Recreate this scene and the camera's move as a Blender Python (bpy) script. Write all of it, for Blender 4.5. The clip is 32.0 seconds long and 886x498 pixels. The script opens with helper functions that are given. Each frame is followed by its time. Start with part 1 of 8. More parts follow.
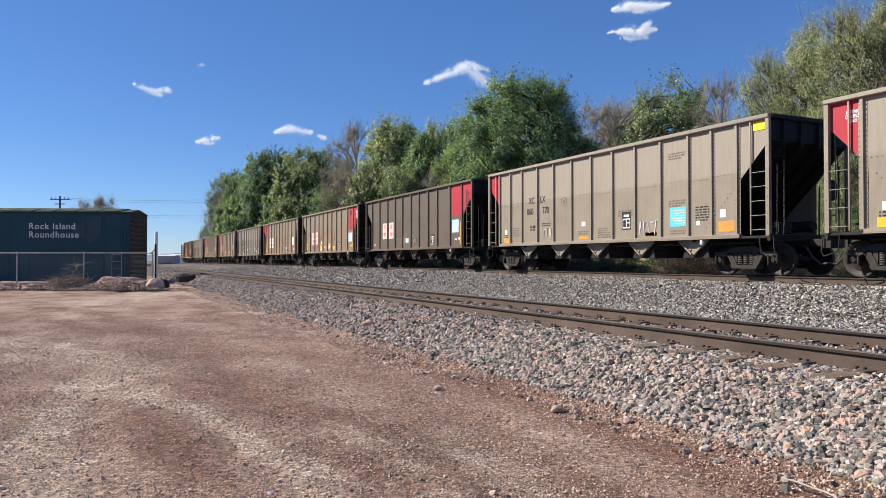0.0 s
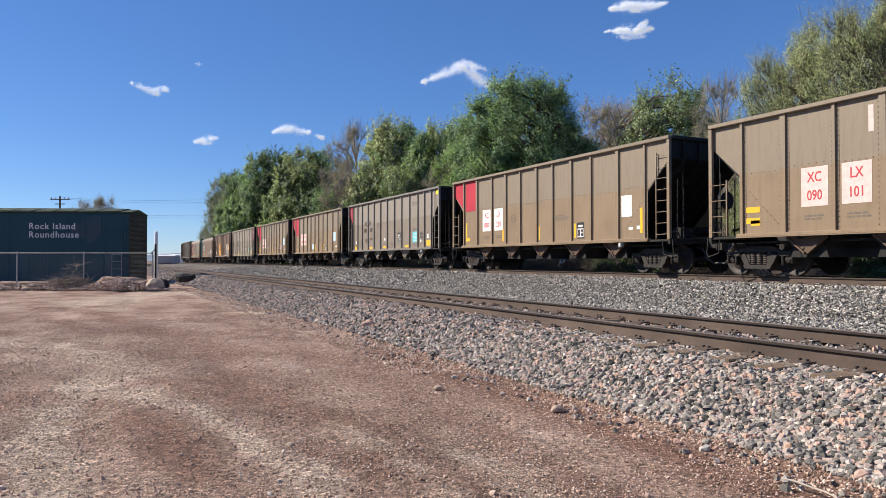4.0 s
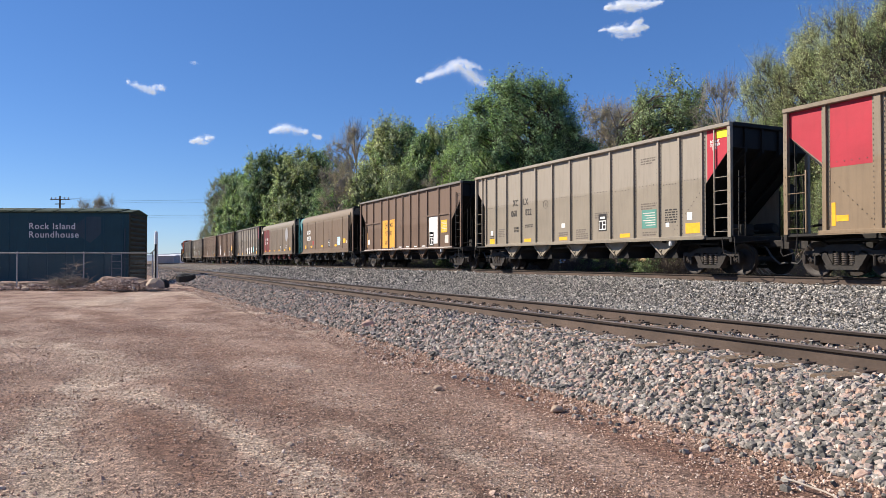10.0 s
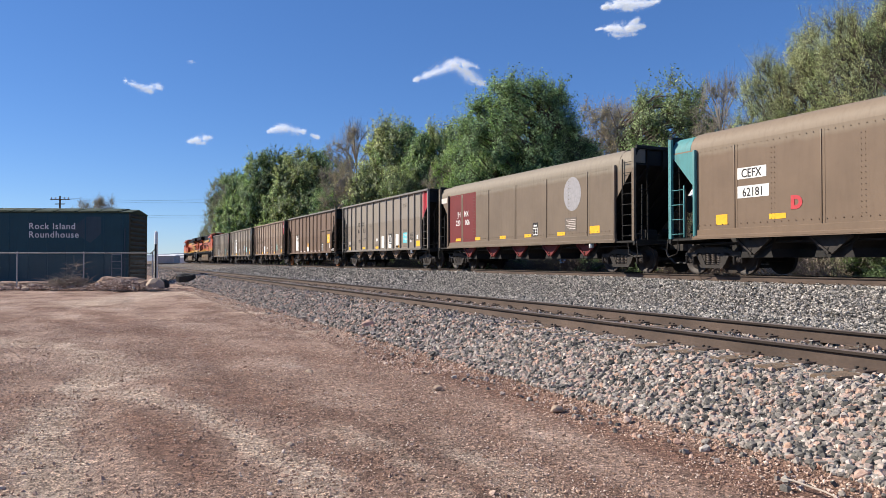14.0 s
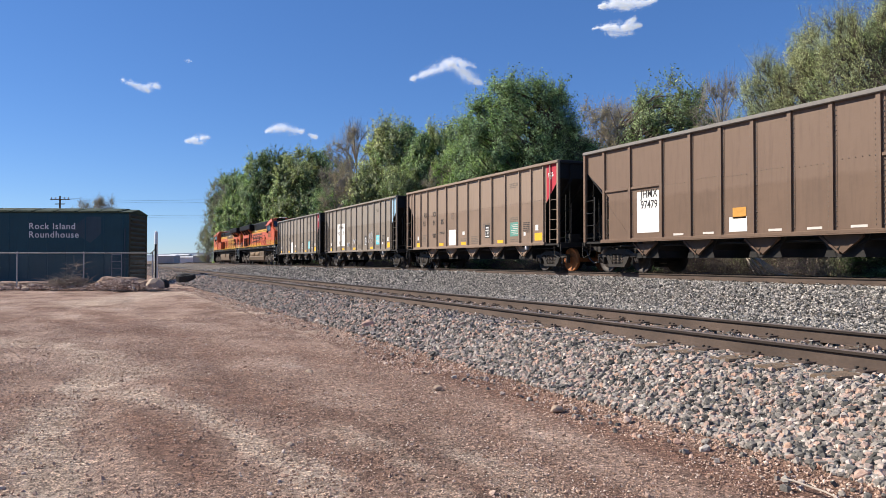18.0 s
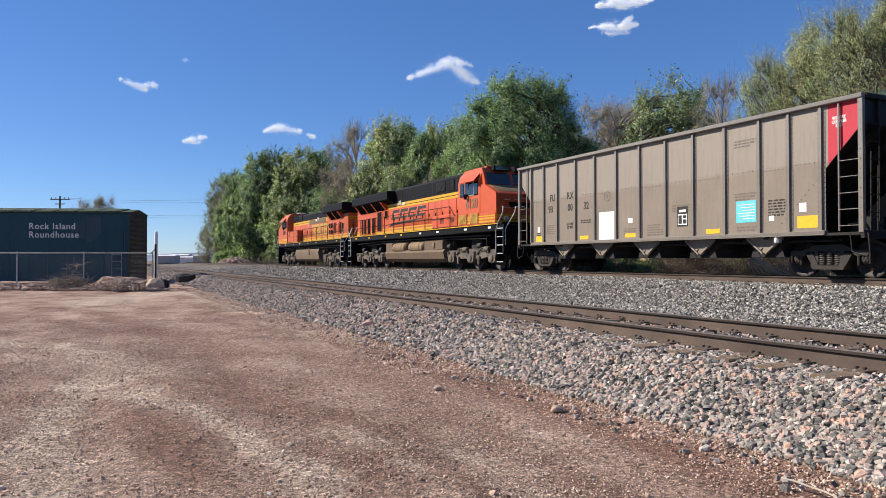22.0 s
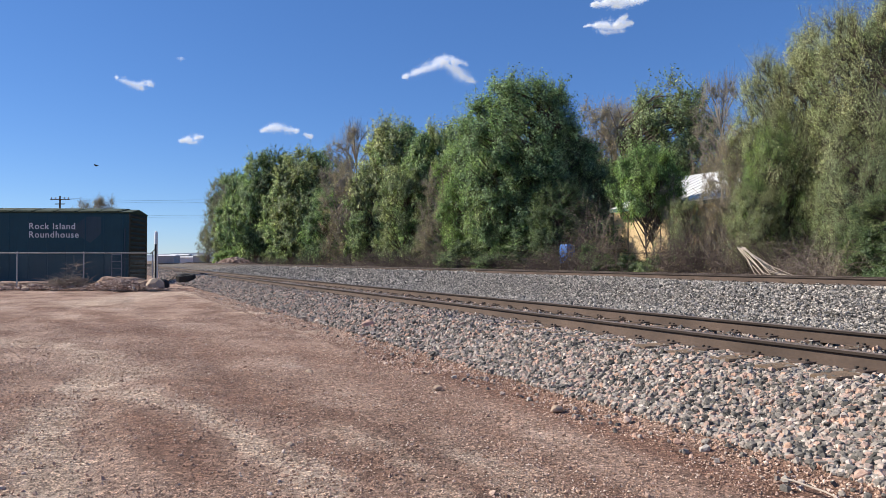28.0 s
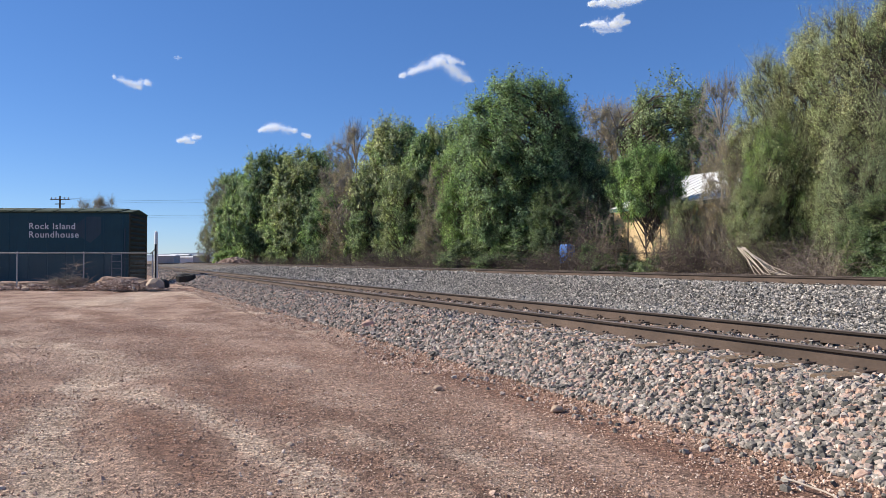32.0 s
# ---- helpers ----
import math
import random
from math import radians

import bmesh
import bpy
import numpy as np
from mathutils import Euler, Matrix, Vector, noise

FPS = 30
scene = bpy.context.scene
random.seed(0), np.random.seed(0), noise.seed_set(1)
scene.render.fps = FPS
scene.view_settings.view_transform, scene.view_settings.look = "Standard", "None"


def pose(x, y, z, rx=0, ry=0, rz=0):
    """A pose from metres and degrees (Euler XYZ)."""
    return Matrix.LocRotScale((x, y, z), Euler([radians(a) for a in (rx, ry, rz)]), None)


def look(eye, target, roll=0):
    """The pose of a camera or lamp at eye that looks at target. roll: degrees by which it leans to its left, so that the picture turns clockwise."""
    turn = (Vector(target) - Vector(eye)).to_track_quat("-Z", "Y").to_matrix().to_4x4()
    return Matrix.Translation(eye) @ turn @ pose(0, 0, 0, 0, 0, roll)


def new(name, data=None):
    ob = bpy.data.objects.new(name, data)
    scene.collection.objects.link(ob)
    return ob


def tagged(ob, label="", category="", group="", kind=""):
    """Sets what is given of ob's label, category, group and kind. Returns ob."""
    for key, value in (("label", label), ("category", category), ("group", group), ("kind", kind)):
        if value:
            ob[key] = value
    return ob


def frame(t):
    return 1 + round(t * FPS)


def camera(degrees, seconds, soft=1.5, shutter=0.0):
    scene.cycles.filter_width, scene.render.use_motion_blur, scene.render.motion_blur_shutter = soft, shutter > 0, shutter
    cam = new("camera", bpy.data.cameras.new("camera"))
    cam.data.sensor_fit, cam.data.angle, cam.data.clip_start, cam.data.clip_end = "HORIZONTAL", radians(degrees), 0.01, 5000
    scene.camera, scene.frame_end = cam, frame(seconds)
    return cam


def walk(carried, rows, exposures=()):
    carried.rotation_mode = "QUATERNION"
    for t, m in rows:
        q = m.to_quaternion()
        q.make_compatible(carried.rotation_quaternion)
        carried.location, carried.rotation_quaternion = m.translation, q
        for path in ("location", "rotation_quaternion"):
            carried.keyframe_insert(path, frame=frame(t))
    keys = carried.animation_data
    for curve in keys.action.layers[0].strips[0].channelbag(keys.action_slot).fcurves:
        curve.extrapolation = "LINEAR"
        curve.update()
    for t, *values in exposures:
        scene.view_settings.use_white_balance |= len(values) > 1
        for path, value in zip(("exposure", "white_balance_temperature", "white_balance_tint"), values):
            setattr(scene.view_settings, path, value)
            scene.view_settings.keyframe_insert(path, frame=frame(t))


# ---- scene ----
# ---------------------------------------------------------------- camera
EYE_Z = 1.30
cam = camera(63.8, 32.0, 0.55)
LOOK = (math.sin(radians(25.61)), math.cos(radians(25.61)), 21.0 / 1260.0)
VIEW = look((0, 0, EYE_Z), (LOOK[0], LOOK[1], EYE_Z + LOOK[2]))
walk(cam, [(0.0, VIEW), (32.0, VIEW)], [(0.0, 0.16), (32.0, 0.16)])

# ---------------------------------------------------------------- light
SUN_EL, SUN_AZ = 36.0, 36.0     # azimuth: degrees from -x towards +y
sun_dir = Vector((-math.cos(radians(SUN_AZ)), math.sin(radians(SUN_AZ)), math.tan(radians(SUN_EL)))).normalized()
world = bpy.data.worlds.new("world")
scene.world = world
world.use_nodes = True
wn = world.node_tree.nodes
sky = wn.new("ShaderNodeTexSky")
sky.sky_type = 'NISHITA'
sky.sun_disc = False
sky.sun_elevation = radians(SUN_EL)
sky.sun_rotation = radians(SUN_AZ - 90)
sky.altitude = 1850
sky.air_density, sky.dust_density, sky.ozone_density = 1.0, 0.0, 2.0
wn["Background"].inputs["Strength"].default_value = 0.104
rich = wn.new("ShaderNodeHueSaturation")
rich.inputs["Saturation"].default_value = 1.15
world.node_tree.links.new(sky.outputs[0], rich.inputs["Color"])
tint = wn.new("ShaderNodeMix")
tint.data_type, tint.blend_type = 'RGBA', 'MULTIPLY'
tint.inputs[0].default_value, tint.inputs[7].default_value = 1.0, (0.84, 0.96, 1.18, 1)
world.node_tree.links.new(rich.outputs[0], tint.inputs[6])
even = wn.new("ShaderNodeMix")
even.data_type = 'RGBA'
even.inputs[0].default_value, even.inputs[7].default_value = 0.35, (0.75, 1.95, 5.2, 1)
world.node_tree.links.new(tint.outputs[2], even.inputs[6])
world.node_tree.links.new(even.outputs[2], wn["Background"].inputs["Color"])
sun = new("sun", bpy.data.lights.new("sun", 'SUN'))
sun.data.energy, sun.data.angle, sun.data.color = 6.9, radians(0.5), (1.0, 0.91, 0.78)
sun.matrix_world = look(sun_dir * 50, (0, 0, 0))


# ---------------------------------------------------------------- materials
def shader(name):
    m = bpy.data.materials.new(name)
    m.use_nodes = True
    nt = m.node_tree
    return m, nt, nt.nodes["Principled BSDF"]


def link(nt, a, b):
    nt.links.new(a, b)


def noise_node(nt, scale, detail=5, rough=0.6, stretch=(1, 1, 1), coord="Object"):
    tc = nt.nodes.new("ShaderNodeTexCoord")
    mp = nt.nodes.new("ShaderNodeMapping")
    mp.inputs["Scale"].default_value = stretch
    n = nt.nodes.new("ShaderNodeTexNoise")
    n.inputs["Scale"].default_value, n.inputs["Detail"].default_value = scale, detail
    n.inputs["Roughness"].default_value = rough
    link(nt, tc.outputs[coord], mp.inputs["Vector"])
    link(nt, mp.outputs[0], n.inputs["Vector"])
    return n.outputs["Fac"]


def ramp(nt, fac, stops):
    r = nt.nodes.new("ShaderNodeValToRGB")
    while len(r.color_ramp.elements) < len(stops):
        r.color_ramp.elements.new(0.5)
    for e, (p, c) in zip(r.color_ramp.elements, stops):
        e.position = p
        e.color = (*c, 1) if len(c) == 3 else c
    link(nt, fac, r.inputs[0])
    return r.outputs[0]


def mix(nt, fac, a, b, mode='MIX'):
    n = nt.nodes.new("ShaderNodeMix")
    n.data_type, n.blend_type = 'RGBA', mode
    for sock, v in ((n.inputs[0], fac), (n.inputs[6], a), (n.inputs[7], b)):
        if isinstance(v, (int, float)):
            sock.default_value = v
        elif isinstance(v, tuple):
            sock.default_value = (*v, 1) if len(v) == 3 else v
        else:
            link(nt, v, sock)
    return n.outputs[2]


def bump(nt, bsdf, height, strength, dist=0.01):
    b = nt.nodes.new("ShaderNodeBump")
    b.inputs["Strength"].default_value, b.inputs["Distance"].default_value = strength, dist
    link(nt, height, b.inputs["Height"])
    link(nt, b.outputs[0], bsdf.inputs["Normal"])


def sc(c, k):
    return tuple(min(1.0, v * k) for v in c)


def surf(name, c, rough=0.7, metal=0.0, var=0.25, scale=3.0, fine=40.0, bumps=0.3, dist=0.01, spec=0.4):
    """A plain worn surface: colour drifting at two scales, with fine relief."""
    m, nt, b = shader(name)
    big = ramp(nt, noise_node(nt, scale), [(0.3, sc(c, 1 - var)), (0.7, sc(c, 1 + var))])
    small = noise_node(nt, fine, 4)
    col = mix(nt, ramp(nt, small, [(0.35, (0, 0, 0)), (0.65, (1, 1, 1))]), big, mix(nt, 0.35, big, sc(c, 0.55)))
    link(nt, col, b.inputs["Base Color"])
    b.inputs["Roughness"].default_value, b.inputs["Metallic"].default_value = rough, metal
    b.inputs["Specular IOR Level"].default_value = spec
    bump(nt, b, small, bumps, dist)
    return m


def car_paint(name, c, grime=(0.10, 0.075, 0.055), amount=0.45, upper=None, seam=2.75, rust=0.3, rough=0.62):
    c, grime = sc(c, 0.80), sc(grime, 0.70)
    """Weathered car paint: vertical streaks, grime patches, rust specks, and a duller band above the inner seam."""
    m, nt, b = shader(name)
    base = ramp(nt, noise_node(nt, 0.9, 4), [(0.3, sc(c, 0.86)), (0.7, sc(c, 1.1))])
    if upper:
        tc = nt.nodes.new("ShaderNodeTexCoord")
        sep = nt.nodes.new("ShaderNodeSeparateXYZ")
        link(nt, tc.outputs["Object"], sep.inputs[0])
        wob = nt.nodes.new("ShaderNodeMath")
        wob.operation = 'MULTIPLY_ADD'
        link(nt, noise_node(nt, 1.6, 5), wob.inputs[0])
        wob.inputs[1].default_value = 0.3
        link(nt, sep.outputs[2], wob.inputs[2])
        k = nt.nodes.new("ShaderNodeMapRange")
        k.inputs[1].default_value, k.inputs[2].default_value = seam + 0.10, seam + 0.22
        link(nt, wob.outputs[0], k.inputs[0])
        base = mix(nt, k.outputs[0], base, upper)
    streak = ramp(nt, noise_node(nt, 5.0, 6, 0.65, (1.6, 1.6, 0.16)), [(0.48, (0, 0, 0)), (0.78, (1, 1, 1))])
    g = mix(nt, streak, (0, 0, 0), (amount, amount, amount))
    col = mix(nt, g, base, grime)
    spots = ramp(nt, noise_node(nt, 22.0, 6, 0.7, (1, 1, 0.5)), [(0.66, (0, 0, 0)), (0.74, (rust, rust, rust))])
    col = mix(nt, spots, col, (0.12, 0.055, 0.03))
    dust = noise_node(nt, 60, 3)
    link(nt, mix(nt, 0.18, col, ramp(nt, dust, [(0.3, sc(c, 0.5)), (0.7, sc(c, 1.3))])), b.inputs["Base Color"])
    b.inputs["Roughness"].default_value = rough
    b.inputs["Specular IOR Level"].default_value = 0.35
    bump(nt, b, noise_node(nt, 2.2, 3), 0.25, 0.03)
    return m


def leaf_mat(name, lo, hi):
    m, nt, b = shader(name)
    g = nt.nodes.new("ShaderNodeNewGeometry")
    oi = nt.nodes.new("ShaderNodeObjectInfo")
    col = ramp(nt, g.outputs["Random Per Island"], [(0.0, sc(lo, 0.5)), (0.35, lo), (0.75, hi), (1.0, sc(hi, 1.6))])
    tint = mix(nt, oi.outputs["Random"], (0.82, 0.88, 0.8), (1.15, 1.08, 1.0))
    spray = ramp(nt, noise_node(nt, 0.45, 3, 0.6), [(0.36, (0.7, 0.76, 0.7)), (0.52, (0.95, 0.95, 0.95)), (0.66, (1.3, 1.2, 1.05, 1))])
    col = mix(nt, 1.0, col, mix(nt, 1.0, tint, spray, 'MULTIPLY'), 'MULTIPLY')
    link(nt, col, b.inputs["Base Color"])
    b.inputs["Roughness"].default_value = 0.55
    b.inputs["Specular IOR Level"].default_value = 0.3
    thin = nt.nodes.new("ShaderNodeBsdfTranslucent")
    link(nt, mix(nt, 1.0, col, (1.0, 1.15, 0.7, 1), 'MULTIPLY'), thin.inputs["Color"])
    ms = nt.nodes.new("ShaderNodeMixShader")
    ms.inputs[0].default_value = 0.48
    link(nt, b.outputs[0], ms.inputs[1])
    link(nt, thin.outputs[0], ms.inputs[2])
    link(nt, ms.outputs[0], nt.nodes["Material Output"].inputs["Surface"])
    return m


def stone_mat(name, stops):
    m, nt, b = shader(name)
    g = nt.nodes.new("ShaderNodeNewGeometry")
    col = ramp(nt, g.outputs["Random Per Island"], stops)
    col = mix(nt, 0.5, col, ramp(nt, noise_node(nt, 30, 5), [(0.3, (0.35, 0.35, 0.35)), (0.7, (1.3, 1.3, 1.3, 1))]), 'MULTIPLY')
    link(nt, col, b.inputs["Base Color"])
    b.inputs["Roughness"].default_value = 0.9
    b.inputs["Specular IOR Level"].default_value = 0.15
    bump(nt, b, noise_node(nt, 60, 4), 0.6, 0.012)
    return m


def emit_free(name, c, rough=0.8):
    m, nt, b = shader(name)
    link(nt, ramp(nt, noise_node(nt, 8, 4), [(0.3, sc(c, 0.85)), (0.7, sc(c, 1.1))]), b.inputs["Base Color"])
    b.inputs["Roughness"].default_value = rough
    return m


M = {}
# near-black: the deep shade of the car ends is put into this colour
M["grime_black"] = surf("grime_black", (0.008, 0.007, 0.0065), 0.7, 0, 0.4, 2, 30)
M["under"] = surf("under", (0.014, 0.012, 0.0105), 0.75, 0, 0.5, 3, 25, 0.5)
M["truck_iron"] = surf("truck_iron", (0.03, 0.024, 0.02), 0.7, 0.0, 0.5, 5, 30, 0.5)
M["spring_steel"] = surf("spring_steel", (0.10, 0.082, 0.07), 0.6, 0.2, 0.4, 6, 40)
M["wheel_iron"] = surf("wheel_iron", (0.032, 0.024, 0.02), 0.6, 0.2, 0.6, 3, 30)
M["wheel_tread"] = surf("wheel_tread", (0.45, 0.43, 0.41), 0.3, 0.9, 0.2, 5, 60, 0.1)
M["orange_iron"] = surf("orange_iron", (0.34, 0.12, 0.035), 0.7, 0, 0.5, 4, 30)
M["hose"] = surf("hose", (0.05, 0.047, 0.045), 0.6, 0, 0.3, 6, 40, 0.1)
M["steel_bright"] = surf("steel_bright", (0.5, 0.48, 0.45), 0.45, 0.6, 0.3, 8, 60)
M["red"] = car_paint("red", (0.55, 0.03, 0.055), (0.2, 0.02, 0.03), 0.25, None, 2.7, 0.15)
M["maroon"] = car_paint("maroon", (0.20, 0.030, 0.028), (0.08, 0.03, 0.025), 0.35)
M["teal"] = car_paint("teal", (0.10, 0.33, 0.34), (0.10, 0.09, 0.08), 0.5)
M["sky_panel"] = car_paint("sky_panel", (0.38, 0.62, 0.78), (0.2, 0.25, 0.28), 0.3)
M["yellow"] = emit_free("yellow", (0.80, 0.42, 0.02))
M["lemon"] = emit_free("lemon", (0.85, 0.68, 0.03))
M["ochre"] = emit_free("ochre", (0.72, 0.34, 0.04))
M["amber"] = emit_free("amber", (0.55, 0.27, 0.05))
M["white"] = emit_free("white", (0.75, 0.73, 0.70))
M["offwhite"] = emit_free("offwhite", (0.62, 0.55, 0.50))
M["pink"] = emit_free("pink", (0.66, 0.50, 0.46))
M["aqua"] = emit_free("aqua", (0.12, 0.52, 0.58))
M["paleblue"] = emit_free("paleblue", (0.42, 0.62, 0.75))
M["green_label"] = emit_free("green_label", (0.10, 0.27, 0.22))
M["ink"] = emit_free("ink", (0.022, 0.02, 0.02))
M["ink_soft"] = emit_free("ink_soft", (0.14, 0.115, 0.095))
M["ink_red"] = emit_free("ink_red", (0.5, 0.05, 0.06))
M["primer"] = emit_free("primer", (0.30, 0.29, 0.30))
M["rail_web"] = surf("rail_web", (0.10, 0.070, 0.054), 0.8, 0.1, 0.35, 1.2, 30, 0.4)
M["rail_head"] = surf("rail_head", (0.035, 0.024, 0.018), 0.75, 0.1, 0.3, 2, 50, 0.1)
M["rail_shine"] = surf("rail_shine", (0.20, 0.155, 0.125), 0.5, 0.35, 0.2, 2, 50, 0.1)
M["clip"] = surf("clip", (0.022, 0.018, 0.016), 0.7, 0.2, 0.4, 9, 40)
M["tie"] = surf("tie", (0.15, 0.105, 0.07), 0.9, 0, 0.45, 2.5, 35, 0.8, 0.02)
M["ballast"] = stone_mat("ballast", [(0.0, (0.06, 0.06, 0.055)), (0.2, (0.155, 0.145, 0.13)), (0.4, (0.285, 0.258, 0.228)), (0.58, (0.40, 0.345, 0.30)),
                                     (0.74, (0.47, 0.345, 0.295)), (0.84, (0.51, 0.325, 0.235)), (0.9, (0.31, 0.293, 0.267)), (1.0, (0.68, 0.59, 0.51))])
M["ballast_grey"] = stone_mat("ballast_grey", [(0.0, (0.06, 0.06, 0.056)), (0.3, (0.18, 0.171, 0.157)), (0.6, (0.37, 0.345, 0.31)), (0.82, (0.49, 0.445, 0.395)), (1.0, (0.72, 0.655, 0.575))])
M["pebble"] = stone_mat("pebble", [(0.0, (0.24, 0.15, 0.11)), (0.45, (0.48, 0.32, 0.235)), (0.85, (0.68, 0.50, 0.395)), (1.0, (0.80, 0.68, 0.57))])
M["rock_pink"] = surf("rock_pink", (0.50, 0.33, 0.26), 0.9, 0, 0.25, 6, 40, 0.6)
M["rock_tan"] = surf("rock_tan", (0.45, 0.34, 0.25), 0.9, 0, 0.25, 3, 30, 0.7)
M["bark"] = surf("bark", (0.10, 0.078, 0.062), 0.95, 0, 0.35, 2, 18, 0.8, 0.03)
M["bark_pale"] = surf("bark_pale", (0.32, 0.275, 0.225), 0.95, 0, 0.3, 2, 18, 0.8, 0.03)
M["twig"] = surf("twig", (0.13, 0.10, 0.085), 0.95, 0, 0.45, 1, 12, 0.3)
M["twig_pale"] = surf("twig_pale", (0.27, 0.22, 0.18), 0.95, 0, 0.3, 1, 12, 0.3)
M["deadwood"] = surf("deadwood", (0.44, 0.375, 0.31), 0.9, 0, 0.2, 2, 20, 0.4)
M["leaf_green"] = leaf_mat("leaf_green", (0.165, 0.225, 0.137), (0.385, 0.49, 0.295))
M["leaf_bright"] = leaf_mat("leaf_bright", (0.17, 0.255, 0.1), (0.39, 0.52, 0.245))
M["leaf_olive"] = leaf_mat("leaf_olive", (0.21, 0.245, 0.15), (0.435, 0.485, 0.32))
M["leaf_willow"] = leaf_mat("leaf_willow", (0.265, 0.305, 0.195), (0.545, 0.595, 0.4))
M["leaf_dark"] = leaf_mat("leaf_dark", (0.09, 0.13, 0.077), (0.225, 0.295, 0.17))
M["leaf_bud"] = leaf_mat("leaf_bud", (0.25, 0.215, 0.155), (0.46, 0.4, 0.3))

# ---------------------------------------------------------------- mesh tools


class Mb:
    """Collects boxes, prisms, tubes and loose faces into one mesh."""

    def __init__(self):
        self.v, self.f = [], []

    def add(self, verts, faces):
        n = len(self.v)
        self.v.extend([tuple(p) for p in verts])
        self.f.extend([[i + n for i in q] for q in faces])
        return self

    def box(self, x0, x1, y0, y1, z0, z1, c=0.0, m=None):
        x0, x1 = min(x0, x1), max(x0, x1)
        y0, y1 = min(y0, y1), max(y0, y1)
        z0, z1 = min(z0, z1), max(z0, z1)
        if c <= 0:
            vs = [(x, y, z) for z in (z0, z1) for y in (y0, y1) for x in (x0, x1)]
            fs = [(0, 2, 3, 1), (4, 5, 7, 6), (0, 1, 5, 4), (2, 6, 7, 3), (0, 4, 6, 2), (1, 3, 7, 5)]
        else:
            c = min(c, (x1 - x0) * 0.45, (y1 - y0) * 0.45, (z1 - z0) * 0.45)
            # chamfered along the longest axis' four edges and at its ends
            vs, fs = [], []
            ext = (x1 - x0, y1 - y0, z1 - z0)
            ax = ext.index(max(ext))
            lo, hi = (x0, y0, z0), (x1, y1, z1)
            a, b = [(1, 2), (2, 0), (0, 1)][ax]
            def ring(t, k):
                p = []
                for u, w in ((lo[a] + c + k, lo[b] + k), (hi[a] - c - k, lo[b] + k), (hi[a] - k, lo[b] + c + k), (hi[a] - k, hi[b] - c - k),
                             (hi[a] - c - k, hi[b] - k), (lo[a] + c + k, hi[b] - k), (lo[a] + k, hi[b] - c - k), (lo[a] + k, lo[b] + c + k)):
                    q = [0, 0, 0]
                    q[ax], q[a], q[b] = t, u, w
                    p.append(tuple(q))
                return p
            k = c * 0.3
            for t, kk in ((lo[ax], k), (lo[ax] + c * 0.5, 0), (hi[ax] - c * 0.5, 0), (hi[ax], k)):
                vs += ring(t, kk)
            for r in range(3):
                for i in range(8):
                    j = (i + 1) % 8
                    fs.append((r * 8 + i, r * 8 + j, r * 8 + 8 + j, r * 8 + 8 + i))
            fs.append(tuple(range(7, -1, -1)))
            fs.append(tuple(range(24, 32)))
        if m is not None:
            vs = [m @ Vector(p) for p in vs]
        return self.add(vs, fs)

    def prism(self, poly, axis, a, b):
        """poly: points in the two other axes (x,z for axis 'y'; y,z for 'x'; x,y for 'z'), drawn out from a to b."""
        def put(p, t):
            return {"x": (t, p[0], p[1]), "y": (p[0], t, p[1]), "z": (p[0], p[1], t)}[axis]
        n = len(poly)
        vs = [put(p, a) for p in poly] + [put(p, b) for p in poly]
        fs = [tuple(range(n)), tuple(range(2 * n - 1, n - 1, -1))]
        fs += [(i, i + n, (i + 1) % n + n, (i + 1) % n) for i in range(n)]
        return self.add(vs, fs)

    def tube(self, pts, r, n=6, cap=True):
        pts = [Vector(p) for p in pts]
        rs = r if isinstance(r, (list, tuple)) else [r] * len(pts)
        vs, fs = [], []
        ref = None
        for i, p in enumerate(pts):
            d = (pts[min(i + 1, len(pts) - 1)] - pts[max(i - 1, 0)]).normalized()
            if ref is None:
                ref = d.orthogonal().normalized()
            ref = (ref - d * ref.dot(d))
            ref = ref.normalized() if ref.length > 1e-5 else d.orthogonal().normalized()
            s = d.cross(ref)
            for k in range(n):
                a = 2 * math.pi * k / n
                vs.append(p + (ref * math.cos(a) + s * math.sin(a)) * rs[i])
        for i in range(len(pts) - 1):
            for k in range(n):
                j = (k + 1) % n
                fs.append((i * n + k, i * n + j, i * n + n + j, i * n + n + k))
        if cap:
            fs.append(tuple(range(n - 1, -1, -1)))
            fs.append(tuple(range(len(vs) - n, len(vs))))
        return self.add(vs, fs)

    def lathe(self, prof, axis, centre, n=24):
        """prof: (radius, along) pairs, turned about the axis ('x', 'y' or 'z') through centre."""
        cx, cy, cz = centre
        vs, fs = [], []
        for r, t in prof:
            for k in range(n):
                a = 2 * math.pi * k / n
                u, w = r * math.cos(a), r * math.sin(a)
                vs.append({"x": (cx + t, cy + u, cz + w), "y": (cx + u, cy + t, cz + w), "z": (cx + u, cy + w, cz + t)}[axis])
        for i in range(len(prof) - 1):
            for k in range(n):
                j = (k + 1) % n
                fs.append((i * n + k, i * n + j, i * n + n + j, i * n + n + k))
        fs.append(tuple(range(n)))
        fs.append(tuple(range(len(vs) - 1, len(vs) - n - 1, -1)))
        return self.add(vs, fs)

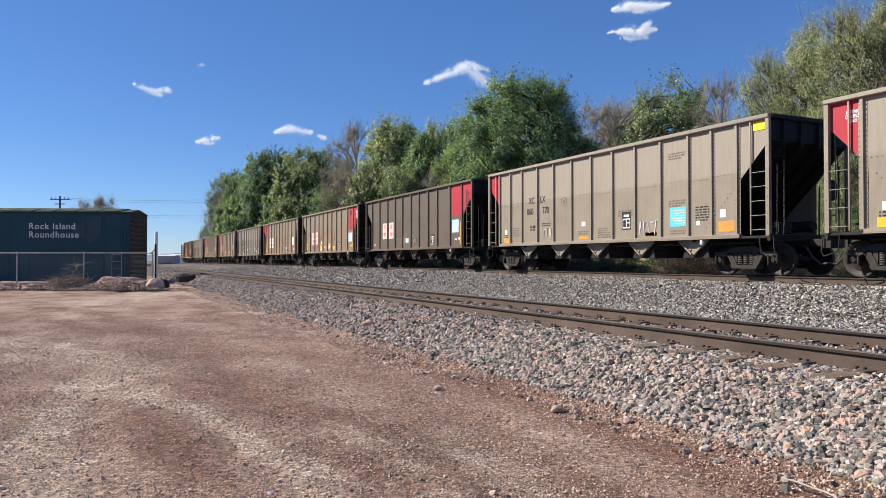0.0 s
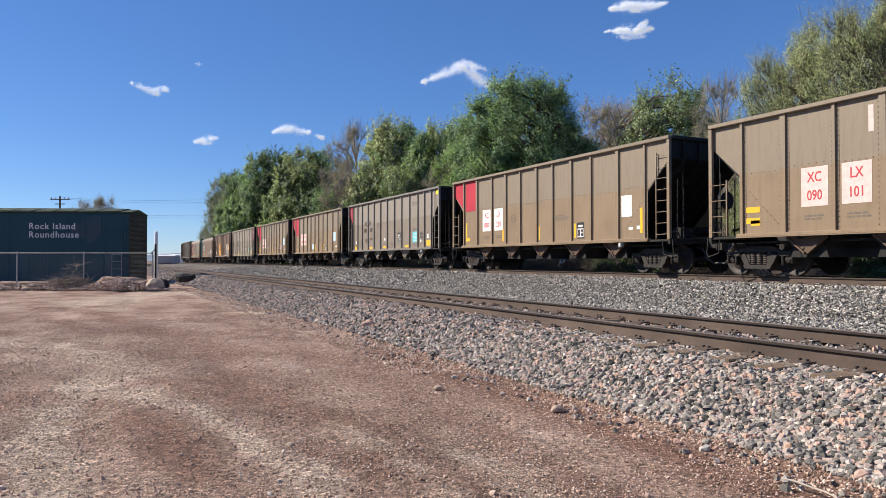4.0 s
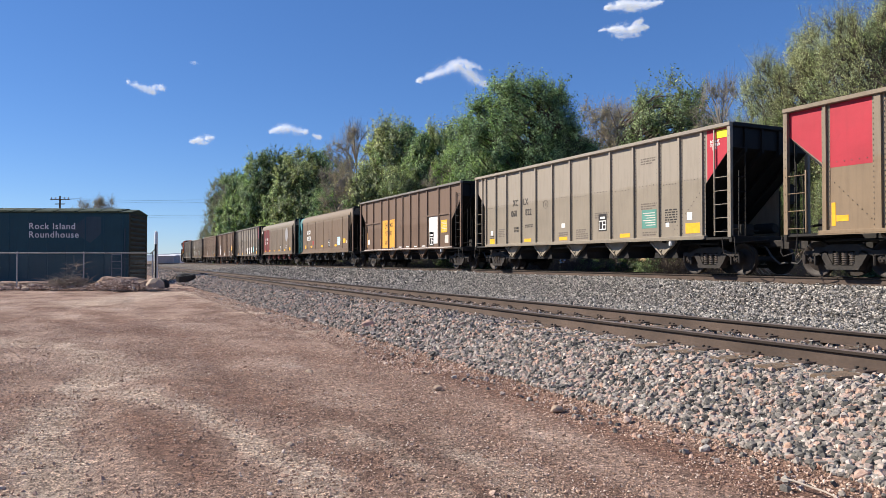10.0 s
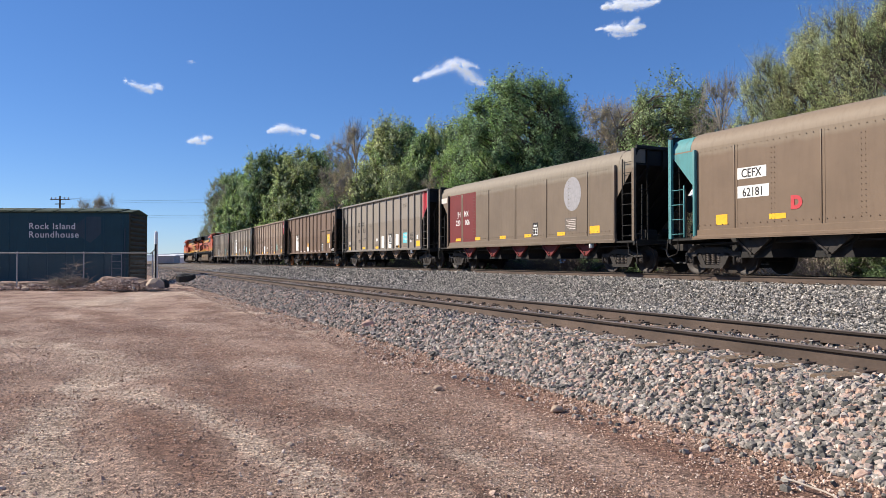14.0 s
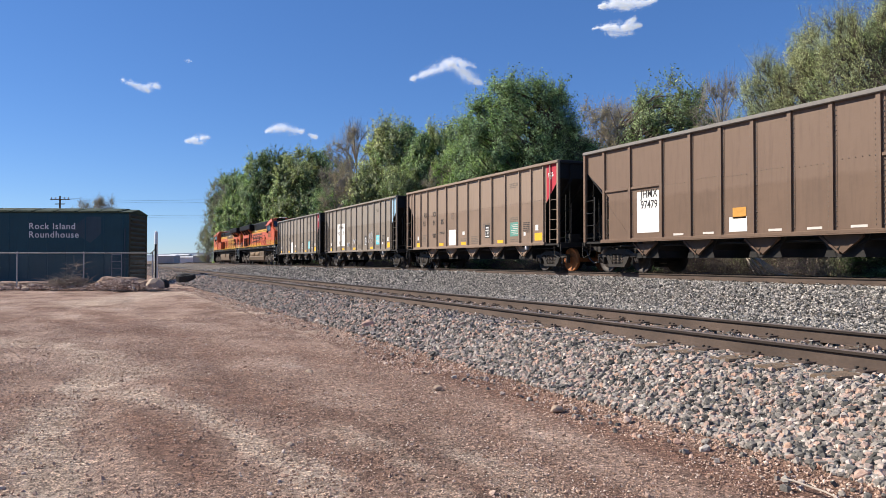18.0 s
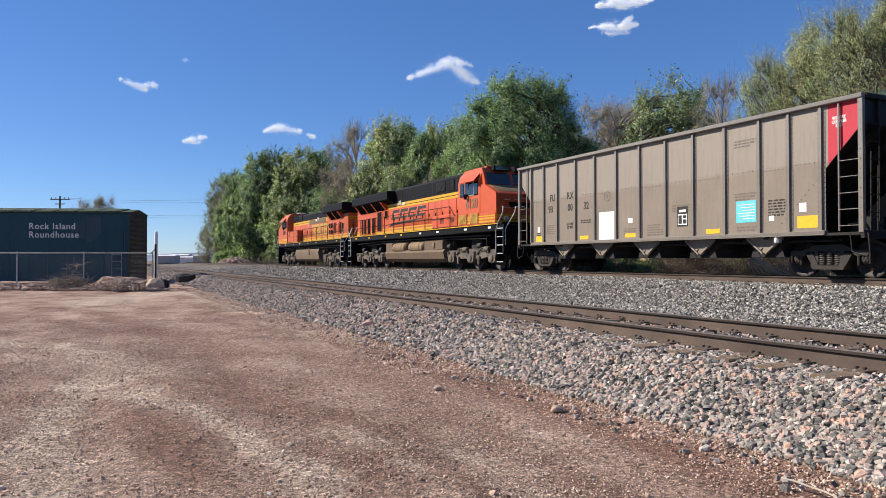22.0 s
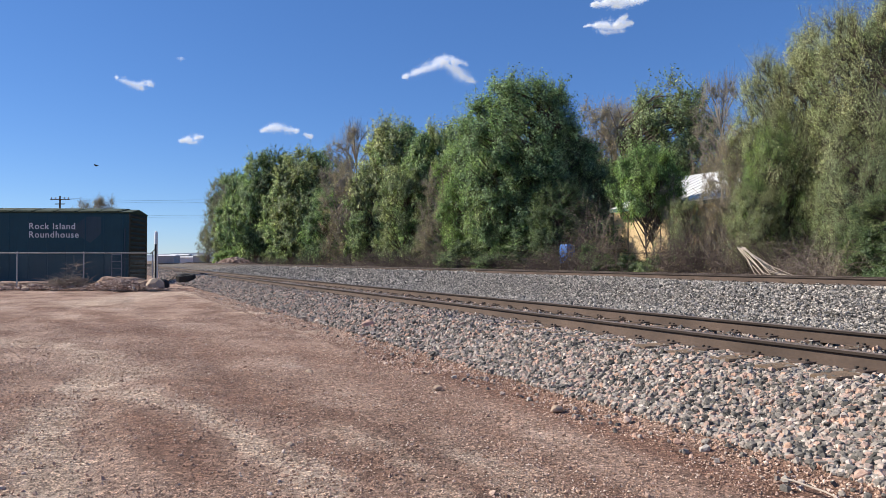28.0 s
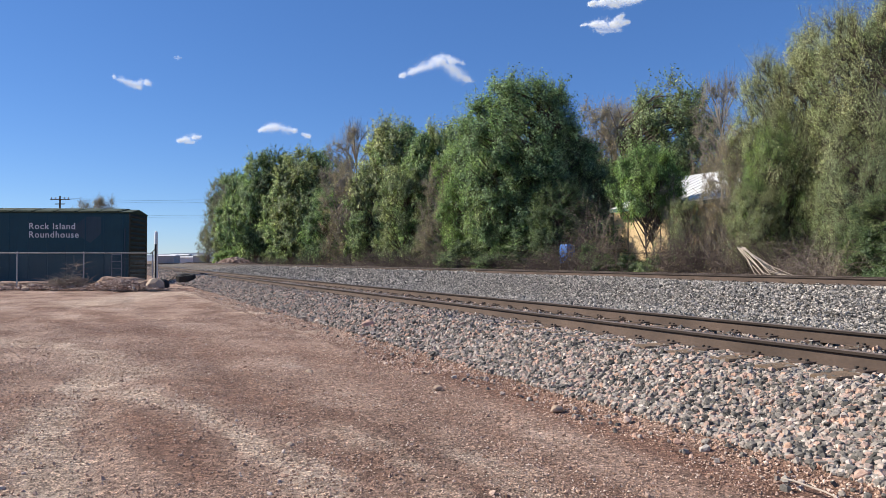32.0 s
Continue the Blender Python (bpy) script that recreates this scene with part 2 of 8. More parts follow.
    def rivets(self, pts, r, normal):
        """Small raised heads, four-sided, at the points."""
        nrm = Vector(normal)
        a = nrm.orthogonal().normalized()
        b = nrm.cross(a)
        for p in pts:
            p = Vector(p)
            ring = [p + (a * math.cos(t) + b * math.sin(t)) * r for t in (0.8, 2.37, 3.94, 5.51)]
            self.add(ring + [q * 0.55 + p * 0.45 + nrm * r * 0.8 for q in ring],
                     [(0, 1, 5, 4), (1, 2, 6, 5), (2, 3, 7, 6), (3, 0, 4, 7), (4, 5, 6, 7)])
        return self

    def mesh(self, name, smooth=35):
        me = bpy.data.meshes.new(name)
        me.from_pydata(self.v, [], self.f)
        b = bmesh.new()
        b.from_mesh(me)
        bmesh.ops.recalc_face_normals(b, faces=b.faces)
        b.to_mesh(me)
        b.free()
        if smooth:
            me.polygons.foreach_set("use_smooth", [True] * len(me.polygons))
            me.set_sharp_from_angle(angle=radians(smooth))
        me.materials.append(None)
        return me


def part(name, geo, material, parent=None, label="", m=None):
    """Links a mesh builder or mesh as one object, under a thing or part. The material sits on the object, so meshes can be shared."""
    me = geo.mesh(name) if isinstance(geo, Mb) else geo
    ob = new(name, me)
    ob.material_slots[0].link = 'OBJECT'
    ob.material_slots[0].material = M[material] if isinstance(material, str) else material
    if parent is not None:
        ob.parent = parent
    if m is not None:
        ob.matrix_basis = m
    if label:
        ob["label"] = label
    return ob


SHARED = {}


def shared(key, make):
    if key not in SHARED:
        SHARED[key] = make().mesh(key)
    return SHARED[key]


def text_mesh(words, size, squeeze=1.0, bold=0.0, align='CENTER', spacing=1.0):
    key = ("text", words, size, squeeze, bold, align)
    if key in SHARED:
        return SHARED[key]
    cu = bpy.data.curves.new("lettering", 'FONT')
    cu.body, cu.size, cu.align_x, cu.offset, cu.extrude = words, size, align, bold, 0.003
    cu.space_line = 0.95
    cu.space_character = spacing
    cu.resolution_u = 3
    ob = bpy.data.objects.new("lettering", cu)
    scene.collection.objects.link(ob)
    dg = bpy.context.evaluated_depsgraph_get()
    me = bpy.data.meshes.new_from_object(ob.evaluated_get(dg))
    bpy.data.objects.remove(ob)
    me.transform(Matrix.Diagonal((squeeze, 1, 1, 1)))
    me.materials.clear()
    me.materials.append(None)
    SHARED[key] = me
    return me


# ---------------------------------------------------------------- the line of the railway
TRAIN_X, NEAR_X = 16.95, 6.28          # centre lines of the two tracks
RAIL_FAR, RAIL_NEAR = 0.89, 0.57       # rail tops
BEND_Y, BEND_R = 149.0, 280.0          # where the line bends to the right, and its radius


def on_line(lat, s):
    """Place and heading (degrees turned to the right) at the lateral place lat, s metres along."""
    if s < BEND_Y:
        return lat, s, 0.0
    a = (s - BEND_Y) / BEND_R
    r = BEND_R + TRAIN_X - lat
    return TRAIN_X + BEND_R - r * math.cos(a), BEND_Y + r * math.sin(a), math.degrees(a)


def lateral(x, y):
    if y < BEND_Y:
        return x
    return TRAIN_X + BEND_R - math.hypot(x - TRAIN_X - BEND_R, y - BEND_Y)
# ---------------------------------------------------------------- ground


def ground_z(lat, y):
    pts = [(-400, -0.1), (-14, 0.0), (3.85, 0.0), (4.12, 0.06), (4.85, 0.37), (5.5, 0.39), (7.1, 0.39), (7.75, 0.37), (9.4, 0.16), (12.2, 0.2), (14.9, 0.69), (19.0, 0.69), (20.6, 0.15), (60, 0.1), (400, 0.0)]
    for (a, za), (b, zb) in zip(pts, pts[1:]):
        if a <= lat <= b:
            return za + (zb - za) * (lat - a) / (b - a)
    return 0.0


# pale wheel tracks worn over the yard, and dark damp stretches: (points along it, half width, how strong)
TRACKS = [
    (((0.14, 9.02), (-0.18, 8.2), (-0.33, 6.94), (-0.36, 5.71), (-0.35, 5.24), (-0.24, 4.4)), 0.15, 0.95),
    (((0.24, 7.65), (0.55, 6.78), (0.82, 5.7), (1.0, 5.25), (1.13, 4.56), (1.05, 3.6)), 0.12, 0.9),
    (((-2.4, 14.5), (-1.48, 13.4), (-0.65, 12.75), (0.13, 10.1), (0.4, 8.8)), 0.3, 0.55),
    (((2.35, 5.2), (2.29, 4.28), (2.24, 3.67), (2.19, 3.0)), 0.14, 0.5),
    (((-7.0, 17.0), (-3.0, 22.0), (0.0, 25.0), (2.0, 31.0)), 1.0, 0.6),
    (((1.6, 5.6), (1.75, 4.6), (1.7, 3.6)), 0.1, 0.4),
    (((3.65, 9.5), (3.7, 7.4), (3.68, 5.5), (3.62, 4.0), (3.6, 2.2)), 0.24, -1.0),
    (((3.6, 11.5), (3.6, 16.0), (3.5, 24.0), (3.3, 32.0)), 0.35, 0.5),
    (((0.29, 6.39), (0.44, 5.5), (0.6, 4.3)), 0.17, -0.75),
    (((-0.87, 7.89), (-0.56, 7.51), (-0.32, 7.14)), 0.16, -0.7),
    (((0.5, 8.21), (0.87, 7.52), (1.12, 6.73)), 0.13, -0.7),
    (((1.25, 8.9), (1.33, 7.33), (1.39, 6.38)), 0.22, -0.55),
    (((-1.6, 23.0), (-0.41, 20.8), (0.44, 17.4), (1.32, 12.2), (1.67, 10.0)), 0.28, -0.6),
    (((-1.44, 19.2), (0.19, 14.7), (1.09, 13.7)), 0.3, -0.5),
    (((2.6, 12.0), (2.7, 8.0), (2.7, 6.0), (2.55, 4.4)), 0.25, -0.45),
    (((-5.0, 15.0), (-3.6, 17.0), (-1.5, 24.0)), 0.5, -0.5),
]


def wear(x, y):
    if not (-14 < x < 5 and 0 < y < 40):
        return 0.5
    w = 0.5
    jx, jy = x + 0.16 * noise.noise((x * 2.1, y * 1.1, 2)), y + 0.5 * noise.noise((x * 1.3, y * 0.8, 7))
    for pts, half, k in TRACKS:
        best = 9.0
        for (ax, ay), (bx, by) in zip(pts, pts[1:]):
            dx, dy = bx - ax, by - ay
            u = max(0.0, min(1.0, ((jx - ax) * dx + (jy - ay) * dy) / (dx * dx + dy * dy)))
            best = min(best, math.hypot(jx - ax - u * dx, jy - ay - u * dy))
        w += 0.5 * k * math.exp(-(best / (half * 1.5)) ** 2)
    return max(0.0, min(1.0, w))


def relief(x, y, l):
    """Unevenness of the ground: soft humps, fine lumps and the ruts of tyres."""
    near = max(0.0, 1 - abs(x) / 60) * max(0.0, 1 - abs(y) / 90)
    if near <= 0:
        return 0.0
    z = near * (0.05 * noise.noise((x * 0.35, y * 0.2, 0)) + 0.03 * noise.noise((x * 1.3, y * 0.7, 4)) + 0.012 * noise.noise((x * 4, y * 3, 9)))
    if l < 3.6 and -12 < x and 1 < y < 40:
        for c, w, d in ((-1.5 + 0.02 * (y - 8) ** 2 / 6, 0.22, 0.03), (-0.1 + 0.02 * (y - 8) ** 2 / 6, 0.2, 0.025), (1.5 - 0.02 * y, 0.25, 0.025)):
            z -= d * math.exp(-((x - c) / w) ** 2)
    return z * (0.3 if 4.5 < l < 8.0 else 1.0)


def make_ground():
    xs = sorted(set([-3000, -1500, -700, -300, -150, -90, -60, -45, -35, -28, -23, 3000, 1500, 700, 300, 150, 100, 75, 55, 45, 38, 33, 30, 28, 26, 24.5, 23, 22] +
                    [-20 + i * 0.5 for i in range(29)] + [-5.6 + i * 0.16 for i in range(26)] + [-1.5 + i * 0.08 for i in range(70)] + [4.1 + i * 0.16 for i in range(30)] + [8.9 + i * 0.45 for i in range(29)]))
    ys = sorted(set([-3000, -1000, -400, -200, -100, -50, -25, -12, 3000, 1600, 900, 600, 450, 380] + [-6 + i * 0.5 for i in range(16)] + [2 + i * 0.17 for i in range(110)] +
                    [20.8 + i * 0.7 for i in range(60)] + [63 + i * 4 for i in range(75)]))
    vs, lat, fs = [], [], []
    for y in ys:
        for x in xs:
            l = lateral(x, y) if y < 420 else 40.0
            z = ground_z(l, y)
            z += relief(x, y, l)
            vs.append((x, y, z))
            lat.append(l)
    nx = len(xs)
    for j in range(len(ys) - 1):
        for i in range(nx - 1):
            fs.append((j * nx + i, j * nx + i + 1, j * nx + nx + i + 1, j * nx + nx + i))
    me = bpy.data.meshes.new("ground")
    me.from_pydata(vs, [], fs)
    me.polygons.foreach_set("use_smooth", [True] * len(me.polygons))
    at = me.attributes.new("lat", 'FLOAT', 'POINT')
    at.data.foreach_set("value", lat)
    worn = me.attributes.new("worn", 'FLOAT', 'POINT')
    worn.data.foreach_set("value", [wear(x, y) for x, y, z in vs])
    me.materials.append(None)
    # red dirt, trodden pale tracks, grey gravel bed and brown earth, told apart by the distance from the line
    m, nt, b = shader("ground")
    an = nt.nodes.new("ShaderNodeAttribute")
    an.attribute_name = "lat"
    def wobble(src, amp, scale):
        w = nt.nodes.new("ShaderNodeMath")
        w.operation = 'MULTIPLY_ADD'
        link(nt, noise_node(nt, scale, 6, 0.7), w.inputs[0])
        w.inputs[1].default_value = amp
        link(nt, src, w.inputs[2])
        return w.outputs[0]
    def band(src, lo, hi):
        k = nt.nodes.new("ShaderNodeMapRange")
        k.inputs[1].default_value, k.inputs[2].default_value = lo, hi
        link(nt, src, k.inputs[0])
        return k.outputs[0]
    dirt = ramp(nt, noise_node(nt, 0.6, 9, 0.68, (1.0, 0.6, 1)), [(0.34, (0.255, 0.172, 0.134)), (0.45, (0.392, 0.275, 0.216)), (0.56, (0.49, 0.36, 0.289)), (0.68, (0.595, 0.475, 0.395))])
    stain = ramp(nt, noise_node(nt, 0.9, 6, 0.6, (1, 0.6, 1)), [(0.5, (0, 0, 0)), (0.6, (0.6, 0.6, 0.6))])
    dirt = mix(nt, stain, dirt, (0.22, 0.125, 0.09))
    aw = nt.nodes.new("ShaderNodeAttribute")
    aw.attribute_name = "worn"
    rough_edge = wobble(aw.outputs["Fac"], 0.5, 3.0)
    dirt = mix(nt, band(rough_edge, 0.82, 1.05), dirt, ramp(nt, noise_node(nt, 3.0, 6), [(0.3, (0.475, 0.362, 0.28)), (0.7, (0.695, 0.57, 0.465))]))
    dark = nt.nodes.new("ShaderNodeMapRange")
    dark.inputs[1].default_value, dark.inputs[2].default_value = 0.72, 0.30
    link(nt, rough_edge, dark.inputs[0])
    dirt = mix(nt, dark.outputs[0], dirt, ramp(nt, noise_node(nt, 4.0, 6), [(0.3, (0.20, 0.115, 0.083)), (0.7, (0.36, 0.222, 0.165))]))
    tc = nt.nodes.new("ShaderNodeTexCoord")
    vor = nt.nodes.new("ShaderNodeTexVoronoi")
    vor.inputs["Scale"].default_value = 70
    link(nt, tc.outputs["Object"], vor.inputs["Vector"])
    # painted shading: lit grit tops and shaded gaps, multiplied into the dirt colour
    grit_shading = ramp(nt, vor.outputs["Distance"], [(0.0, (1.6, 1.5, 1.42, 1)), (0.4, (0.9, 0.9, 0.9)), (0.75, (0.35, 0.32, 0.31))])
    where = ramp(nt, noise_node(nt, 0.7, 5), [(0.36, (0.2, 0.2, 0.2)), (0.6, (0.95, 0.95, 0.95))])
    dirt = mix(nt, where, dirt, mix(nt, 1.0, dirt, grit_shading, 'MULTIPLY'))
    dirt = mix(nt, 0.5, dirt, ramp(nt, noise_node(nt, 14, 6, 0.7), [(0.3, (0.5, 0.5, 0.5)), (0.7, (1.4, 1.35, 1.3, 1))]), 'MULTIPLY')
    v3 = nt.nodes.new("ShaderNodeTexVoronoi")
    v3.inputs["Scale"].default_value = 42
    link(nt, tc.outputs["Object"], v3.inputs["Vector"])
    shade = nt.nodes.new("ShaderNodeSeparateColor")
    link(nt, v3.outputs["Color"], shade.inputs[0])
    speck = ramp(nt, shade.outputs[0], [(0.0, (0.45, 0.43, 0.42)), (0.5, (0.95, 0.95, 0.95)), (0.8, (1.15, 1.12, 1.1, 1)), (1.0, (1.75, 1.68, 1.6, 1))])
    dirt = mix(nt, 0.9, dirt, mix(nt, 1.0, dirt, speck, 'MULTIPLY'))
    v2 = nt.nodes.new("ShaderNodeTexVoronoi")
    v2.inputs["Scale"].default_value = 17
    link(nt, tc.outputs["Object"], v2.inputs["Vector"])
    hue = nt.nodes.new("ShaderNodeSeparateColor")
    link(nt, v2.outputs["Color"], hue.inputs[0])
    stone = ramp(nt, hue.outputs[0], [(0.0, (0.09, 0.087, 0.083)), (0.5, (0.26, 0.235, 0.21)), (0.8, (0.40, 0.355, 0.31)), (1.0, (0.45, 0.34, 0.28))])
    # shade between the bed's stones is painted in as darker cell rims
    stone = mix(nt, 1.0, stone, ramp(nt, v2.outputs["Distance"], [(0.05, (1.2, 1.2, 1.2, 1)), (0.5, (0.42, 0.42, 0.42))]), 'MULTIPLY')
    bed = band(wobble(an.outputs["Fac"], 0.5, 2.2), 4.25, 4.45)
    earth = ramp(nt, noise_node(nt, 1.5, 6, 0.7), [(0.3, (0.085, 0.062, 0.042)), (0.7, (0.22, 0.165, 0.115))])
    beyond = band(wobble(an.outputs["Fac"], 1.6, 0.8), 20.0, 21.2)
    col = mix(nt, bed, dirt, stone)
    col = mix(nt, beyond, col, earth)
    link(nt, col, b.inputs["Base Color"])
    b.inputs["Roughness"].default_value = 0.95
    b.inputs["Specular IOR Level"].default_value = 0.2
    hmix = mix(nt, bed, mix(nt, 0.75, vor.outputs["Distance"], noise_node(nt, 45, 8, 0.75)), v2.outputs["Distance"])
    bp = nt.nodes.new("ShaderNodeBump")
    bp.invert = True
    bp.inputs["Strength"].default_value, bp.inputs["Distance"].default_value = 1.0, 0.04
    link(nt, hmix, bp.inputs["Height"])
    link(nt, bp.outputs[0], b.inputs["Normal"])
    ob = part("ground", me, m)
    tagged(ob, "reddish brown packed dirt yard meeting grey railway gravel", "ground", "", "structure")
    return ob


make_ground()


def stones(name, count, xr, yr, size, seed, sides, material, label, bias=None, lift=0.35, patchy=0.0, flat=1.0):
    """Loose stones scattered on the ground as one sheet of irregular lumps."""
    rng = np.random.default_rng(seed)
    if sides == 8:
        base = np.array([(1, 0, 0), (-1, 0, 0), (0, 1, 0), (0, -1, 0), (0, 0, 1), (0, 0, -1)], float)
        tris = np.array([(0, 2, 4), (2, 1, 4), (1, 3, 4), (3, 0, 4), (2, 0, 5), (1, 2, 5), (3, 1, 5), (0, 3, 5)])
    else:
        base = np.array([(x, y, z) for x in (-1, 1) for y in (-1, 1) for z in (-1, 1)], float) * 0.72
        base = np.vstack([base, [(0, 0, 1.05), (1.0, 0, 0), (0, -1.0, 0), (-1.0, 0, 0)]])
        tris = np.array([(1, 5, 8), (5, 7, 8), (7, 3, 8), (3, 1, 8), (4, 6, 9), (6, 7, 9), (7, 5, 9), (5, 4, 9), (0, 4, 10), (4, 5, 10), (5, 1, 10), (1, 0, 10),
                         (2, 0, 11), (0, 1, 11), (1, 3, 11), (3, 2, 11), (6, 2, 3), (6, 3, 7)])
    x = rng.uniform(*xr, count)
    u = rng.uniform(0, 1, count)
    y = yr[0] + (yr[1] - yr[0]) * (u ** bias if bias else u)
    keep = [i for i in range(count) if y[i] > 0.6 * x[i] - 0.8 and y[i] > -1.55 * x[i] - 2.0]
    if patchy:
        keep = [i for i in keep if noise.noise((x[i] * 1.1, y[i] * 0.7, 3)) + 0.5 * noise.noise((x[i] * 3, y[i] * 2, 5)) > rng.uniform(-0.9, 0.9) * patchy - 0.1]
    x, y = x[keep], y[keep]
    n = len(x)
    s = size * np.minimum(1.9, np.exp(rng.normal(0, 0.33, n)))
    vs = base[None] * (1 + rng.normal(0, 0.21, (n, len(base), 3)))
    vs = vs * np.stack([s * rng.uniform(0.8, 1.35, n), s * rng.uniform(0.7, 1.1, n), s * rng.uniform(0.6, 1.05, n) * flat], -1)[:, None]
    a, b = rng.uniform(0, 6.28, n), rng.normal(0, 0.5, n)
    ca, sa, cb, sb = np.cos(a), np.sin(a), np.cos(b), np.sin(b)
    rot = np.stack([np.stack([ca * cb, -sa, ca * sb], -1), np.stack([sa * cb, ca, sa * sb], -1), np.stack([-sb, 0 * a, cb], -1)], 1)
    vs = np.einsum("nij,nkj->nki", rot, vs)
    z = np.array([ground_z(p, q) + relief(p, q, p) for p, q in zip(x, y)]) + s * lift * rng.uniform(0.2, 1.8, n)
    vs += np.stack([x, y, z], -1)[:, None]
    fs = (tris[None] + (np.arange(n) * len(base))[:, None, None]).reshape(-1, 3)
    vs = vs.reshape(-1, 3)
    me = bpy.data.meshes.new(name)
    me.vertices.add(len(vs))
    me.vertices.foreach_set("co", vs.ravel())
    me.loops.add(fs.size)
    me.loops.foreach_set("vertex_index", fs.ravel())
    me.polygons.add(len(fs))
    me.polygons.foreach_set("loop_start", np.arange(0, fs.size, 3))
    me.update(calc_edges=True)
    me.polygons.foreach_set("use_smooth", [False] * len(me.polygons))
    me.materials.append(None)
    ob = part(name, me, material)
    return tagged(ob, label, "gravel", "", "stuff")


SHOULDER = "coarse grey and pinkish crushed ballast beside the track"
MIDDLE = "grey crushed ballast between the two tracks"
stones("ballast_shoulder", 78000, (4.0, 5.45), (1.4, 9), 0.0152, 3, 18, "ballast", SHOULDER, 1.25, 0.7)
stones("ballast_shoulder", 85000, (3.95, 5.45), (8.6, 42), 0.022, 4, 8, "ballast", SHOULDER, 1.6, 0.7)
stones("ballast_crib", 24000, (5.6, 6.96), (2.0, 30), 0.019, 5, 8, "ballast", "grey crushed ballast between the rails", None, 0.6)
stones("ballast_middle", 110000, (7.15, 16.1), (3.0, 30), 0.0215, 6, 8, "ballast_grey", MIDDLE, 1.25, 0.7)
stones("ballast_middle", 30000, (7.15, 16.1), (30, 90), 0.042, 7, 8, "ballast_grey", MIDDLE, 1.4, 0.6)
stones("ballast_shoulder", 12000, (3.8, 5.45), (38, 110), 0.05, 15, 8, "ballast", SHOULDER, 1.4, 0.5)
stones("ballast_scatter", 9000, (3.78, 4.12), (1.4, 26), 0.0095, 14, 8, "pebble", "pinkish stone chips scattered off the ballast edge", 1.2, 0.4)
stones("ballast_scatter", 16000, (3.2, 4.15), (7.5, 36), 0.0125, 17, 8, "pebble", "pinkish stone chips spread along the ballast foot", 1.3, 0.4, 0.5)
stones("ballast_scatter", 700, (3.55, 4.1), (1.8, 26), 0.016, 16, 18, "ballast", "stray stones rolled off the ballast edge", 1.2, 0.4)
stones("dirt_pebbles", 260000, (-8, 3.95), (2.0, 17), 0.0062, 8, 8, "pebble", "small loose reddish pebbles lying on packed dirt", 1.7, 0.4, 0.8, 0.8)
stones("dirt_pebbles", 3200, (-9, 3.9), (2.2, 28), 0.0098, 9, 18, "pebble", "loose stones lying on packed dirt", 1.3, 0.4, 0.0, 0.8)

# ---------------------------------------------------------------- tracks
STATIONS = [-430, -100, 0, 60, 120, 149] + [149 + 7 * i for i in range(1, 50)]


def rail_mesh(name, lat, z, pieces, high=1.0):
    """A rail drawn along the line from a closed profile of (offset, height)."""
    mb = Mb()
    n = len(pieces)
    vs, fs = [], []
    for s in STATIONS:
        for o, h in pieces:
            x, y, _ = on_line(lat + o, s)
            vs.append((x, y, z + h * high))
    for i in range(len(STATIONS) - 1):
        for k in range(n):
            j = (k + 1) % n
            fs.append((i * n + k, i * n + j, i * n + n + j, i * n + n + k))
    mb.add(vs, fs)
    return mb


WEB = [(-0.07, -0.172), (0.07, -0.172), (0.07, -0.160), (0.012, -0.138), (0.009, -0.045), (-0.009, -0.045), (-0.012, -0.138), (-0.07, -0.160)]
HEAD = [(-0.036, -0.034), (-0.012, -0.046), (0.012, -0.046), (0.036, -0.034), (0.0375, -0.008), (0.028, -0.003), (-0.028, -0.003), (-0.0375, -0.008)]
SHINE = [(-0.036, -0.006), (0.036, -0.006), (0.026, 0.0), (-0.026, 0.0)]


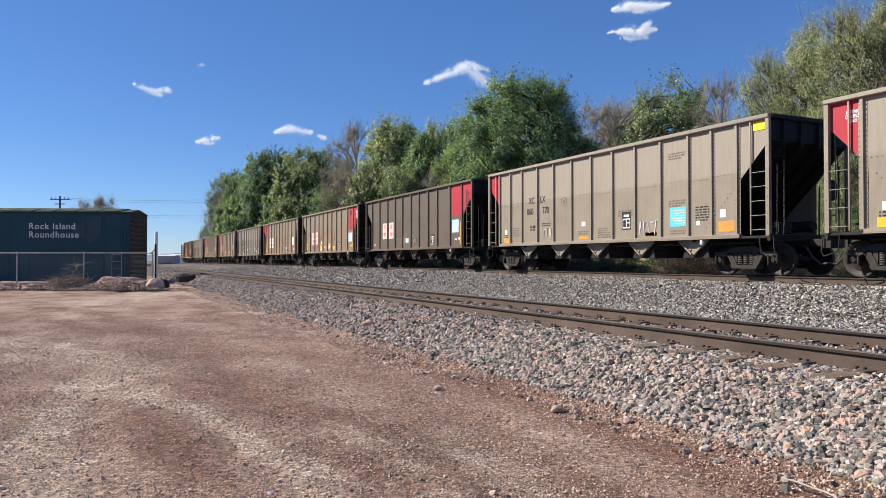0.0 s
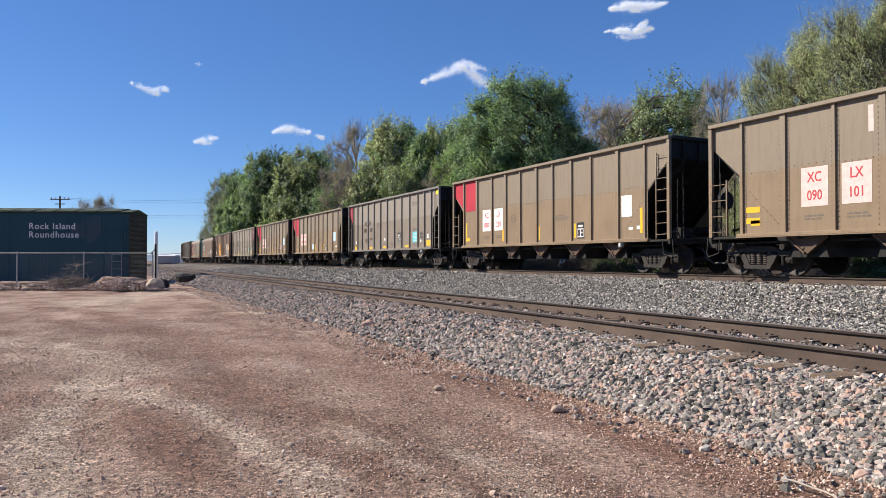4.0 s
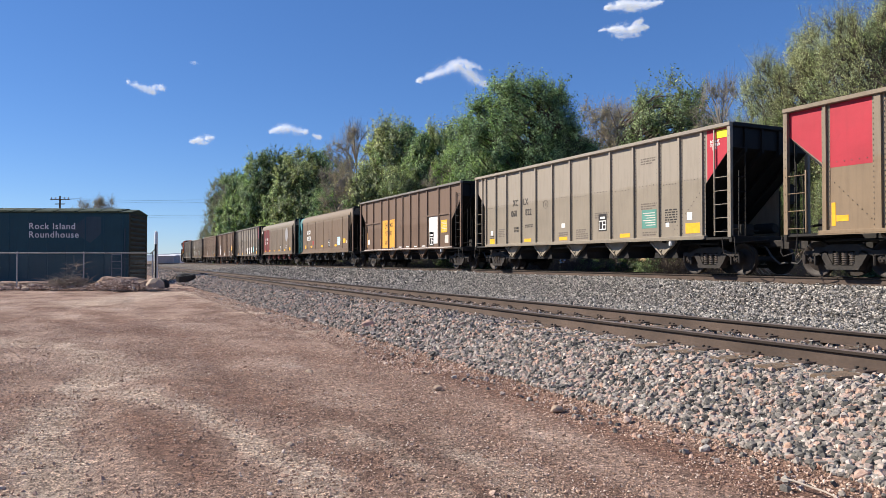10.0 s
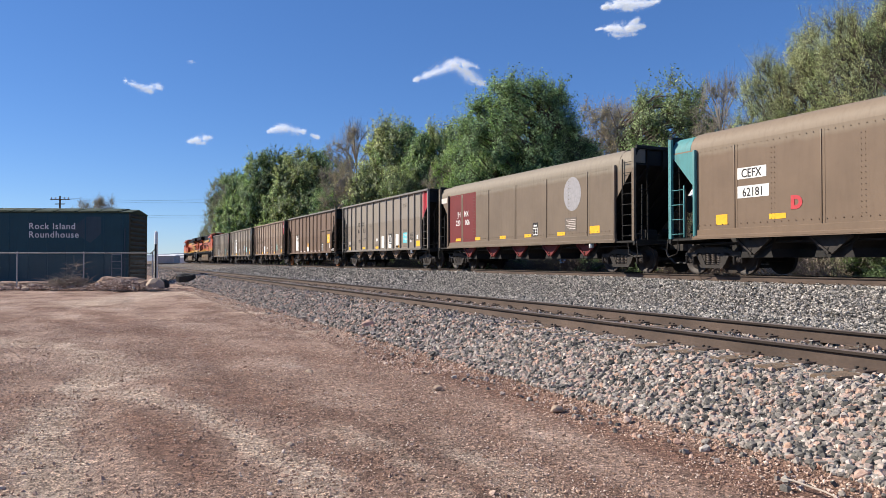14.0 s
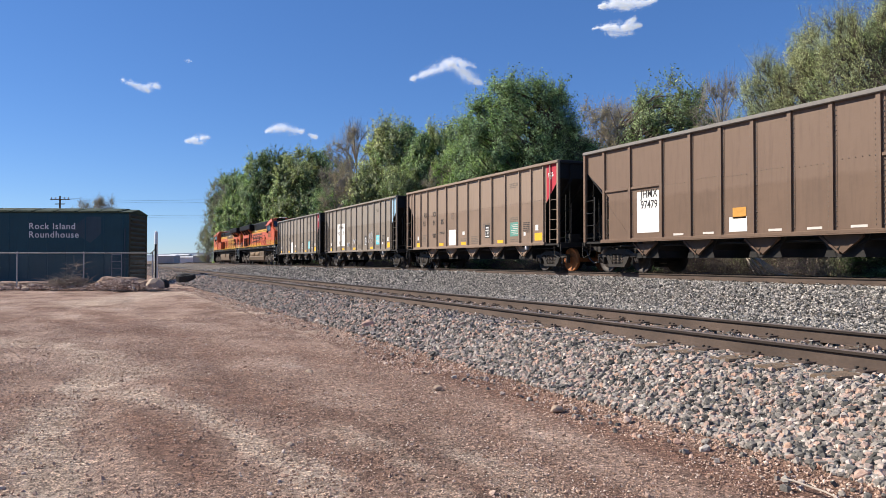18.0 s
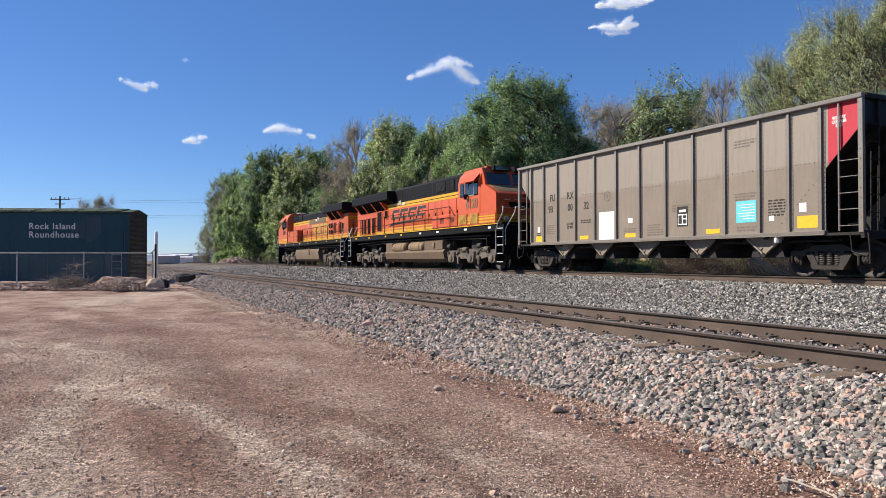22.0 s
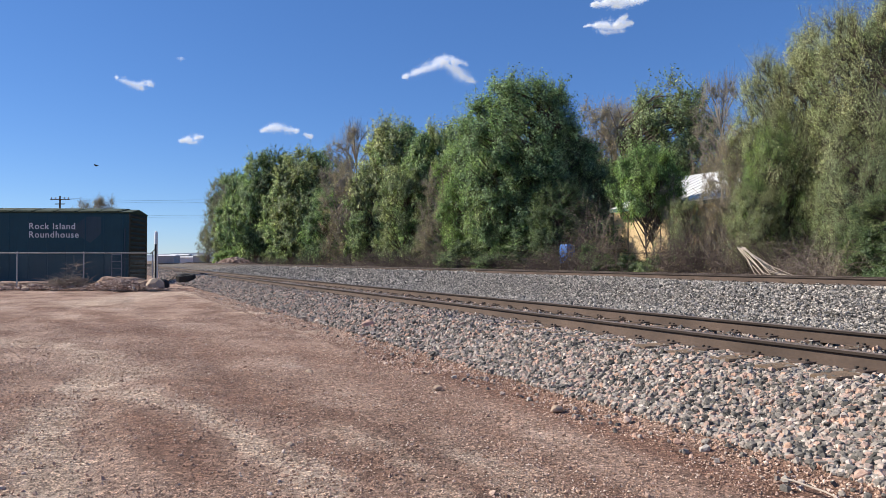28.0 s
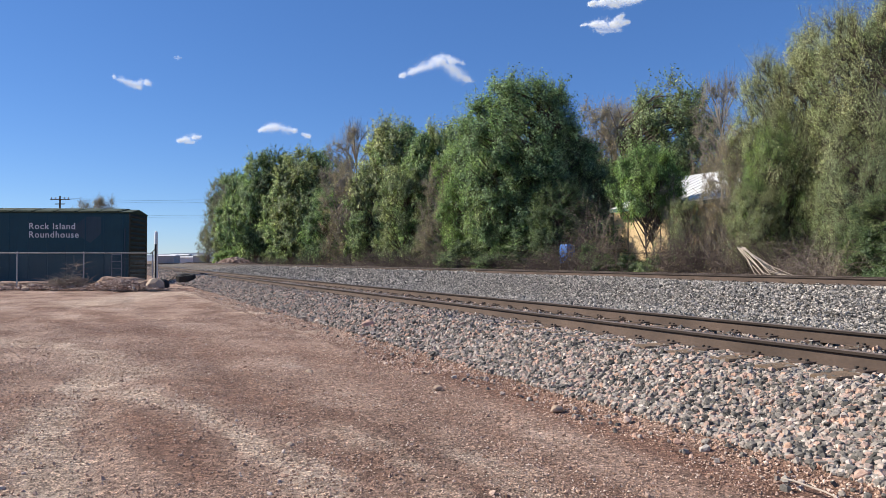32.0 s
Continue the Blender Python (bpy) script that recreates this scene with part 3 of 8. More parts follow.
def make_track(name, cx, z, ties, label, first, high=1.0):
    root = new(name)
    tagged(root, label, "railway track", "railway tracks", "structure")
    for side in (-1, 1):
        r = part("rail", rail_mesh("rail", cx + side * 0.755, z, WEB, high), "rail_web", root, "rust brown steel rail")
        part("rail_head", rail_mesh("rail_head", cx + side * 0.755, z, HEAD, high), "rail_head", r)
        part("running_band", rail_mesh("running_band", cx + side * 0.755, z, SHINE, high), "rail_shine", r, "polished running surface")
    tz = z - 0.178 * high
    tie = [shared("tie%d" % i, lambda: Mb().box(-1.3, 1.3, -0.115, 0.115, -0.17, 0.0, 0.012)) for i in range(1)][0]
    plate = shared("tie_plate", lambda: Mb().box(-0.19, 0.19, -0.09, 0.09, 0.0, 0.016, 0.006)
                   .box(-0.10, -0.072, -0.06, 0.06, 0.0, 0.022, 0.006).box(0.072, 0.10, -0.06, 0.06, 0.0, 0.022, 0.006))
    spike = shared("spikes", lambda: Mb().box(-0.105, -0.075, -0.05, -0.025, 0, 0.032, 0.006).box(-0.105, -0.075, 0.02, 0.045, 0, 0.034, 0.006)
                   .box(0.075, 0.105, -0.05, -0.025, 0, 0.032, 0.006).box(0.075, 0.105, 0.02, 0.045, 0, 0.034, 0.006))
    rng = random.Random(int(cx * 10))
    for i in range(ties):
        y = first + i * 0.53
        t = part("tie", tie, "tie", root, "", pose(cx + rng.uniform(-0.05, 0.05), y, tz + rng.uniform(0.002, 0.014), 0, 0, rng.uniform(-1.2, 1.2)))
        for side in (-1, 1):
            if i < 70:
                part("tie_plate", plate, "rail_web", t, "", pose(side * 0.755, 0, 0.002))
                part("spikes", spike, "clip", t, "", pose(side * 0.755, rng.uniform(-0.01, 0.01), 0.004))
    far = Mb()
    for i in range(ties, 700):
        x, y, a = on_line(cx, first + i * 0.53)
        far.box(-1.3, 1.3, -0.115, 0.115, tz - 0.17, tz, 0, Matrix.Translation((x, y, 0)) @ Matrix.Rotation(-radians(a), 4, 'Z'))
    o = part("far_ties", far, "tie", root)
    o["kind"] = "stuff"
    return root


make_track("railway_track", NEAR_X, RAIL_NEAR, 150, "empty railway track with rusty rails on worn timber ties", 1.0, 0.84)
make_track("railway_track", TRAIN_X, RAIL_FAR, 110, "railway track on a grey gravel bed that carries the coal train", 4.0)


def lump(name, seed, size, material, label, at, category="rock", rz=0, rough=0.0, cuts=3):
    """A single boulder, faceted and worn."""
    b = bmesh.new()
    bmesh.ops.create_icosphere(b, subdivisions=cuts, radius=1)
    for v in b.verts:
        k = 1 + 0.28 * noise.noise(v.co * 1.3 + Vector((seed, 0, 0))) + 0.08 * noise.noise(v.co * 4 + Vector((0, seed, 0))) + rough * (noise.noise(v.co * 7 + Vector((seed, 3, 0))) + 0.6 * noise.noise(v.co * 16))
        v.co = Vector((v.co.x * size[0], v.co.y * size[1], max(v.co.z, -0.35) * size[2])) * k
    me = bpy.data.meshes.new(name)
    b.to_mesh(me)
    b.free()
    me.polygons.foreach_set("use_smooth", [True] * len(me.polygons))
    me.set_sharp_from_angle(angle=radians(22))
    me.materials.append(None)
    return tagged(part(name, me, material, None, "", pose(*at, 0, 0, rz)), label, category)


lump("rock", 3.1, (0.15, 0.1, 0.09), "rock_pink", "pale pink rock lying on the edge of the ballast", (4.25, 11.9, 0.17), "rock", 40)
# ---------------------------------------------------------------- coal cars
# car space: x along the car (its +x end is the one seen to the far side), +y the side towards the yard, z from the rail top
HALF = 7.32
SIDE_TURN = Matrix(((-1, 0, 0, 0), (0, 0, 1, 0), (0, 1, 0, 0), (0, 0, 0, 1)))
RIBS = {
    "grey": [0.90, 1.78, 2.68, 3.82, 4.93, 6.08, 7.22, 8.38, 9.50, 10.66, 11.80, 12.68, 13.56],
    "brown": [1.10, 2.38, 3.76, 4.92, 6.10, 7.28, 8.42, 9.58, 10.76, 12.18, 13.50],
    "plate": [1.08, 2.38, 3.82, 5.00, 6.13, 7.22, 8.34, 9.46, 10.60, 12.02, 13.32],
    "smooth": [2.40, 4.98, 7.22, 9.52, 12.10],
}
TOP = {"grey": 4.2, "brown": 4.2, "plate": 4.23, "smooth": 4.14}
CUT = {"grey": 0.99, "brown": 1.13, "plate": 1.25, "smooth": 0.98}
wheelsets = []


def side_sheet(style):
    t, c = TOP[style], CUT[style]
    top = t - 0.06 if style != "smooth" else 3.62
    e = HALF - 0.03
    low = 2.55 if style != "smooth" else 2.45
    pts = [(-e, top), (e, top), (e, 3.56), (e - c, low), (e - c, 1.1), (-e + c, 1.1), (-e + c, low), (-e, 3.56)]
    mb = Mb().prism(pts, "y", 1.488, 1.5)
    if style == "smooth":
        for sg in (1,):
            curve = [(1.5, 3.60), (1.49, 3.72), (1.44, 3.86), (1.33, 4.0), (1.18, 4.1), (1.0, 4.12), (0.98, 4.08), (1.16, 4.06), (1.30, 3.96), (1.40, 3.84), (1.45, 3.7), (1.46, 3.6)]
            mb.prism([(sg * a, b) for a, b in curve], "x", -e + c * 0.8, e - c * 0.8)
    return mb


def slope_end(style, sg):
    t = TOP[style]
    e = HALF - 0.05
    return Mb().prism([(sg * e, t - 0.04), (sg * (e - 0.012), t - 0.04), (sg * (e - 0.012), 3.56), (sg * 4.55, 0.98), (sg * 4.57, 0.96), (sg * e, 3.52)], "y", -1.486, 1.486)


def slope_stiffener(style, sg):
    t = TOP[style]
    e = HALF - 0.05
    return Mb().prism([(sg * e, t - 0.1), (sg * (e + 0.06), t - 0.1), (sg * (e + 0.06), 3.40), (sg * 5.1, 1.4), (sg * 5.0, 1.5), (sg * e, 3.5)], "y", -0.04, 0.04)


def end_chord(style, sg):
    t = TOP[style]
    e = HALF - 0.05
    return Mb().box(sg * e, sg * (e + 0.10), -1.5, 1.5, t - 0.12, t, 0.02)


def rib_mesh(style, w=0.042):
    h = TOP[style] - 0.08
    if style == "smooth":
        return Mb().box(-0.022, 0.022, 1.5, 1.525, 1.2, 3.56, 0.006).box(-0.1, -0.03, 1.5, 1.506, 1.2, 3.56)
    mb = Mb().prism([(-w - 0.065, 1.5), (-w - 0.065, 1.508), (-w, 1.511), (-w * 0.9, 1.567), (w * 0.9, 1.567), (w, 1.511), (w + 0.065, 1.508), (w + 0.065, 1.5)], "z", 1.12, h)
    return mb


def rib_rivets(style, w):
    """The two rows of bolt heads down a rib's flanges."""
    return Mb().rivets([(sg * (w + 0.036), 1.508, 1.22 + i * 0.118) for i in range(24) for sg in (1, -1)], 0.024, (0, 1, 0))


def corner_post(sg, style):
    t = TOP[style]
    mb = Mb()
    for y in (1,):
        mb.prism([(sg * (HALF - 0.11), y * 1.50), (sg * HALF, y * 1.50), (sg * HALF, y * 1.595), (sg * (HALF - 0.11), y * 1.595)], "z", 1.06, t - 0.1)
        mb.rivets([(sg * (HALF - 0.055), y * 1.595, 1.4 + i * 0.22) for i in range(12)], 0.016, (0, y, 0))
    return mb


def ladder(sg, style):
    mb = Mb()
    lo, hi, n = (1.2, 2.5, 4) if sg > 0 else (1.22, 2.72, 5) if style == "grey" else (1.22, 3.62, 8)
    a, b = HALF - 0.10, HALF - 0.60
    mb.box(sg * b - 0.02, sg * b + 0.02, 1.535, 1.575, 1.1, TOP[style] - 0.12 if style == "grey" else hi + 0.12, 0.006)
    for i in range(n):
        z = lo + (hi - lo) * i / (n - 1)
        mb.tube([(sg * a, 1.575, z), (sg * b, 1.575, z)], 0.011, 5)
    return mb


def end_gear(sg):
    """Hand brake pipes, grab irons and the platform's odds and ends."""
    mb = Mb()
    e = HALF
    for y, z0, z1 in ((1.2, 1.1, 2.9), (0.95, 1.1, 2.6), (-0.4, 1.1, 2.4), (-1.2, 1.1, 3.0)):
        mb.tube([(sg * (e - 0.08), y, z0), (sg * (e - 0.06), y, z1)], 0.02, 5)
    for z in (1.5, 1.9, 2.3, 2.7, 3.1, 3.5):
        mb.tube([(sg * (e + 0.06), 1.1, z), (sg * (e + 0.06), 1.45, z)], 0.012, 5)
    mb.tube([(sg * (e + 0.06), 1.1, 1.3), (sg * (e + 0.06), 1.1, 3.6)], 0.013, 5)
    mb.box(sg * (e - 0.7), sg * (e - 0.35), 0.3, 0.8, 1.1, 1.45, 0.04)
    mb.lathe([(0.13, -0.35), (0.15, -0.3), (0.15, 0.3), (0.13, 0.35)], "x", (sg * (e - 0.65), -0.5, 1.35), 12)
    mb.tube([(sg * (e - 0.3), 0.2, 1.25), (sg * (e - 0.5), 0.9, 1.3), (sg * (e - 0.55), 1.3, 1.25)], 0.03, 6)
    if sg < 0:
        mb.lathe([(0.27, -0.02), (0.29, 0.0), (0.27, 0.02)], "x", (sg * (e + 0.08), -0.7, 2.3), 14)
    return mb


def chute():
    mb = Mb()
    mb.prism([(-0.52, 1.04), (0.52, 1.04), (0.52, 1.0), (0.05, 0.62), (-0.05, 0.62), (-0.52, 1.0)], "y", 1.30, 1.335)
    for sg in (1, -1):
        mb.prism([(sg * 0.54, 1.04), (sg * 0.54, 0.965), (sg * 0.04, 0.575), (sg * 0.04, 0.63)], "y", 1.28, 1.375)
    return mb


def door_gear():
    mb = Mb()
    mb.prism([(-0.66, 1.05), (0.66, 1.05), (0.45, 0.72), (0.52, 0.50), (-0.52, 0.50), (-0.45, 0.72)], "y", -1.22, 1.22)
    mb.tube([(0.0, 1.30, 0.80), (0.16, 1.36, 0.62), (0.10, 1.36, 0.52)], 0.025, 5)
    mb.tube([(-0.5, 1.25, 0.85), (0.0, 1.33, 0.60)], 0.02, 5)
    return mb


def wheel_mesh():
    mb = Mb()
    for s in (1, -1):
        y = s * 0.72
        prof = [(0.09, y + s * 0.10), (0.11, y + s * 0.06), (0.30, y + s * 0.015), (0.36, y + s * 0.05), (0.405, y + s * 0.07), (0.44, y + s * 0.068)]
        mb.lathe(prof + [(0.44, y - s * 0.05), (0.1, y - s * 0.05)], "y", (0, 0, 0), 28)
        mb.lathe([(0.075, y + s * 0.10), (0.12, y + s * 0.14), (0.12, y + s * 0.30), (0.085, y + s * 0.33), (0.02, y + s * 0.335)], "y", (0, 0, 0), 14)
        for k in range(3):
            a = k * 2.094
            mb.box(0.05 * math.cos(a) - 0.018, 0.05 * math.cos(a) + 0.018, y + s * 0.33, y + s * 0.352, 0.05 * math.sin(a) - 0.018, 0.05 * math.sin(a) + 0.018)
    mb.tube([(0, -0.7, 0), (0, 0.7, 0)], 0.08, 10)
    return mb


def tread_mesh():
    mb = Mb()
    for s in (1, -1):
        y = s * 0.72
        mb.lathe([(0.441, y + s * 0.068), (0.457, y + s * 0.06), (0.46, y - s * 0.02), (0.485, y - s * 0.05), (0.47, y - s * 0.065), (0.441, y - s * 0.062)], "y", (0, 0, 0), 32)
    return mb


def side_frame(s):
    """A cast truck frame: arched top, sloping legs, spring seat and axle-box pedestals."""
    mb = Mb()
    y0, y1 = s * 0.93, s * 1.10
    top = [(-1.02, 0.66), (-0.70, 0.66), (-0.36, 0.80), (0.36, 0.80), (0.70, 0.66), (1.02, 0.66), (1.06, 0.56), (0.72, 0.53), (0.40, 0.64), (-0.40, 0.64), (-0.72, 0.53), (-1.06, 0.56)]
    mb.prism(top, "y", y0, y1)
    for d in (1, -1):
        mb.prism([(d * 0.62, 0.60), (d * 0.46, 0.66), (d * 0.26, 0.30), (d * 0.40, 0.22)], "y", y0, y1)
        mb.prism([(d * 0.40, 0.66), (d * 0.28, 0.66), (d * 0.28, 0.30), (d * 0.36, 0.30)], "y", y0 + s * 0.02, y1 - s * 0.02)
        mb.box(d * 0.72, d * 0.78, y0, y1, 0.30, 0.58, 0.02)
        mb.box(d * 1.0, d * 1.05, y0, y1, 0.34, 0.60, 0.02)
    mb.prism([(-0.46, 0.30), (0.46, 0.30), (0.40, 0.20), (-0.40, 0.20)], "y", y0 - s * 0.05, y1 + s * 0.04)
    return mb


def springs(s):
    mb = Mb()
    for x in (0.0,):
        prof = []
        for k in range(6):
            z = 0.31 + k * 0.052
            prof += [(0.060, z), (0.085, z + 0.012), (0.085, z + 0.026), (0.060, z + 0.038)]
        mb.lathe(prof, "z", (x, s * 1.02, 0), 10)
    return mb


def bolster():
    return Mb().box(-0.2, 0.2, -1.05, 1.05, 0.60, 0.72, 0.03).box(-0.35, 0.35, -0.5, 0.5, 0.70, 0.86, 0.03).box(-1.1, 1.1, -0.7, -0.62, 0.42, 0.5).box(-1.1, 1.1, 0.62, 0.7, 0.42, 0.5)


def brake_beam():
    return Mb().box(-0.47, -0.38, -0.75, 0.75, 0.36, 0.46, 0.02).box(0.38, 0.47, -0.75, 0.75, 0.36, 0.46, 0.02).tube([(-0.42, 0, 0.42), (0.42, 0, 0.6)], 0.03, 5)


def add_truck(parent, x, wheel_mats, speed_id):
    tr = part("truck", shared("bolster", bolster), "under", parent, "", pose(x, 0, 0))
    for s in (1, -1):
        part("side_frame", shared("side_frame%d" % s, lambda: side_frame(s)), "truck_iron", tr)
        for dx in (-0.2, 0.0, 0.2):
            part("spring", shared("spring%d" % s, lambda: springs(s)), "spring_steel", tr, "", pose(dx, 0, 0))
    part("brake_beam", shared("brake_beam", brake_beam), "under", tr)
    for k, dx in enumerate((-0.89, 0.89)):
        w = part("wheelset", shared("wheelset", wheel_mesh), wheel_mats[k], tr, "", pose(dx, 0, 0.46))
        wheelsets.append((w, parent, x + dx, (dx, 0.0, 0.46), 0.46))
    return tr


def coupler(sg):
    e = HALF
    mb = Mb().box(sg * (e - 0.9), sg * (e + 0.42), -0.09, 0.09, 0.78, 0.98, 0.03)
    mb.prism([(sg * (e + 0.40), -0.16), (sg * (e + 0.72), -0.14), (sg * (e + 0.78), 0.02), (sg * (e + 0.66), 0.16), (sg * (e + 0.42), 0.16)], "z", 0.74, 1.02)
    mb.tube([(sg * (e + 0.05), 0.2, 1.0), (sg * (e + 0.1), 0.9, 0.95), (sg * (e + 0.05), 1.45, 0.9)], 0.018, 5)
    return mb


def hose(sg):
    e = HALF
    return Mb().tube([(sg * (e - 0.2), 0.35, 0.85), (sg * (e + 0.15), 0.42, 0.78), (sg * (e + 0.35), 0.42, 0.5), (sg * (e + 0.55), 0.38, 0.33), (sg * (e + 0.77), 0.34, 0.36)], 0.028, 7)


def uncoupler(sg):
    e = HALF
    return Mb().tube([(sg * (e - 0.35), 1.55, 1.05), (sg * (e - 0.3), 1.55, 0.62), (sg * (e + 0.05), 1.55, 0.52), (sg * (e + 0.12), 1.55, 0.62), (sg * (e + 0.08), 1.55, 1.05)], 0.016, 5)


def plate_mesh(w, h, d=0.004):
    return shared("decal%.3f_%.3f_%.3f" % (w, h, d), lambda: Mb().box(-w / 2, w / 2, 0, d, -h / 2, h / 2))


def decal(car, name, material, left, z, w, h, y=1.5015, label=""):
    """A painted patch on the yard side, its middle `left` metres from the far end."""
    return part(name, plate_mesh(w, h), material, car, label, pose(HALF - left, y, z))


def letters(car, words, material, left, z, size, squeeze=0.85, bold=0.004, y=1.506):
    return part("lettering", text_mesh(words, size, squeeze, bold), material, car, "", pose(HALF - left, y, z) @ SIDE_TURN)


def fine_print(car, left, z, lines, w, material="ink_soft", pitch=0.075, y=1.5015, seed=1):
    """Small stencilled lines too small to read, as bars."""
    rng = random.Random(seed + int(left * 100))
    mb = Mb()
    for i in range(lines):
        x = -w / 2
        end = w / 2 - rng.uniform(0, w * 0.3)
        while x < end:
            k = rng.uniform(0.04, 0.16)
            mb.box(-x - k, -x, 0, 0.003, -i * pitch - 0.02, -i * pitch + 0.02)
            x += k + 0.035
    return part("stencil", mb, material, car, "", pose(HALF - left, y, z))


def loads_box(car, left, z, material="white", scale=1.0):
    """The black consolidated stencil panel with its white frame."""
    w, h = 0.52 * scale, 0.72 * scale
    p = decal(car, "stencil_panel", "ink", left, z, w, h)
    fr = Mb().box(-w * 0.42, w * 0.42, 0, 0.006, -h * 0.42, h * 0.12)
    part("frame", fr, material, p)
    part("fill", Mb().box(0.02, w * 0.37, 0.006, 0.009, -h * 0.36, h * 0.06).box(-w * 0.37, -0.02, 0.006, 0.009, -h * 0.10, h * 0.06).box(-w * 0.37, -0.02, 0.006, 0.009, -h * 0.36, -h * 0.15), "ink", p)
    part("heading", Mb().box(-w * 0.30, w * 0.30, 0.004, 0.007, h * 0.22, h * 0.34), material, p)


def label_card(car, left, z, w, h, material):
    p = decal(car, "label", material, left, z, w, h)
    mb = Mb()
    for i in range(6):
        mb.box(-w * 0.42, w * (0.42 - 0.12 * (i % 3)), 0.004, 0.006, h * (0.34 - i * 0.13), h * (0.30 - i * 0.13))
    rows = part("label_print", mb, "offwhite", p)
    rows["kind"] = "stuff"


def scrawl(car, left, z, w, h, seed, material="white"):
    """Loose spray-can strokes."""
    rng = random.Random(seed)
    mb = Mb()
    n = max(3, int(w / 0.16))
    for i in range(n):
        x0 = -w / 2 + w * i / n
        pts = [(-(x0 + rng.uniform(-0.03, 0.05) + 0.04 * k), 0.008, rng.uniform(-0.5, 0.5) * h if k % 2 else (0.5 if (i + k) % 4 else -0.5) * h * rng.uniform(0.6, 1)) for k in range(4)]
        mb.tube(pts, 0.016, 4)
    return part("spray_paint", mb, material, car, "spray painted scrawl", pose(HALF - left, 1.502, z))


def panel_paint(style, c0, c1, z0, z1):
    """A coat of paint on the side sheet between two distances from the far end, clipped to its sloping end."""
    t = TOP[style] - 0.07 if style != "smooth" else 3.58
    c = CUT[style]
    low = 2.55 if style != "smooth" else 2.45
    e = HALF - 0.034
    def floor_at(left):
        if left < c:
            return low + (3.56 - low) * (c - left) / c
        if left > 2 * e - c:
            return low + (3.56 - low) * (left - (2 * e - c)) / c
        return 1.12
    xs = sorted({c0, c1, *[v for v in (c, 2 * e - c) if c0 < v < c1]})
    low_pts = []
    for v in xs:
        if v == c and c1 > c + 0.01:
            if c0 < c:
                low_pts.append((v, max(z0, low)))
            low_pts.append((v, max(z0, 1.12)))
        elif v == 2 * e - c and c0 < v - 0.01 and c1 > v + 0.01:
            low_pts += [(v, max(z0, 1.12)), (v, max(z0, low))]
        elif abs(v - (2 * e - c)) < 1e-6 and c0 >= v - 0.01:
            low_pts.append((v, max(z0, low)))
        else:
            low_pts.append((v, max(z0, floor_at(v))))
    pts = [(e - l + 0.0, z) for l, z in low_pts] + [(e - c1, min(z1, t)), (e - c0, min(z1, t))]
    clean = []
    for p in pts:
        if not clean or (abs(p[0] - clean[-1][0]) > 1e-4 or abs(p[1] - clean[-1][1]) > 1e-4):
            clean.append(p)
    return Mb().prism(clean, "y", 1.5005, 1.5030)


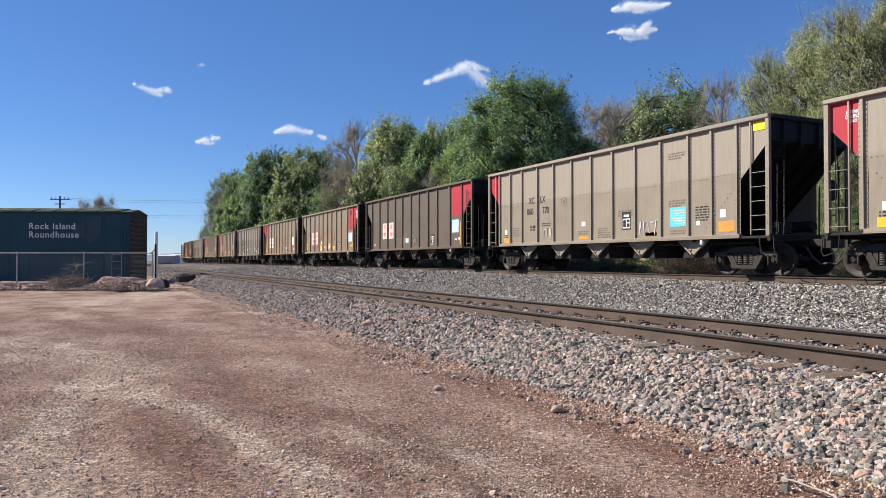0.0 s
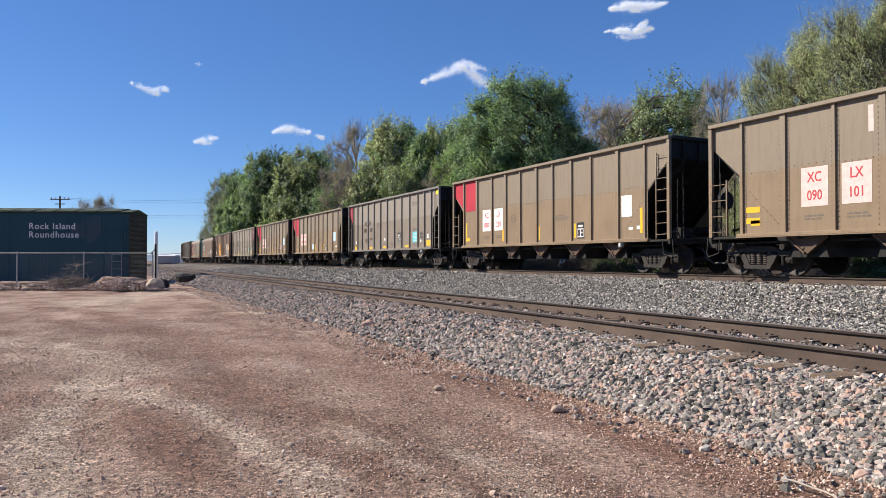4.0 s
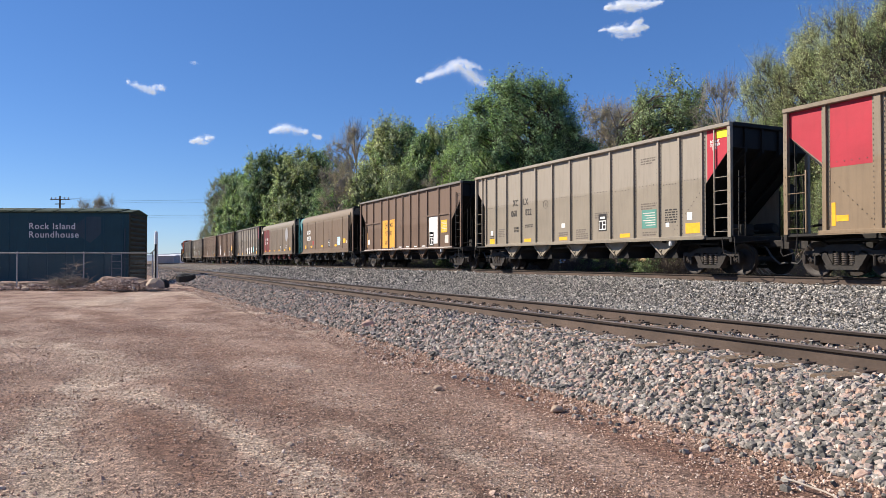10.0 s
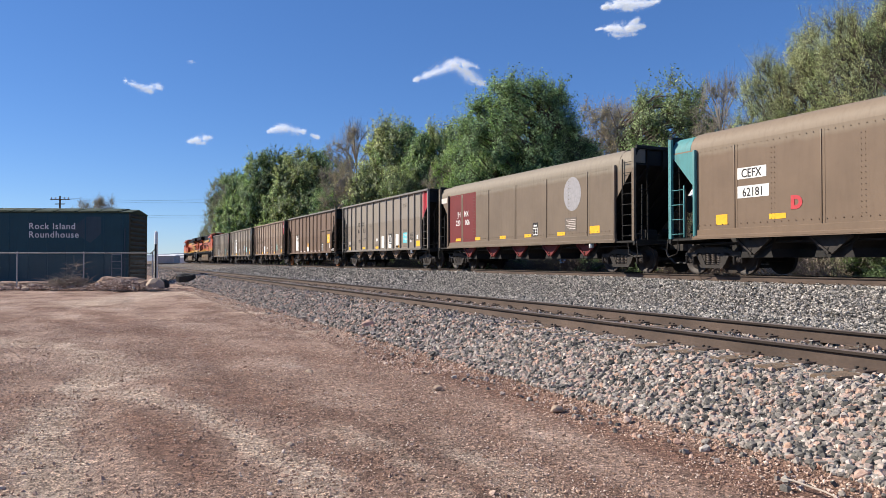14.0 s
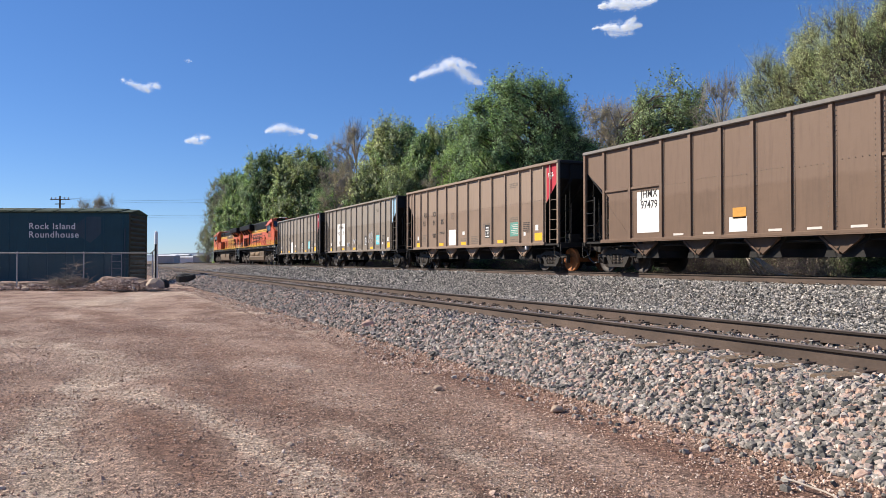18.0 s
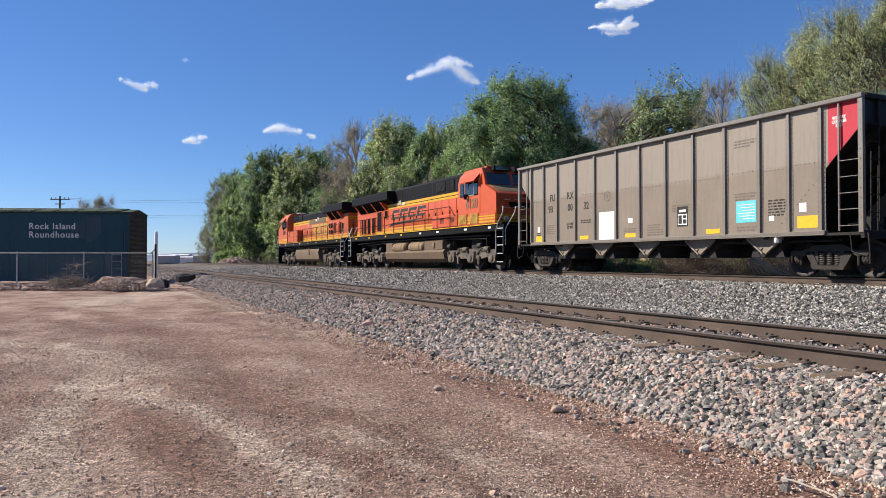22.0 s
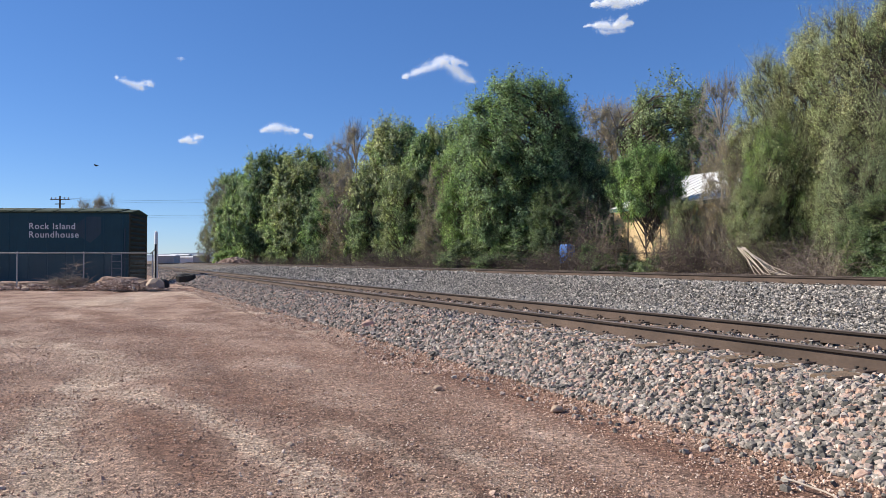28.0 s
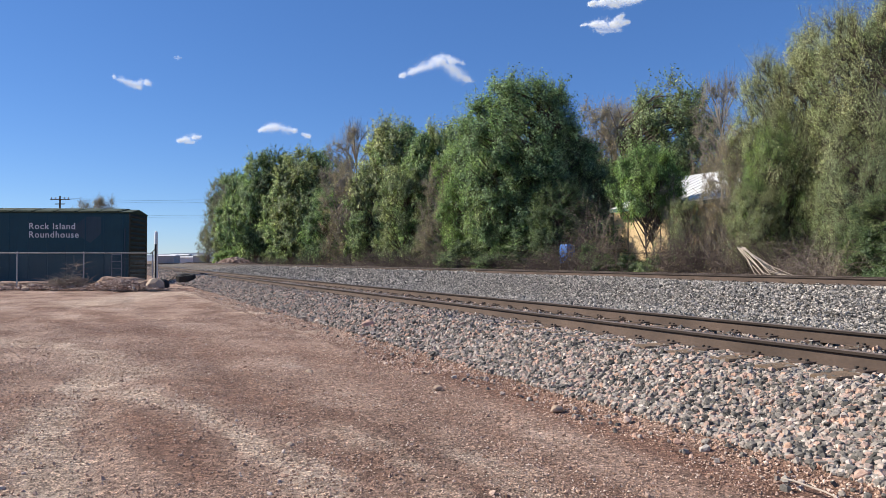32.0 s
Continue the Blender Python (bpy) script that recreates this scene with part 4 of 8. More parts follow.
def hopper_car(style, paint, label, rib_paint=None, chord=None, under_paint=None, wheels=("wheel_iron",) * 4):
    root = new("coal_hopper_car")
    tagged(root, label, "hopper car", "coal train cars")
    rp = rib_paint or paint
    for turn in (0, 180):
        part("side_sheet", shared("side_sheet" + style, lambda: side_sheet(style)), paint, root, "", pose(0, 0, 0, 0, 0, turn))
    for sg in (1, -1):
        # end sheets, chords and stiffeners get painted shade instead of the car's paint
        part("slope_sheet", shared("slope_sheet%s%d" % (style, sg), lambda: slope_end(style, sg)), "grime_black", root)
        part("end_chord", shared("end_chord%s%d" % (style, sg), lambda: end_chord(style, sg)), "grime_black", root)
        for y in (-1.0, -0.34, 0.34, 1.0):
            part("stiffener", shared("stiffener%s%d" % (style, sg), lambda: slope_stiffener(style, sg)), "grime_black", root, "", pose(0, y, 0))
        for turn in (0, 180):
            part("corner_post", shared("corner_post%s%d" % (style, sg), lambda: corner_post(sg, style)), rp, root, "", pose(0, 0, 0, 0, 0, turn))
        part("ladder", shared("ladder%s%d" % (style, sg), lambda: ladder(sg, style)), rp if style in ("brown", "grey") else "under", root)
        part("end_platform", shared("end_platform%d" % sg, lambda: Mb().box(sg * (HALF - 1.15), sg * HALF, -1.55, 1.55, 1.0, 1.07, 0.02)
                                    .box(sg * (HALF - 0.08), sg * (HALF + 0.02), -1.58, 1.58, 0.92, 1.10, 0.02)), "under", root)
        part("end_gear", shared("end_gear%d" % sg, lambda: end_gear(sg)), "under", root)
        part("coupler", shared("coupler%d" % sg, lambda: coupler(sg)), "truck_iron", root)
        part("air_hose", shared("air_hose%d" % sg, lambda: hose(sg)), "hose", root)
        part("step_bar", shared("step_bar%d" % sg, lambda: uncoupler(sg)), "truck_iron", root)
    t = TOP[style]
    for y in (1, -1):
        if style != "smooth":
            part("top_chord", shared("top_chord%s%d" % (style, y), lambda: Mb().box(-HALF, HALF, y * 1.45, y * 1.625, t - 0.11, t, 0.015)), chord or rp, root)
        part("side_sill", shared("side_sill%d" % y, lambda: Mb().box(-HALF + 0.95, HALF - 0.95, y * 1.46, y * 1.60, 1.04, 1.13, 0.012)
                                 .box(-HALF + 0.95, HALF - 0.95, y * 1.54, y * 1.62, 1.02, 1.045)), rp, root)
        for k, left in enumerate(RIBS[style]):
            # every other rib of the wide-panelled cars is a broad one
            w = 0.085 if style == "brown" and k % 2 else 0.06 if style == "plate" else 0.042
            rib = part("rib", shared("rib%s%.3f" % (style, w), lambda: rib_mesh(style, w)), rp, root, "", pose(HALF - left, 0, 0) if y > 0 else pose(HALF - left, 0, 0, 0, 0, 180))
            if style != "smooth" and y > 0:
                # bolt heads darker than the rib: their small shadows are put into the colour
                rows = part("rivet_row", shared("rib_rivets%.3f" % w, lambda: rib_rivets(style, w)), "ink_soft", rib)
                rows["kind"] = "stuff"
    if style == "smooth":
        for sg in (1, -1):
            for y in (1, -1):
                part("end_frame", shared("end_frame%d%d" % (sg, y), lambda: Mb().box(sg * (HALF - 1.06), sg * (HALF - 0.96), y * 1.5, y * 1.6, 1.08, 3.6, 0.02)), rp, root)
                part("end_cap", shared("end_cap%d%d" % (sg, y), lambda: Mb().prism([(y * 1.5, 3.58), (y * 1.49, 3.74), (y * 1.36, 3.98), (y * 1.2, 4.06), (y * 1.1, 4.06), (y * 1.1, 3.58)], "x", sg * (HALF - 0.8), sg * (HALF - 0.02))), paint, root)
        part("lower_rail", Mb().box(-HALF + 0.95, HALF - 0.95, 1.5, 1.54, 1.12, 1.3, 0.01).rivets([(-6.2 + 0.21 * i, 1.503, 1.42) for i in range(60)], 0.02, (0, 1, 0)), rp, root)
        part("rivet_line", Mb().rivets([(-6.2 + 0.19 * i, 1.503, 3.52) for i in range(66)], 0.018, (0, 1, 0))
             .rivets([(x + d, 1.503, 1.5 + 0.13 * i) for x in (-3.7, -1.3, 1.3, 3.7) for d in (-0.05, 0.05) for i in range(15)], 0.016, (0, 1, 0)), rp, root)
    else:
        z = 2.72
        segs = list(zip([0.05] + RIBS[style], RIBS[style] + [14.59]))[1:-1]
        part("rivet_line", shared("rivet_line" + style, lambda: Mb().rivets([(HALF - a - (b - a) * (k + 0.5) / 7, 1.501, z + (0.05 if i % 2 else 0)) for i, (a, b) in enumerate(segs) for k in range(7)], 0.017, (0, 1, 0))
                                    .rivets([(sg * (HALF - 1.2 - 0.11 * k), 1.501, 2.35 - 0.11 * k) for k in range(10) for sg in (1, -1)], 0.018, (0, 1, 0))), "ink_soft", root)
    if style == "plate":
        for a, b in ((1.15, 2.31), (2.45, 3.75), (10.67, 11.95), (12.09, 13.25)):
            part("ledge", shared("ledge%.2f" % a, lambda: Mb().box(HALF - b, HALF - a, 1.5, 1.56, 2.71, 2.79, 0.01)), rp, root)
    for child in root.children:
        if child.name.startswith("rivet_line"):
            child["kind"] = "stuff"
    part("center_sill", shared("center_sill", lambda: Mb().box(-HALF, HALF, -0.28, 0.28, 0.86, 1.08, 0.03).tube([(-6.5, 1.15, 0.9), (6.5, 1.15, 0.9)], 0.03, 6)), "under", root)
    for x in (-4.46, -2.23, 0.0, 2.23, 4.46):
        for turn in (0, 180):
            part("chute", shared("chute", chute), under_paint or ("p_rust" if style in ("brown", "plate") else paint), root, "", pose(x, 0, 0, 0, 0, turn))
        part("discharge_door", shared("discharge_door", door_gear), "under", root, "", pose(x, 0, 0))
    part("jack_pad", shared("jack_pad", lambda: Mb().lathe([(0.09, 0.86), (0.09, 1.0), (0.07, 1.03)], "z", (-5.0, 1.5, 0), 10)), "steel_bright", root)
    add_truck(root, -6.1, wheels[:2], 0)
    add_truck(root, 6.1, wheels[2:], 0)
    return root


M["p_grey"] = car_paint("p_grey", (0.331, 0.280, 0.215), (0.14, 0.105, 0.075), 0.35, (0.318, 0.275, 0.224), 2.75)
M["p_grey_dark"] = car_paint("p_grey_dark", (0.232, 0.202, 0.172), (0.10, 0.08, 0.065), 0.4, (0.206, 0.189, 0.172), 2.75)
M["p_tan"] = car_paint("p_tan", (0.297, 0.211, 0.131), (0.13, 0.09, 0.06), 0.45, (0.225, 0.184, 0.135), 2.7)
M["p_umber"] = car_paint("p_umber", (0.15, 0.115, 0.085), (0.06, 0.05, 0.04), 0.4, (0.12, 0.095, 0.072), 2.7)
M["p_umber_red"] = car_paint("p_umber_red", (0.155, 0.105, 0.075), (0.06, 0.05, 0.04), 0.4, (0.13, 0.09, 0.068), 2.7)
M["p_brown"] = car_paint("p_brown", (0.185, 0.116, 0.076), (0.085, 0.055, 0.04), 0.4, (0.172, 0.112, 0.078), 2.4)
M["p_clay"] = car_paint("p_clay", (0.290, 0.202, 0.145), (0.14, 0.095, 0.065), 0.35, (0.282, 0.207, 0.154), 2.75)
M["p_smooth"] = car_paint("p_smooth", (0.211, 0.144, 0.095), (0.13, 0.085, 0.055), 0.35, (0.218, 0.169, 0.120), 3.4)
M["p_smooth_grey"] = car_paint("p_smooth_grey", (0.207, 0.156, 0.111), (0.12, 0.09, 0.065), 0.35, (0.230, 0.196, 0.150), 3.4)
M["p_rust"] = car_paint("p_rust", (0.13, 0.078, 0.05), (0.05, 0.035, 0.026), 0.5)
M["p_dust"] = car_paint("p_dust", (0.275, 0.224, 0.176), (0.13, 0.10, 0.075), 0.35, (0.267, 0.232, 0.194), 2.75)

PITCH = 16.18
train = []       # (thing, distance of its middle from the first car's)


def couple(car, k, tail=0.0):
    train.append((car, k * PITCH + tail))
    return car


def ring_stencil():
    mb = Mb()
    pts = [(0.16 * math.cos(a * 0.349), 0.0, 0.16 * math.sin(a * 0.349)) for a in range(19)]
    mb.tube(pts, 0.008, 4, False)
    return mb.box(-0.05, 0.05, 0, 0.004, -0.06, 0.06)


def grey_marks(c, top="XC LX", num=("060", "770"), yellow=True, aqua="aqua", ink="ink", dx=0.0):
    a, b = top.split()
    letters(c, a, ink, 3.38 - dx, 2.68, 0.36)
    letters(c, b, ink, 4.15 - dx * 0.65, 2.68, 0.36)
    letters(c, num[0], ink, 3.26 - dx, 2.25, 0.36)
    letters(c, num[1][:2] if dx else num[1], ink, (4.15 if dx else 4.36) - dx * 0.65, 2.25, 0.36)
    if dx:
        letters(c, num[1][2:], ink, 5.1 - dx * 0.65, 2.25, 0.36)
    letters(c, "LD LMT\nLT WT", ink, 3.45, 1.72, 0.13, 0.9, 0.002)
    fine_print(c, 4.4, 1.85, 2, 0.6, ink)
    fine_print(c, 2.25, 1.75, 5, 0.55)
    part("round_stencil", shared("ring_stencil", ring_stencil), "ink_soft", c, "", pose(HALF - 5.58, 1.5015, 2.6))
    decal(c, "white_patch", "white", 6.75, 1.72, 0.22, 0.16)
    fine_print(c, 6.75, 1.45, 3, 0.6)
    fine_print(c, 7.9, 1.52, 5, 0.7)
    fine_print(c, 9.05, 2.05, 3, 0.85)
    loads_box(c, 9.05, 1.72, "white", 0.82)
    label_card(c, 11.35, 1.72, 0.66, 0.58, aqua)
    fine_print(c, 11.35, 2.2, 3, 0.75)
    fine_print(c, 11.35, 3.62, 3, 0.75)
    fine_print(c, 11.35, 1.3, 2, 0.6)
    fine_print(c, 12.35, 1.95, 6, 0.6, "ink")
    decal(c, "white_patch", "white", 12.15, 1.5, 0.15, 0.13)
    decal(c, "white_patch", "white", 13.05, 1.72, 0.2, 0.22)
    decal(c, "white_patch", "white", 1.4, 1.62, 0.16, 0.2)
    fine_print(c, 1.4, 1.48, 2, 0.3, "ink")
    tone = "yellow" if yellow else "amber"
    decal(c, "reflector_patch", tone, 1.42, 1.26, 0.42, 0.22)
    decal(c, "reflector_patch", tone, 13.2, 1.36, 0.62, 0.30)
    for left in (4.3, 6.75, 10.2) if yellow else (6.75, 10.2):
        decal(c, "reflector_patch", tone, left, 1.24, 0.5, 0.13)


def brown_marks(c, ochre="yellow", squares="pink", texts=("XC", "LX", "090", "100")):
    for left in (3.22, 4.28):
        decal(c, "pale_square", squares, left, 2.2, 0.72, 0.95, 1.5015, "pale square behind the painted number")
    for left, z, w in zip((3.22, 4.28, 3.22, 4.28), (2.32, 2.32, 1.88, 1.88), texts):
        letters(c, w, "ink_red", left, z, 0.34, 0.8)
    loads_box(c, 10.12, 1.5, "white", 0.8)
    fine_print(c, 3.2, 1.5, 2, 0.5)
    fine_print(c, 4.3, 1.5, 2, 0.5)
    fine_print(c, 8.9, 2.1, 3, 0.8)
    part("round_stencil", shared("ring_stencil", ring_stencil), "ink_soft", c, "", pose(HALF - 5.5, 1.5015, 2.18))
    decal(c, "reflector_patch", ochre, 1.5, 1.4, 0.3, 0.14)
    decal(c, "white_patch", "white", 12.8, 1.46, 0.2, 0.08)
    decal(c, "white_patch", "white", 13.16, 1.48, 0.15, 0.11)


# the cars, from the one that passes first
c = couple(hopper_car("grey", "p_grey", "light grey steel coal hopper car with a red corner panel", None, None, None), 0)
part("corner_panel", panel_paint("grey", 0.03, 0.94, 2.2, 4.2), "red", c, "red painted corner panel")
letters(c, "ROTARY\nCOUPLER\nEND", "white", 0.68, 3.78, 0.11)
grey_marks(c, "XC LX", ("060", "770"), True)

c = couple(hopper_car("grey", "p_grey", "light grey steel coal hopper car with white and orange patches", None, None, "p_grey"), 1)
grey_marks(c, "XC LX", ("060", "770"), False)
part("corner_panel", panel_paint("grey", 0.03, 0.94, 2.2, 4.2), "red", c, "red painted corner panel")
decal(c, "yellow_patch", "lemon", 14.3, 3.93, 0.42, 0.22, 1.51)
scrawl(c, 4.5, 1.45, 0.6, 0.5, 4)
scrawl(c, 10.1, 1.45, 0.9, 0.45, 5)
decal(c, "grime_patch", "amber", 10.2, 1.25, 0.5, 0.12)

c = couple(hopper_car("brown", "p_umber", "dark umber coal hopper car with a red end panel"), 2)
part("corner_panel", panel_paint("brown", 12.36, 14.55, 2.62, 4.2), "red", c, "red painted end panel")
brown_marks(c, "amber", "pink")
label_card(c, 12.75, 2.1, 0.72, 0.62, "paleblue")
label_card(c, 6.7, 1.55, 0.45, 0.25, "paleblue")
decal(c, "ochre_bar", "amber", 13.3, 1.75, 0.14, 1.1)
decal(c, "ochre_bar", "amber", 6.25, 1.5, 0.09, 0.6)
decal(c, "ochre_bar", "amber", 9.45, 1.6, 0.09, 0.7)
scrawl(c, 7.9, 1.5, 0.35, 0.3, 8, "offwhite")

c = couple(hopper_car("brown", "p_tan", "tan weathered coal hopper car with red end and yellow patches"), 3)
part("corner_panel", panel_paint("brown", 12.36, 14.55, 2.55, 4.2), "red", c, "red painted end panel")
letters(c, "ROTARY\nEND", "ink", 12.9, 3.72, 0.16)
brown_marks(c, "yellow", "pink", ("XC", "LX", "090", "101"))
decal(c, "pale_patch", "pink", 14.2, 3.55, 0.45, 0.5, 1.51)
label_card(c, 12.75, 2.05, 0.8, 0.62, "paleblue")
decal(c, "yellow_patch", "yellow", 13.3, 1.5, 0.5, 0.26)
for left, z in ((1.4, 1.75), (1.4, 1.46), (5.45, 1.55), (6.51, 1.45), (7.78, 1.66), (8.87, 1.44)):
    decal(c, "reflector_patch", "yellow", left, z, 0.48, 0.15)
label_card(c, 7.76, 1.46, 0.5, 0.24, "paleblue")
decal(c, "checker", "offwhite", 5.63, 1.83, 0.38, 0.26)
decal(c, "checker", "offwhite", 5.51, 1.33, 0.34, 0.26)
decal(c, "white_patch", "offwhite", 8.88, 1.31, 0.26, 0.1)
decal(c, "primer_patch", "pink", 4.63, 3.6, 0.12, 0.6)

c = couple(hopper_car("brown", "p_tan", "tan brown coal hopper car with two red panels"), 4)
part("corner_panel", panel_paint("brown", 0.03, 2.28, 2.7, 4.2), "red", c, "red painted end panel")
brown_marks(c, "yellow", "white", ("XC", "LX", "090", "210"))
decal(c, "yellow_bar", "yellow", 1.3, 1.75, 0.12, 0.9)
decal(c, "white_patch", "white", 12.6, 2.2, 0.5, 0.7)
decal(c, "yellow_bar", "yellow", 13.3, 1.7, 0.12, 0.8)
for left in (4.66, 7.46, 9.79):
    decal(c, "yellow_bar", "yellow", left, 1.5, 0.1, 0.52)

c = couple(hopper_car("grey", "p_dust", "grey coal hopper car with yellow patches and a small red corner", "p_grey_dark", None, "p_grey"), 5)
part("corner_panel", panel_paint("grey", 0.03, 0.94, 2.2, 4.2), "red", c, "red painted corner panel")
grey_marks(c, "XC LX", ("060", "041"), True)
decal(c, "yellow_patch", "lemon", 14.3, 3.93, 0.42, 0.22, 1.51)

c = couple(hopper_car("brown", "p_tan", "tan brown coal hopper car with a red end panel"), 6)
part("corner_panel", panel_paint("brown", 0.03, 2.28, 2.6, 4.2), "red", c, "red painted end panel")
brown_marks(c, "yellow", "pink")
label_card(c, 12.6, 2.2, 0.56, 0.66, "paleblue")
decal(c, "yellow_bar", "yellow", 13.3, 1.72, 0.11, 1.0)
for left in (4.66, 7.46, 9.79):
    decal(c, "yellow_bar", "yellow", left, 1.5, 0.1, 0.55)
label_card(c, 6.75, 1.55, 0.55, 0.4, "paleblue")

c = couple(hopper_car("brown", "p_tan", "tan coal hopper car with red end and sprayed letters"), 7)
part("corner_panel", panel_paint("brown", 0.03, 2.28, 2.6, 4.2), "red", c, "red painted end panel")
brown_marks(c, "yellow", "offwhite", ("XC", "LX", "090", "120"))
label_card(c, 12.6, 2.22, 0.54, 0.64, "paleblue")
decal(c, "yellow_bar", "yellow", 13.3, 1.73, 0.11, 0.98)
for left in (1.28, 4.66, 7.46, 9.79):
    decal(c, "yellow_bar", "yellow", left, 1.5, 0.1, 0.55)
letters(c, "DMG", "offwhite", 11.37, 1.55, 0.5, 1.0, -0.008)
scrawl(c, 5.52, 1.73, 0.72, 0.34, 11)

c = couple(hopper_car("grey", "p_grey", "grey coal hopper car with red panel and yellow patches", None, None, None), 8, 0.12)
grey_marks(c, "XC LX", ("060", "822"), True, "green_label")
part("corner_panel", panel_paint("grey", 13.70, 14.55, 2.2, 4.2), "red", c, "red painted corner panel")
decal(c, "yellow_patch", "lemon", 14.3, 3.93, 0.42, 0.22, 1.51)
letters(c, "ROTARY\nCOUPLER\nEND", "white", 14.02, 3.72, 0.10)

c = couple(hopper_car("plate", "p_brown", "brown coal hopper car with orange and white panels", None, "p_grey_dark"), 9)
for left, w in ((4.40, 0.96), (5.56, 0.98)):
    decal(c, "orange_panel", "ochre", left, 2.02, w, 1.66, 1.5015, "orange painted number panel")
for left, z, w in ((4.6, 2.41, "JH"), (5.39, 2.41, "MX"), (4.6, 1.92, "97"), (5.33, 1.92, "181")):
    letters(c, w, "ink", left, z, 0.38)
letters(c, "LD LMT\nLT WT", "ink", 4.55, 1.5, 0.13, 0.9, 0.002)
fine_print(c, 5.5, 1.55, 2, 0.5, "ink", 0.13)
part("round_stencil", shared("ring_stencil", ring_stencil), "ink_soft", c, "", pose(HALF - 6.7, 1.5015, 2.4))
decal(c, "ochre_bar", "amber", 1.2, 1.73, 0.1, 0.95)
decal(c, "white_patch", "white", 1.48, 1.6, 0.34, 0.3)
decal(c, "ochre_bar", "amber", 3.62, 1.52, 0.08, 0.45)
# off-white strip paints in the sunlit edge of the sill
part("sill_line", Mb().box(-HALF + 0.95, HALF - 0.95, 1.62, 1.626, 1.07, 1.11), "offwhite", c, "thin pale strip painted as sunlight along the sill")
decal(c, "white_panel", "white", 11.4, 2.0, 1.2, 1.4, 1.5015, "white painted panel")
loads_box(c, 11.1, 1.55)
label_card(c, 12.6, 2.15, 0.7, 0.62, "yellow")
decal(c, "ochre_bar", "amber", 13.25, 1.8, 0.16, 1.0)
decal(c, "white_patch", "offwhite", 12.9, 1.5, 0.4, 0.4)
for left in (5.66, 6.77, 7.87, 8.98, 10.1):
    decal(c, "white_dash", "white", left, 1.2, 0.4, 0.06)

c = couple(hopper_car("smooth", "p_smooth", "tan smooth sided coal hopper car with a teal end", None, None, "truck_iron"), 10)
for child in c.children:
    if child.data.name in ("end_cap11", "end_frame11", "laddersmooth1") or (child.data.name == "corner_postsmooth1" and child.matrix_basis.is_identity):
        child.material_slots[0].material = M["teal"]
part("end_panel", panel_paint("smooth", 0.03, 0.96, 2.4, 4.0), "teal", c, "teal painted end panel")
decal(c, "white_patch", "white", 2.95, 2.75, 0.95, 0.3)
decal(c, "white_patch", "white", 3.0, 2.25, 1.0, 0.32)
letters(c, "CEFX", "ink", 2.95, 2.64, 0.32)
letters(c, "62181", "ink", 3.0, 2.13, 0.32)
letters(c, "D", "ink_red", 4.3, 1.72, 0.42, 1.0, 0.03)
loads_box(c, 8.75, 1.75, "white", 0.75)
label_card(c, 11.2, 1.85, 0.7, 0.6, "paleblue")
for left, w in ((1.95, 0.4), (3.75, 0.5), (6.85, 0.5), (10.45, 0.5)):
    decal(c, "reflector_patch", "yellow", left, 1.55, w, 0.14 if left > 2 else 0.28)
decal(c, "yellow_patch", "yellow", 12.5, 1.85, 0.55, 0.3)
decal(c, "white_patch", "offwhite", 13.05, 1.75, 0.15, 0.2)
fine_print(c, 7.9, 2.0, 3, 0.8)

c = couple(hopper_car("smooth", "p_smooth_grey", "dusty smooth sided coal hopper car with a maroon end", None, None, "maroon"), 11)
part("end_panel", panel_paint("smooth", 1.03, 3.75, 1.2, 4.0), "maroon", c, "maroon painted end panel")
decal(c, "white_patch", "offwhite", 0.5, 3.4, 0.7, 0.25, 1.507)
letters(c, "JH", "white", 2.1, 2.5, 0.36)
letters(c, "MX", "white", 2.85, 2.5, 0.36)
letters(c, "220", "white", 2.0, 2.1, 0.36)
letters(c, "006", "white", 2.95, 2.1, 0.36)
part("bare_patch", Mb().lathe([(0.62, 0), (0.62, 0.003), (0.0, 0.003)], "y", (0, 0, 0), 28), "primer", c, "pale grey patch of bare primer", pose(HALF - 11.2, 1.5015, 2.85) @ Matrix.Diagonal((0.85, 1, 1.0, 1)))
loads_box(c, 8.75, 1.65, "white", 0.75)
label_card(c, 11.1, 1.75, 0.7, 0.5, "ink_soft")
for left in (2.0, 3.95, 6.2, 8.2, 10.5):
    decal(c, "reflector_patch", "yellow", left, 1.42, 0.5, 0.13)
decal(c, "yellow_patch", "yellow", 12.5, 1.5, 0.55, 0.26)

c = couple(hopper_car("grey", "p_dust", "dusty beige coal hopper car with bare primer patches", "p_grey_dark", None, "p_clay"), 12, -0.22)
grey_marks(c, "EC GX", ("06", "113"), True)
for left, h in ((7.78, 0.7), (8.95, 0.74), (10.1, 0.8)):
    decal(c, "bare_patch", "white", left, 1.56, 0.45, h)
part("corner_panel", panel_paint("grey", 13.70, 14.55, 2.2, 4.2), "red", c, "red painted corner panel")

c = couple(hopper_car("plate", "p_brown", "brown coal hopper car with a white number panel", None, "p_grey_dark", None, ("wheel_iron", "orange_iron", "wheel_iron", "wheel_iron")), 13)
decal(c, "white_panel", "white", 3.25, 1.95, 1.1, 1.3, 1.5015, "white painted number panel")
letters(c, "JHMX\n97479", "ink", 3.25, 2.4, 0.36)
label_card(c, 12.6, 2.1, 0.7, 0.62, "yellow")
decal(c, "ochre_bar", "amber", 13.25, 1.75, 0.16, 1.1)
decal(c, "white_patch", "offwhite", 13.0, 1.55, 0.3, 0.35)
loads_box(c, 11.0, 1.5, "white", 0.9)
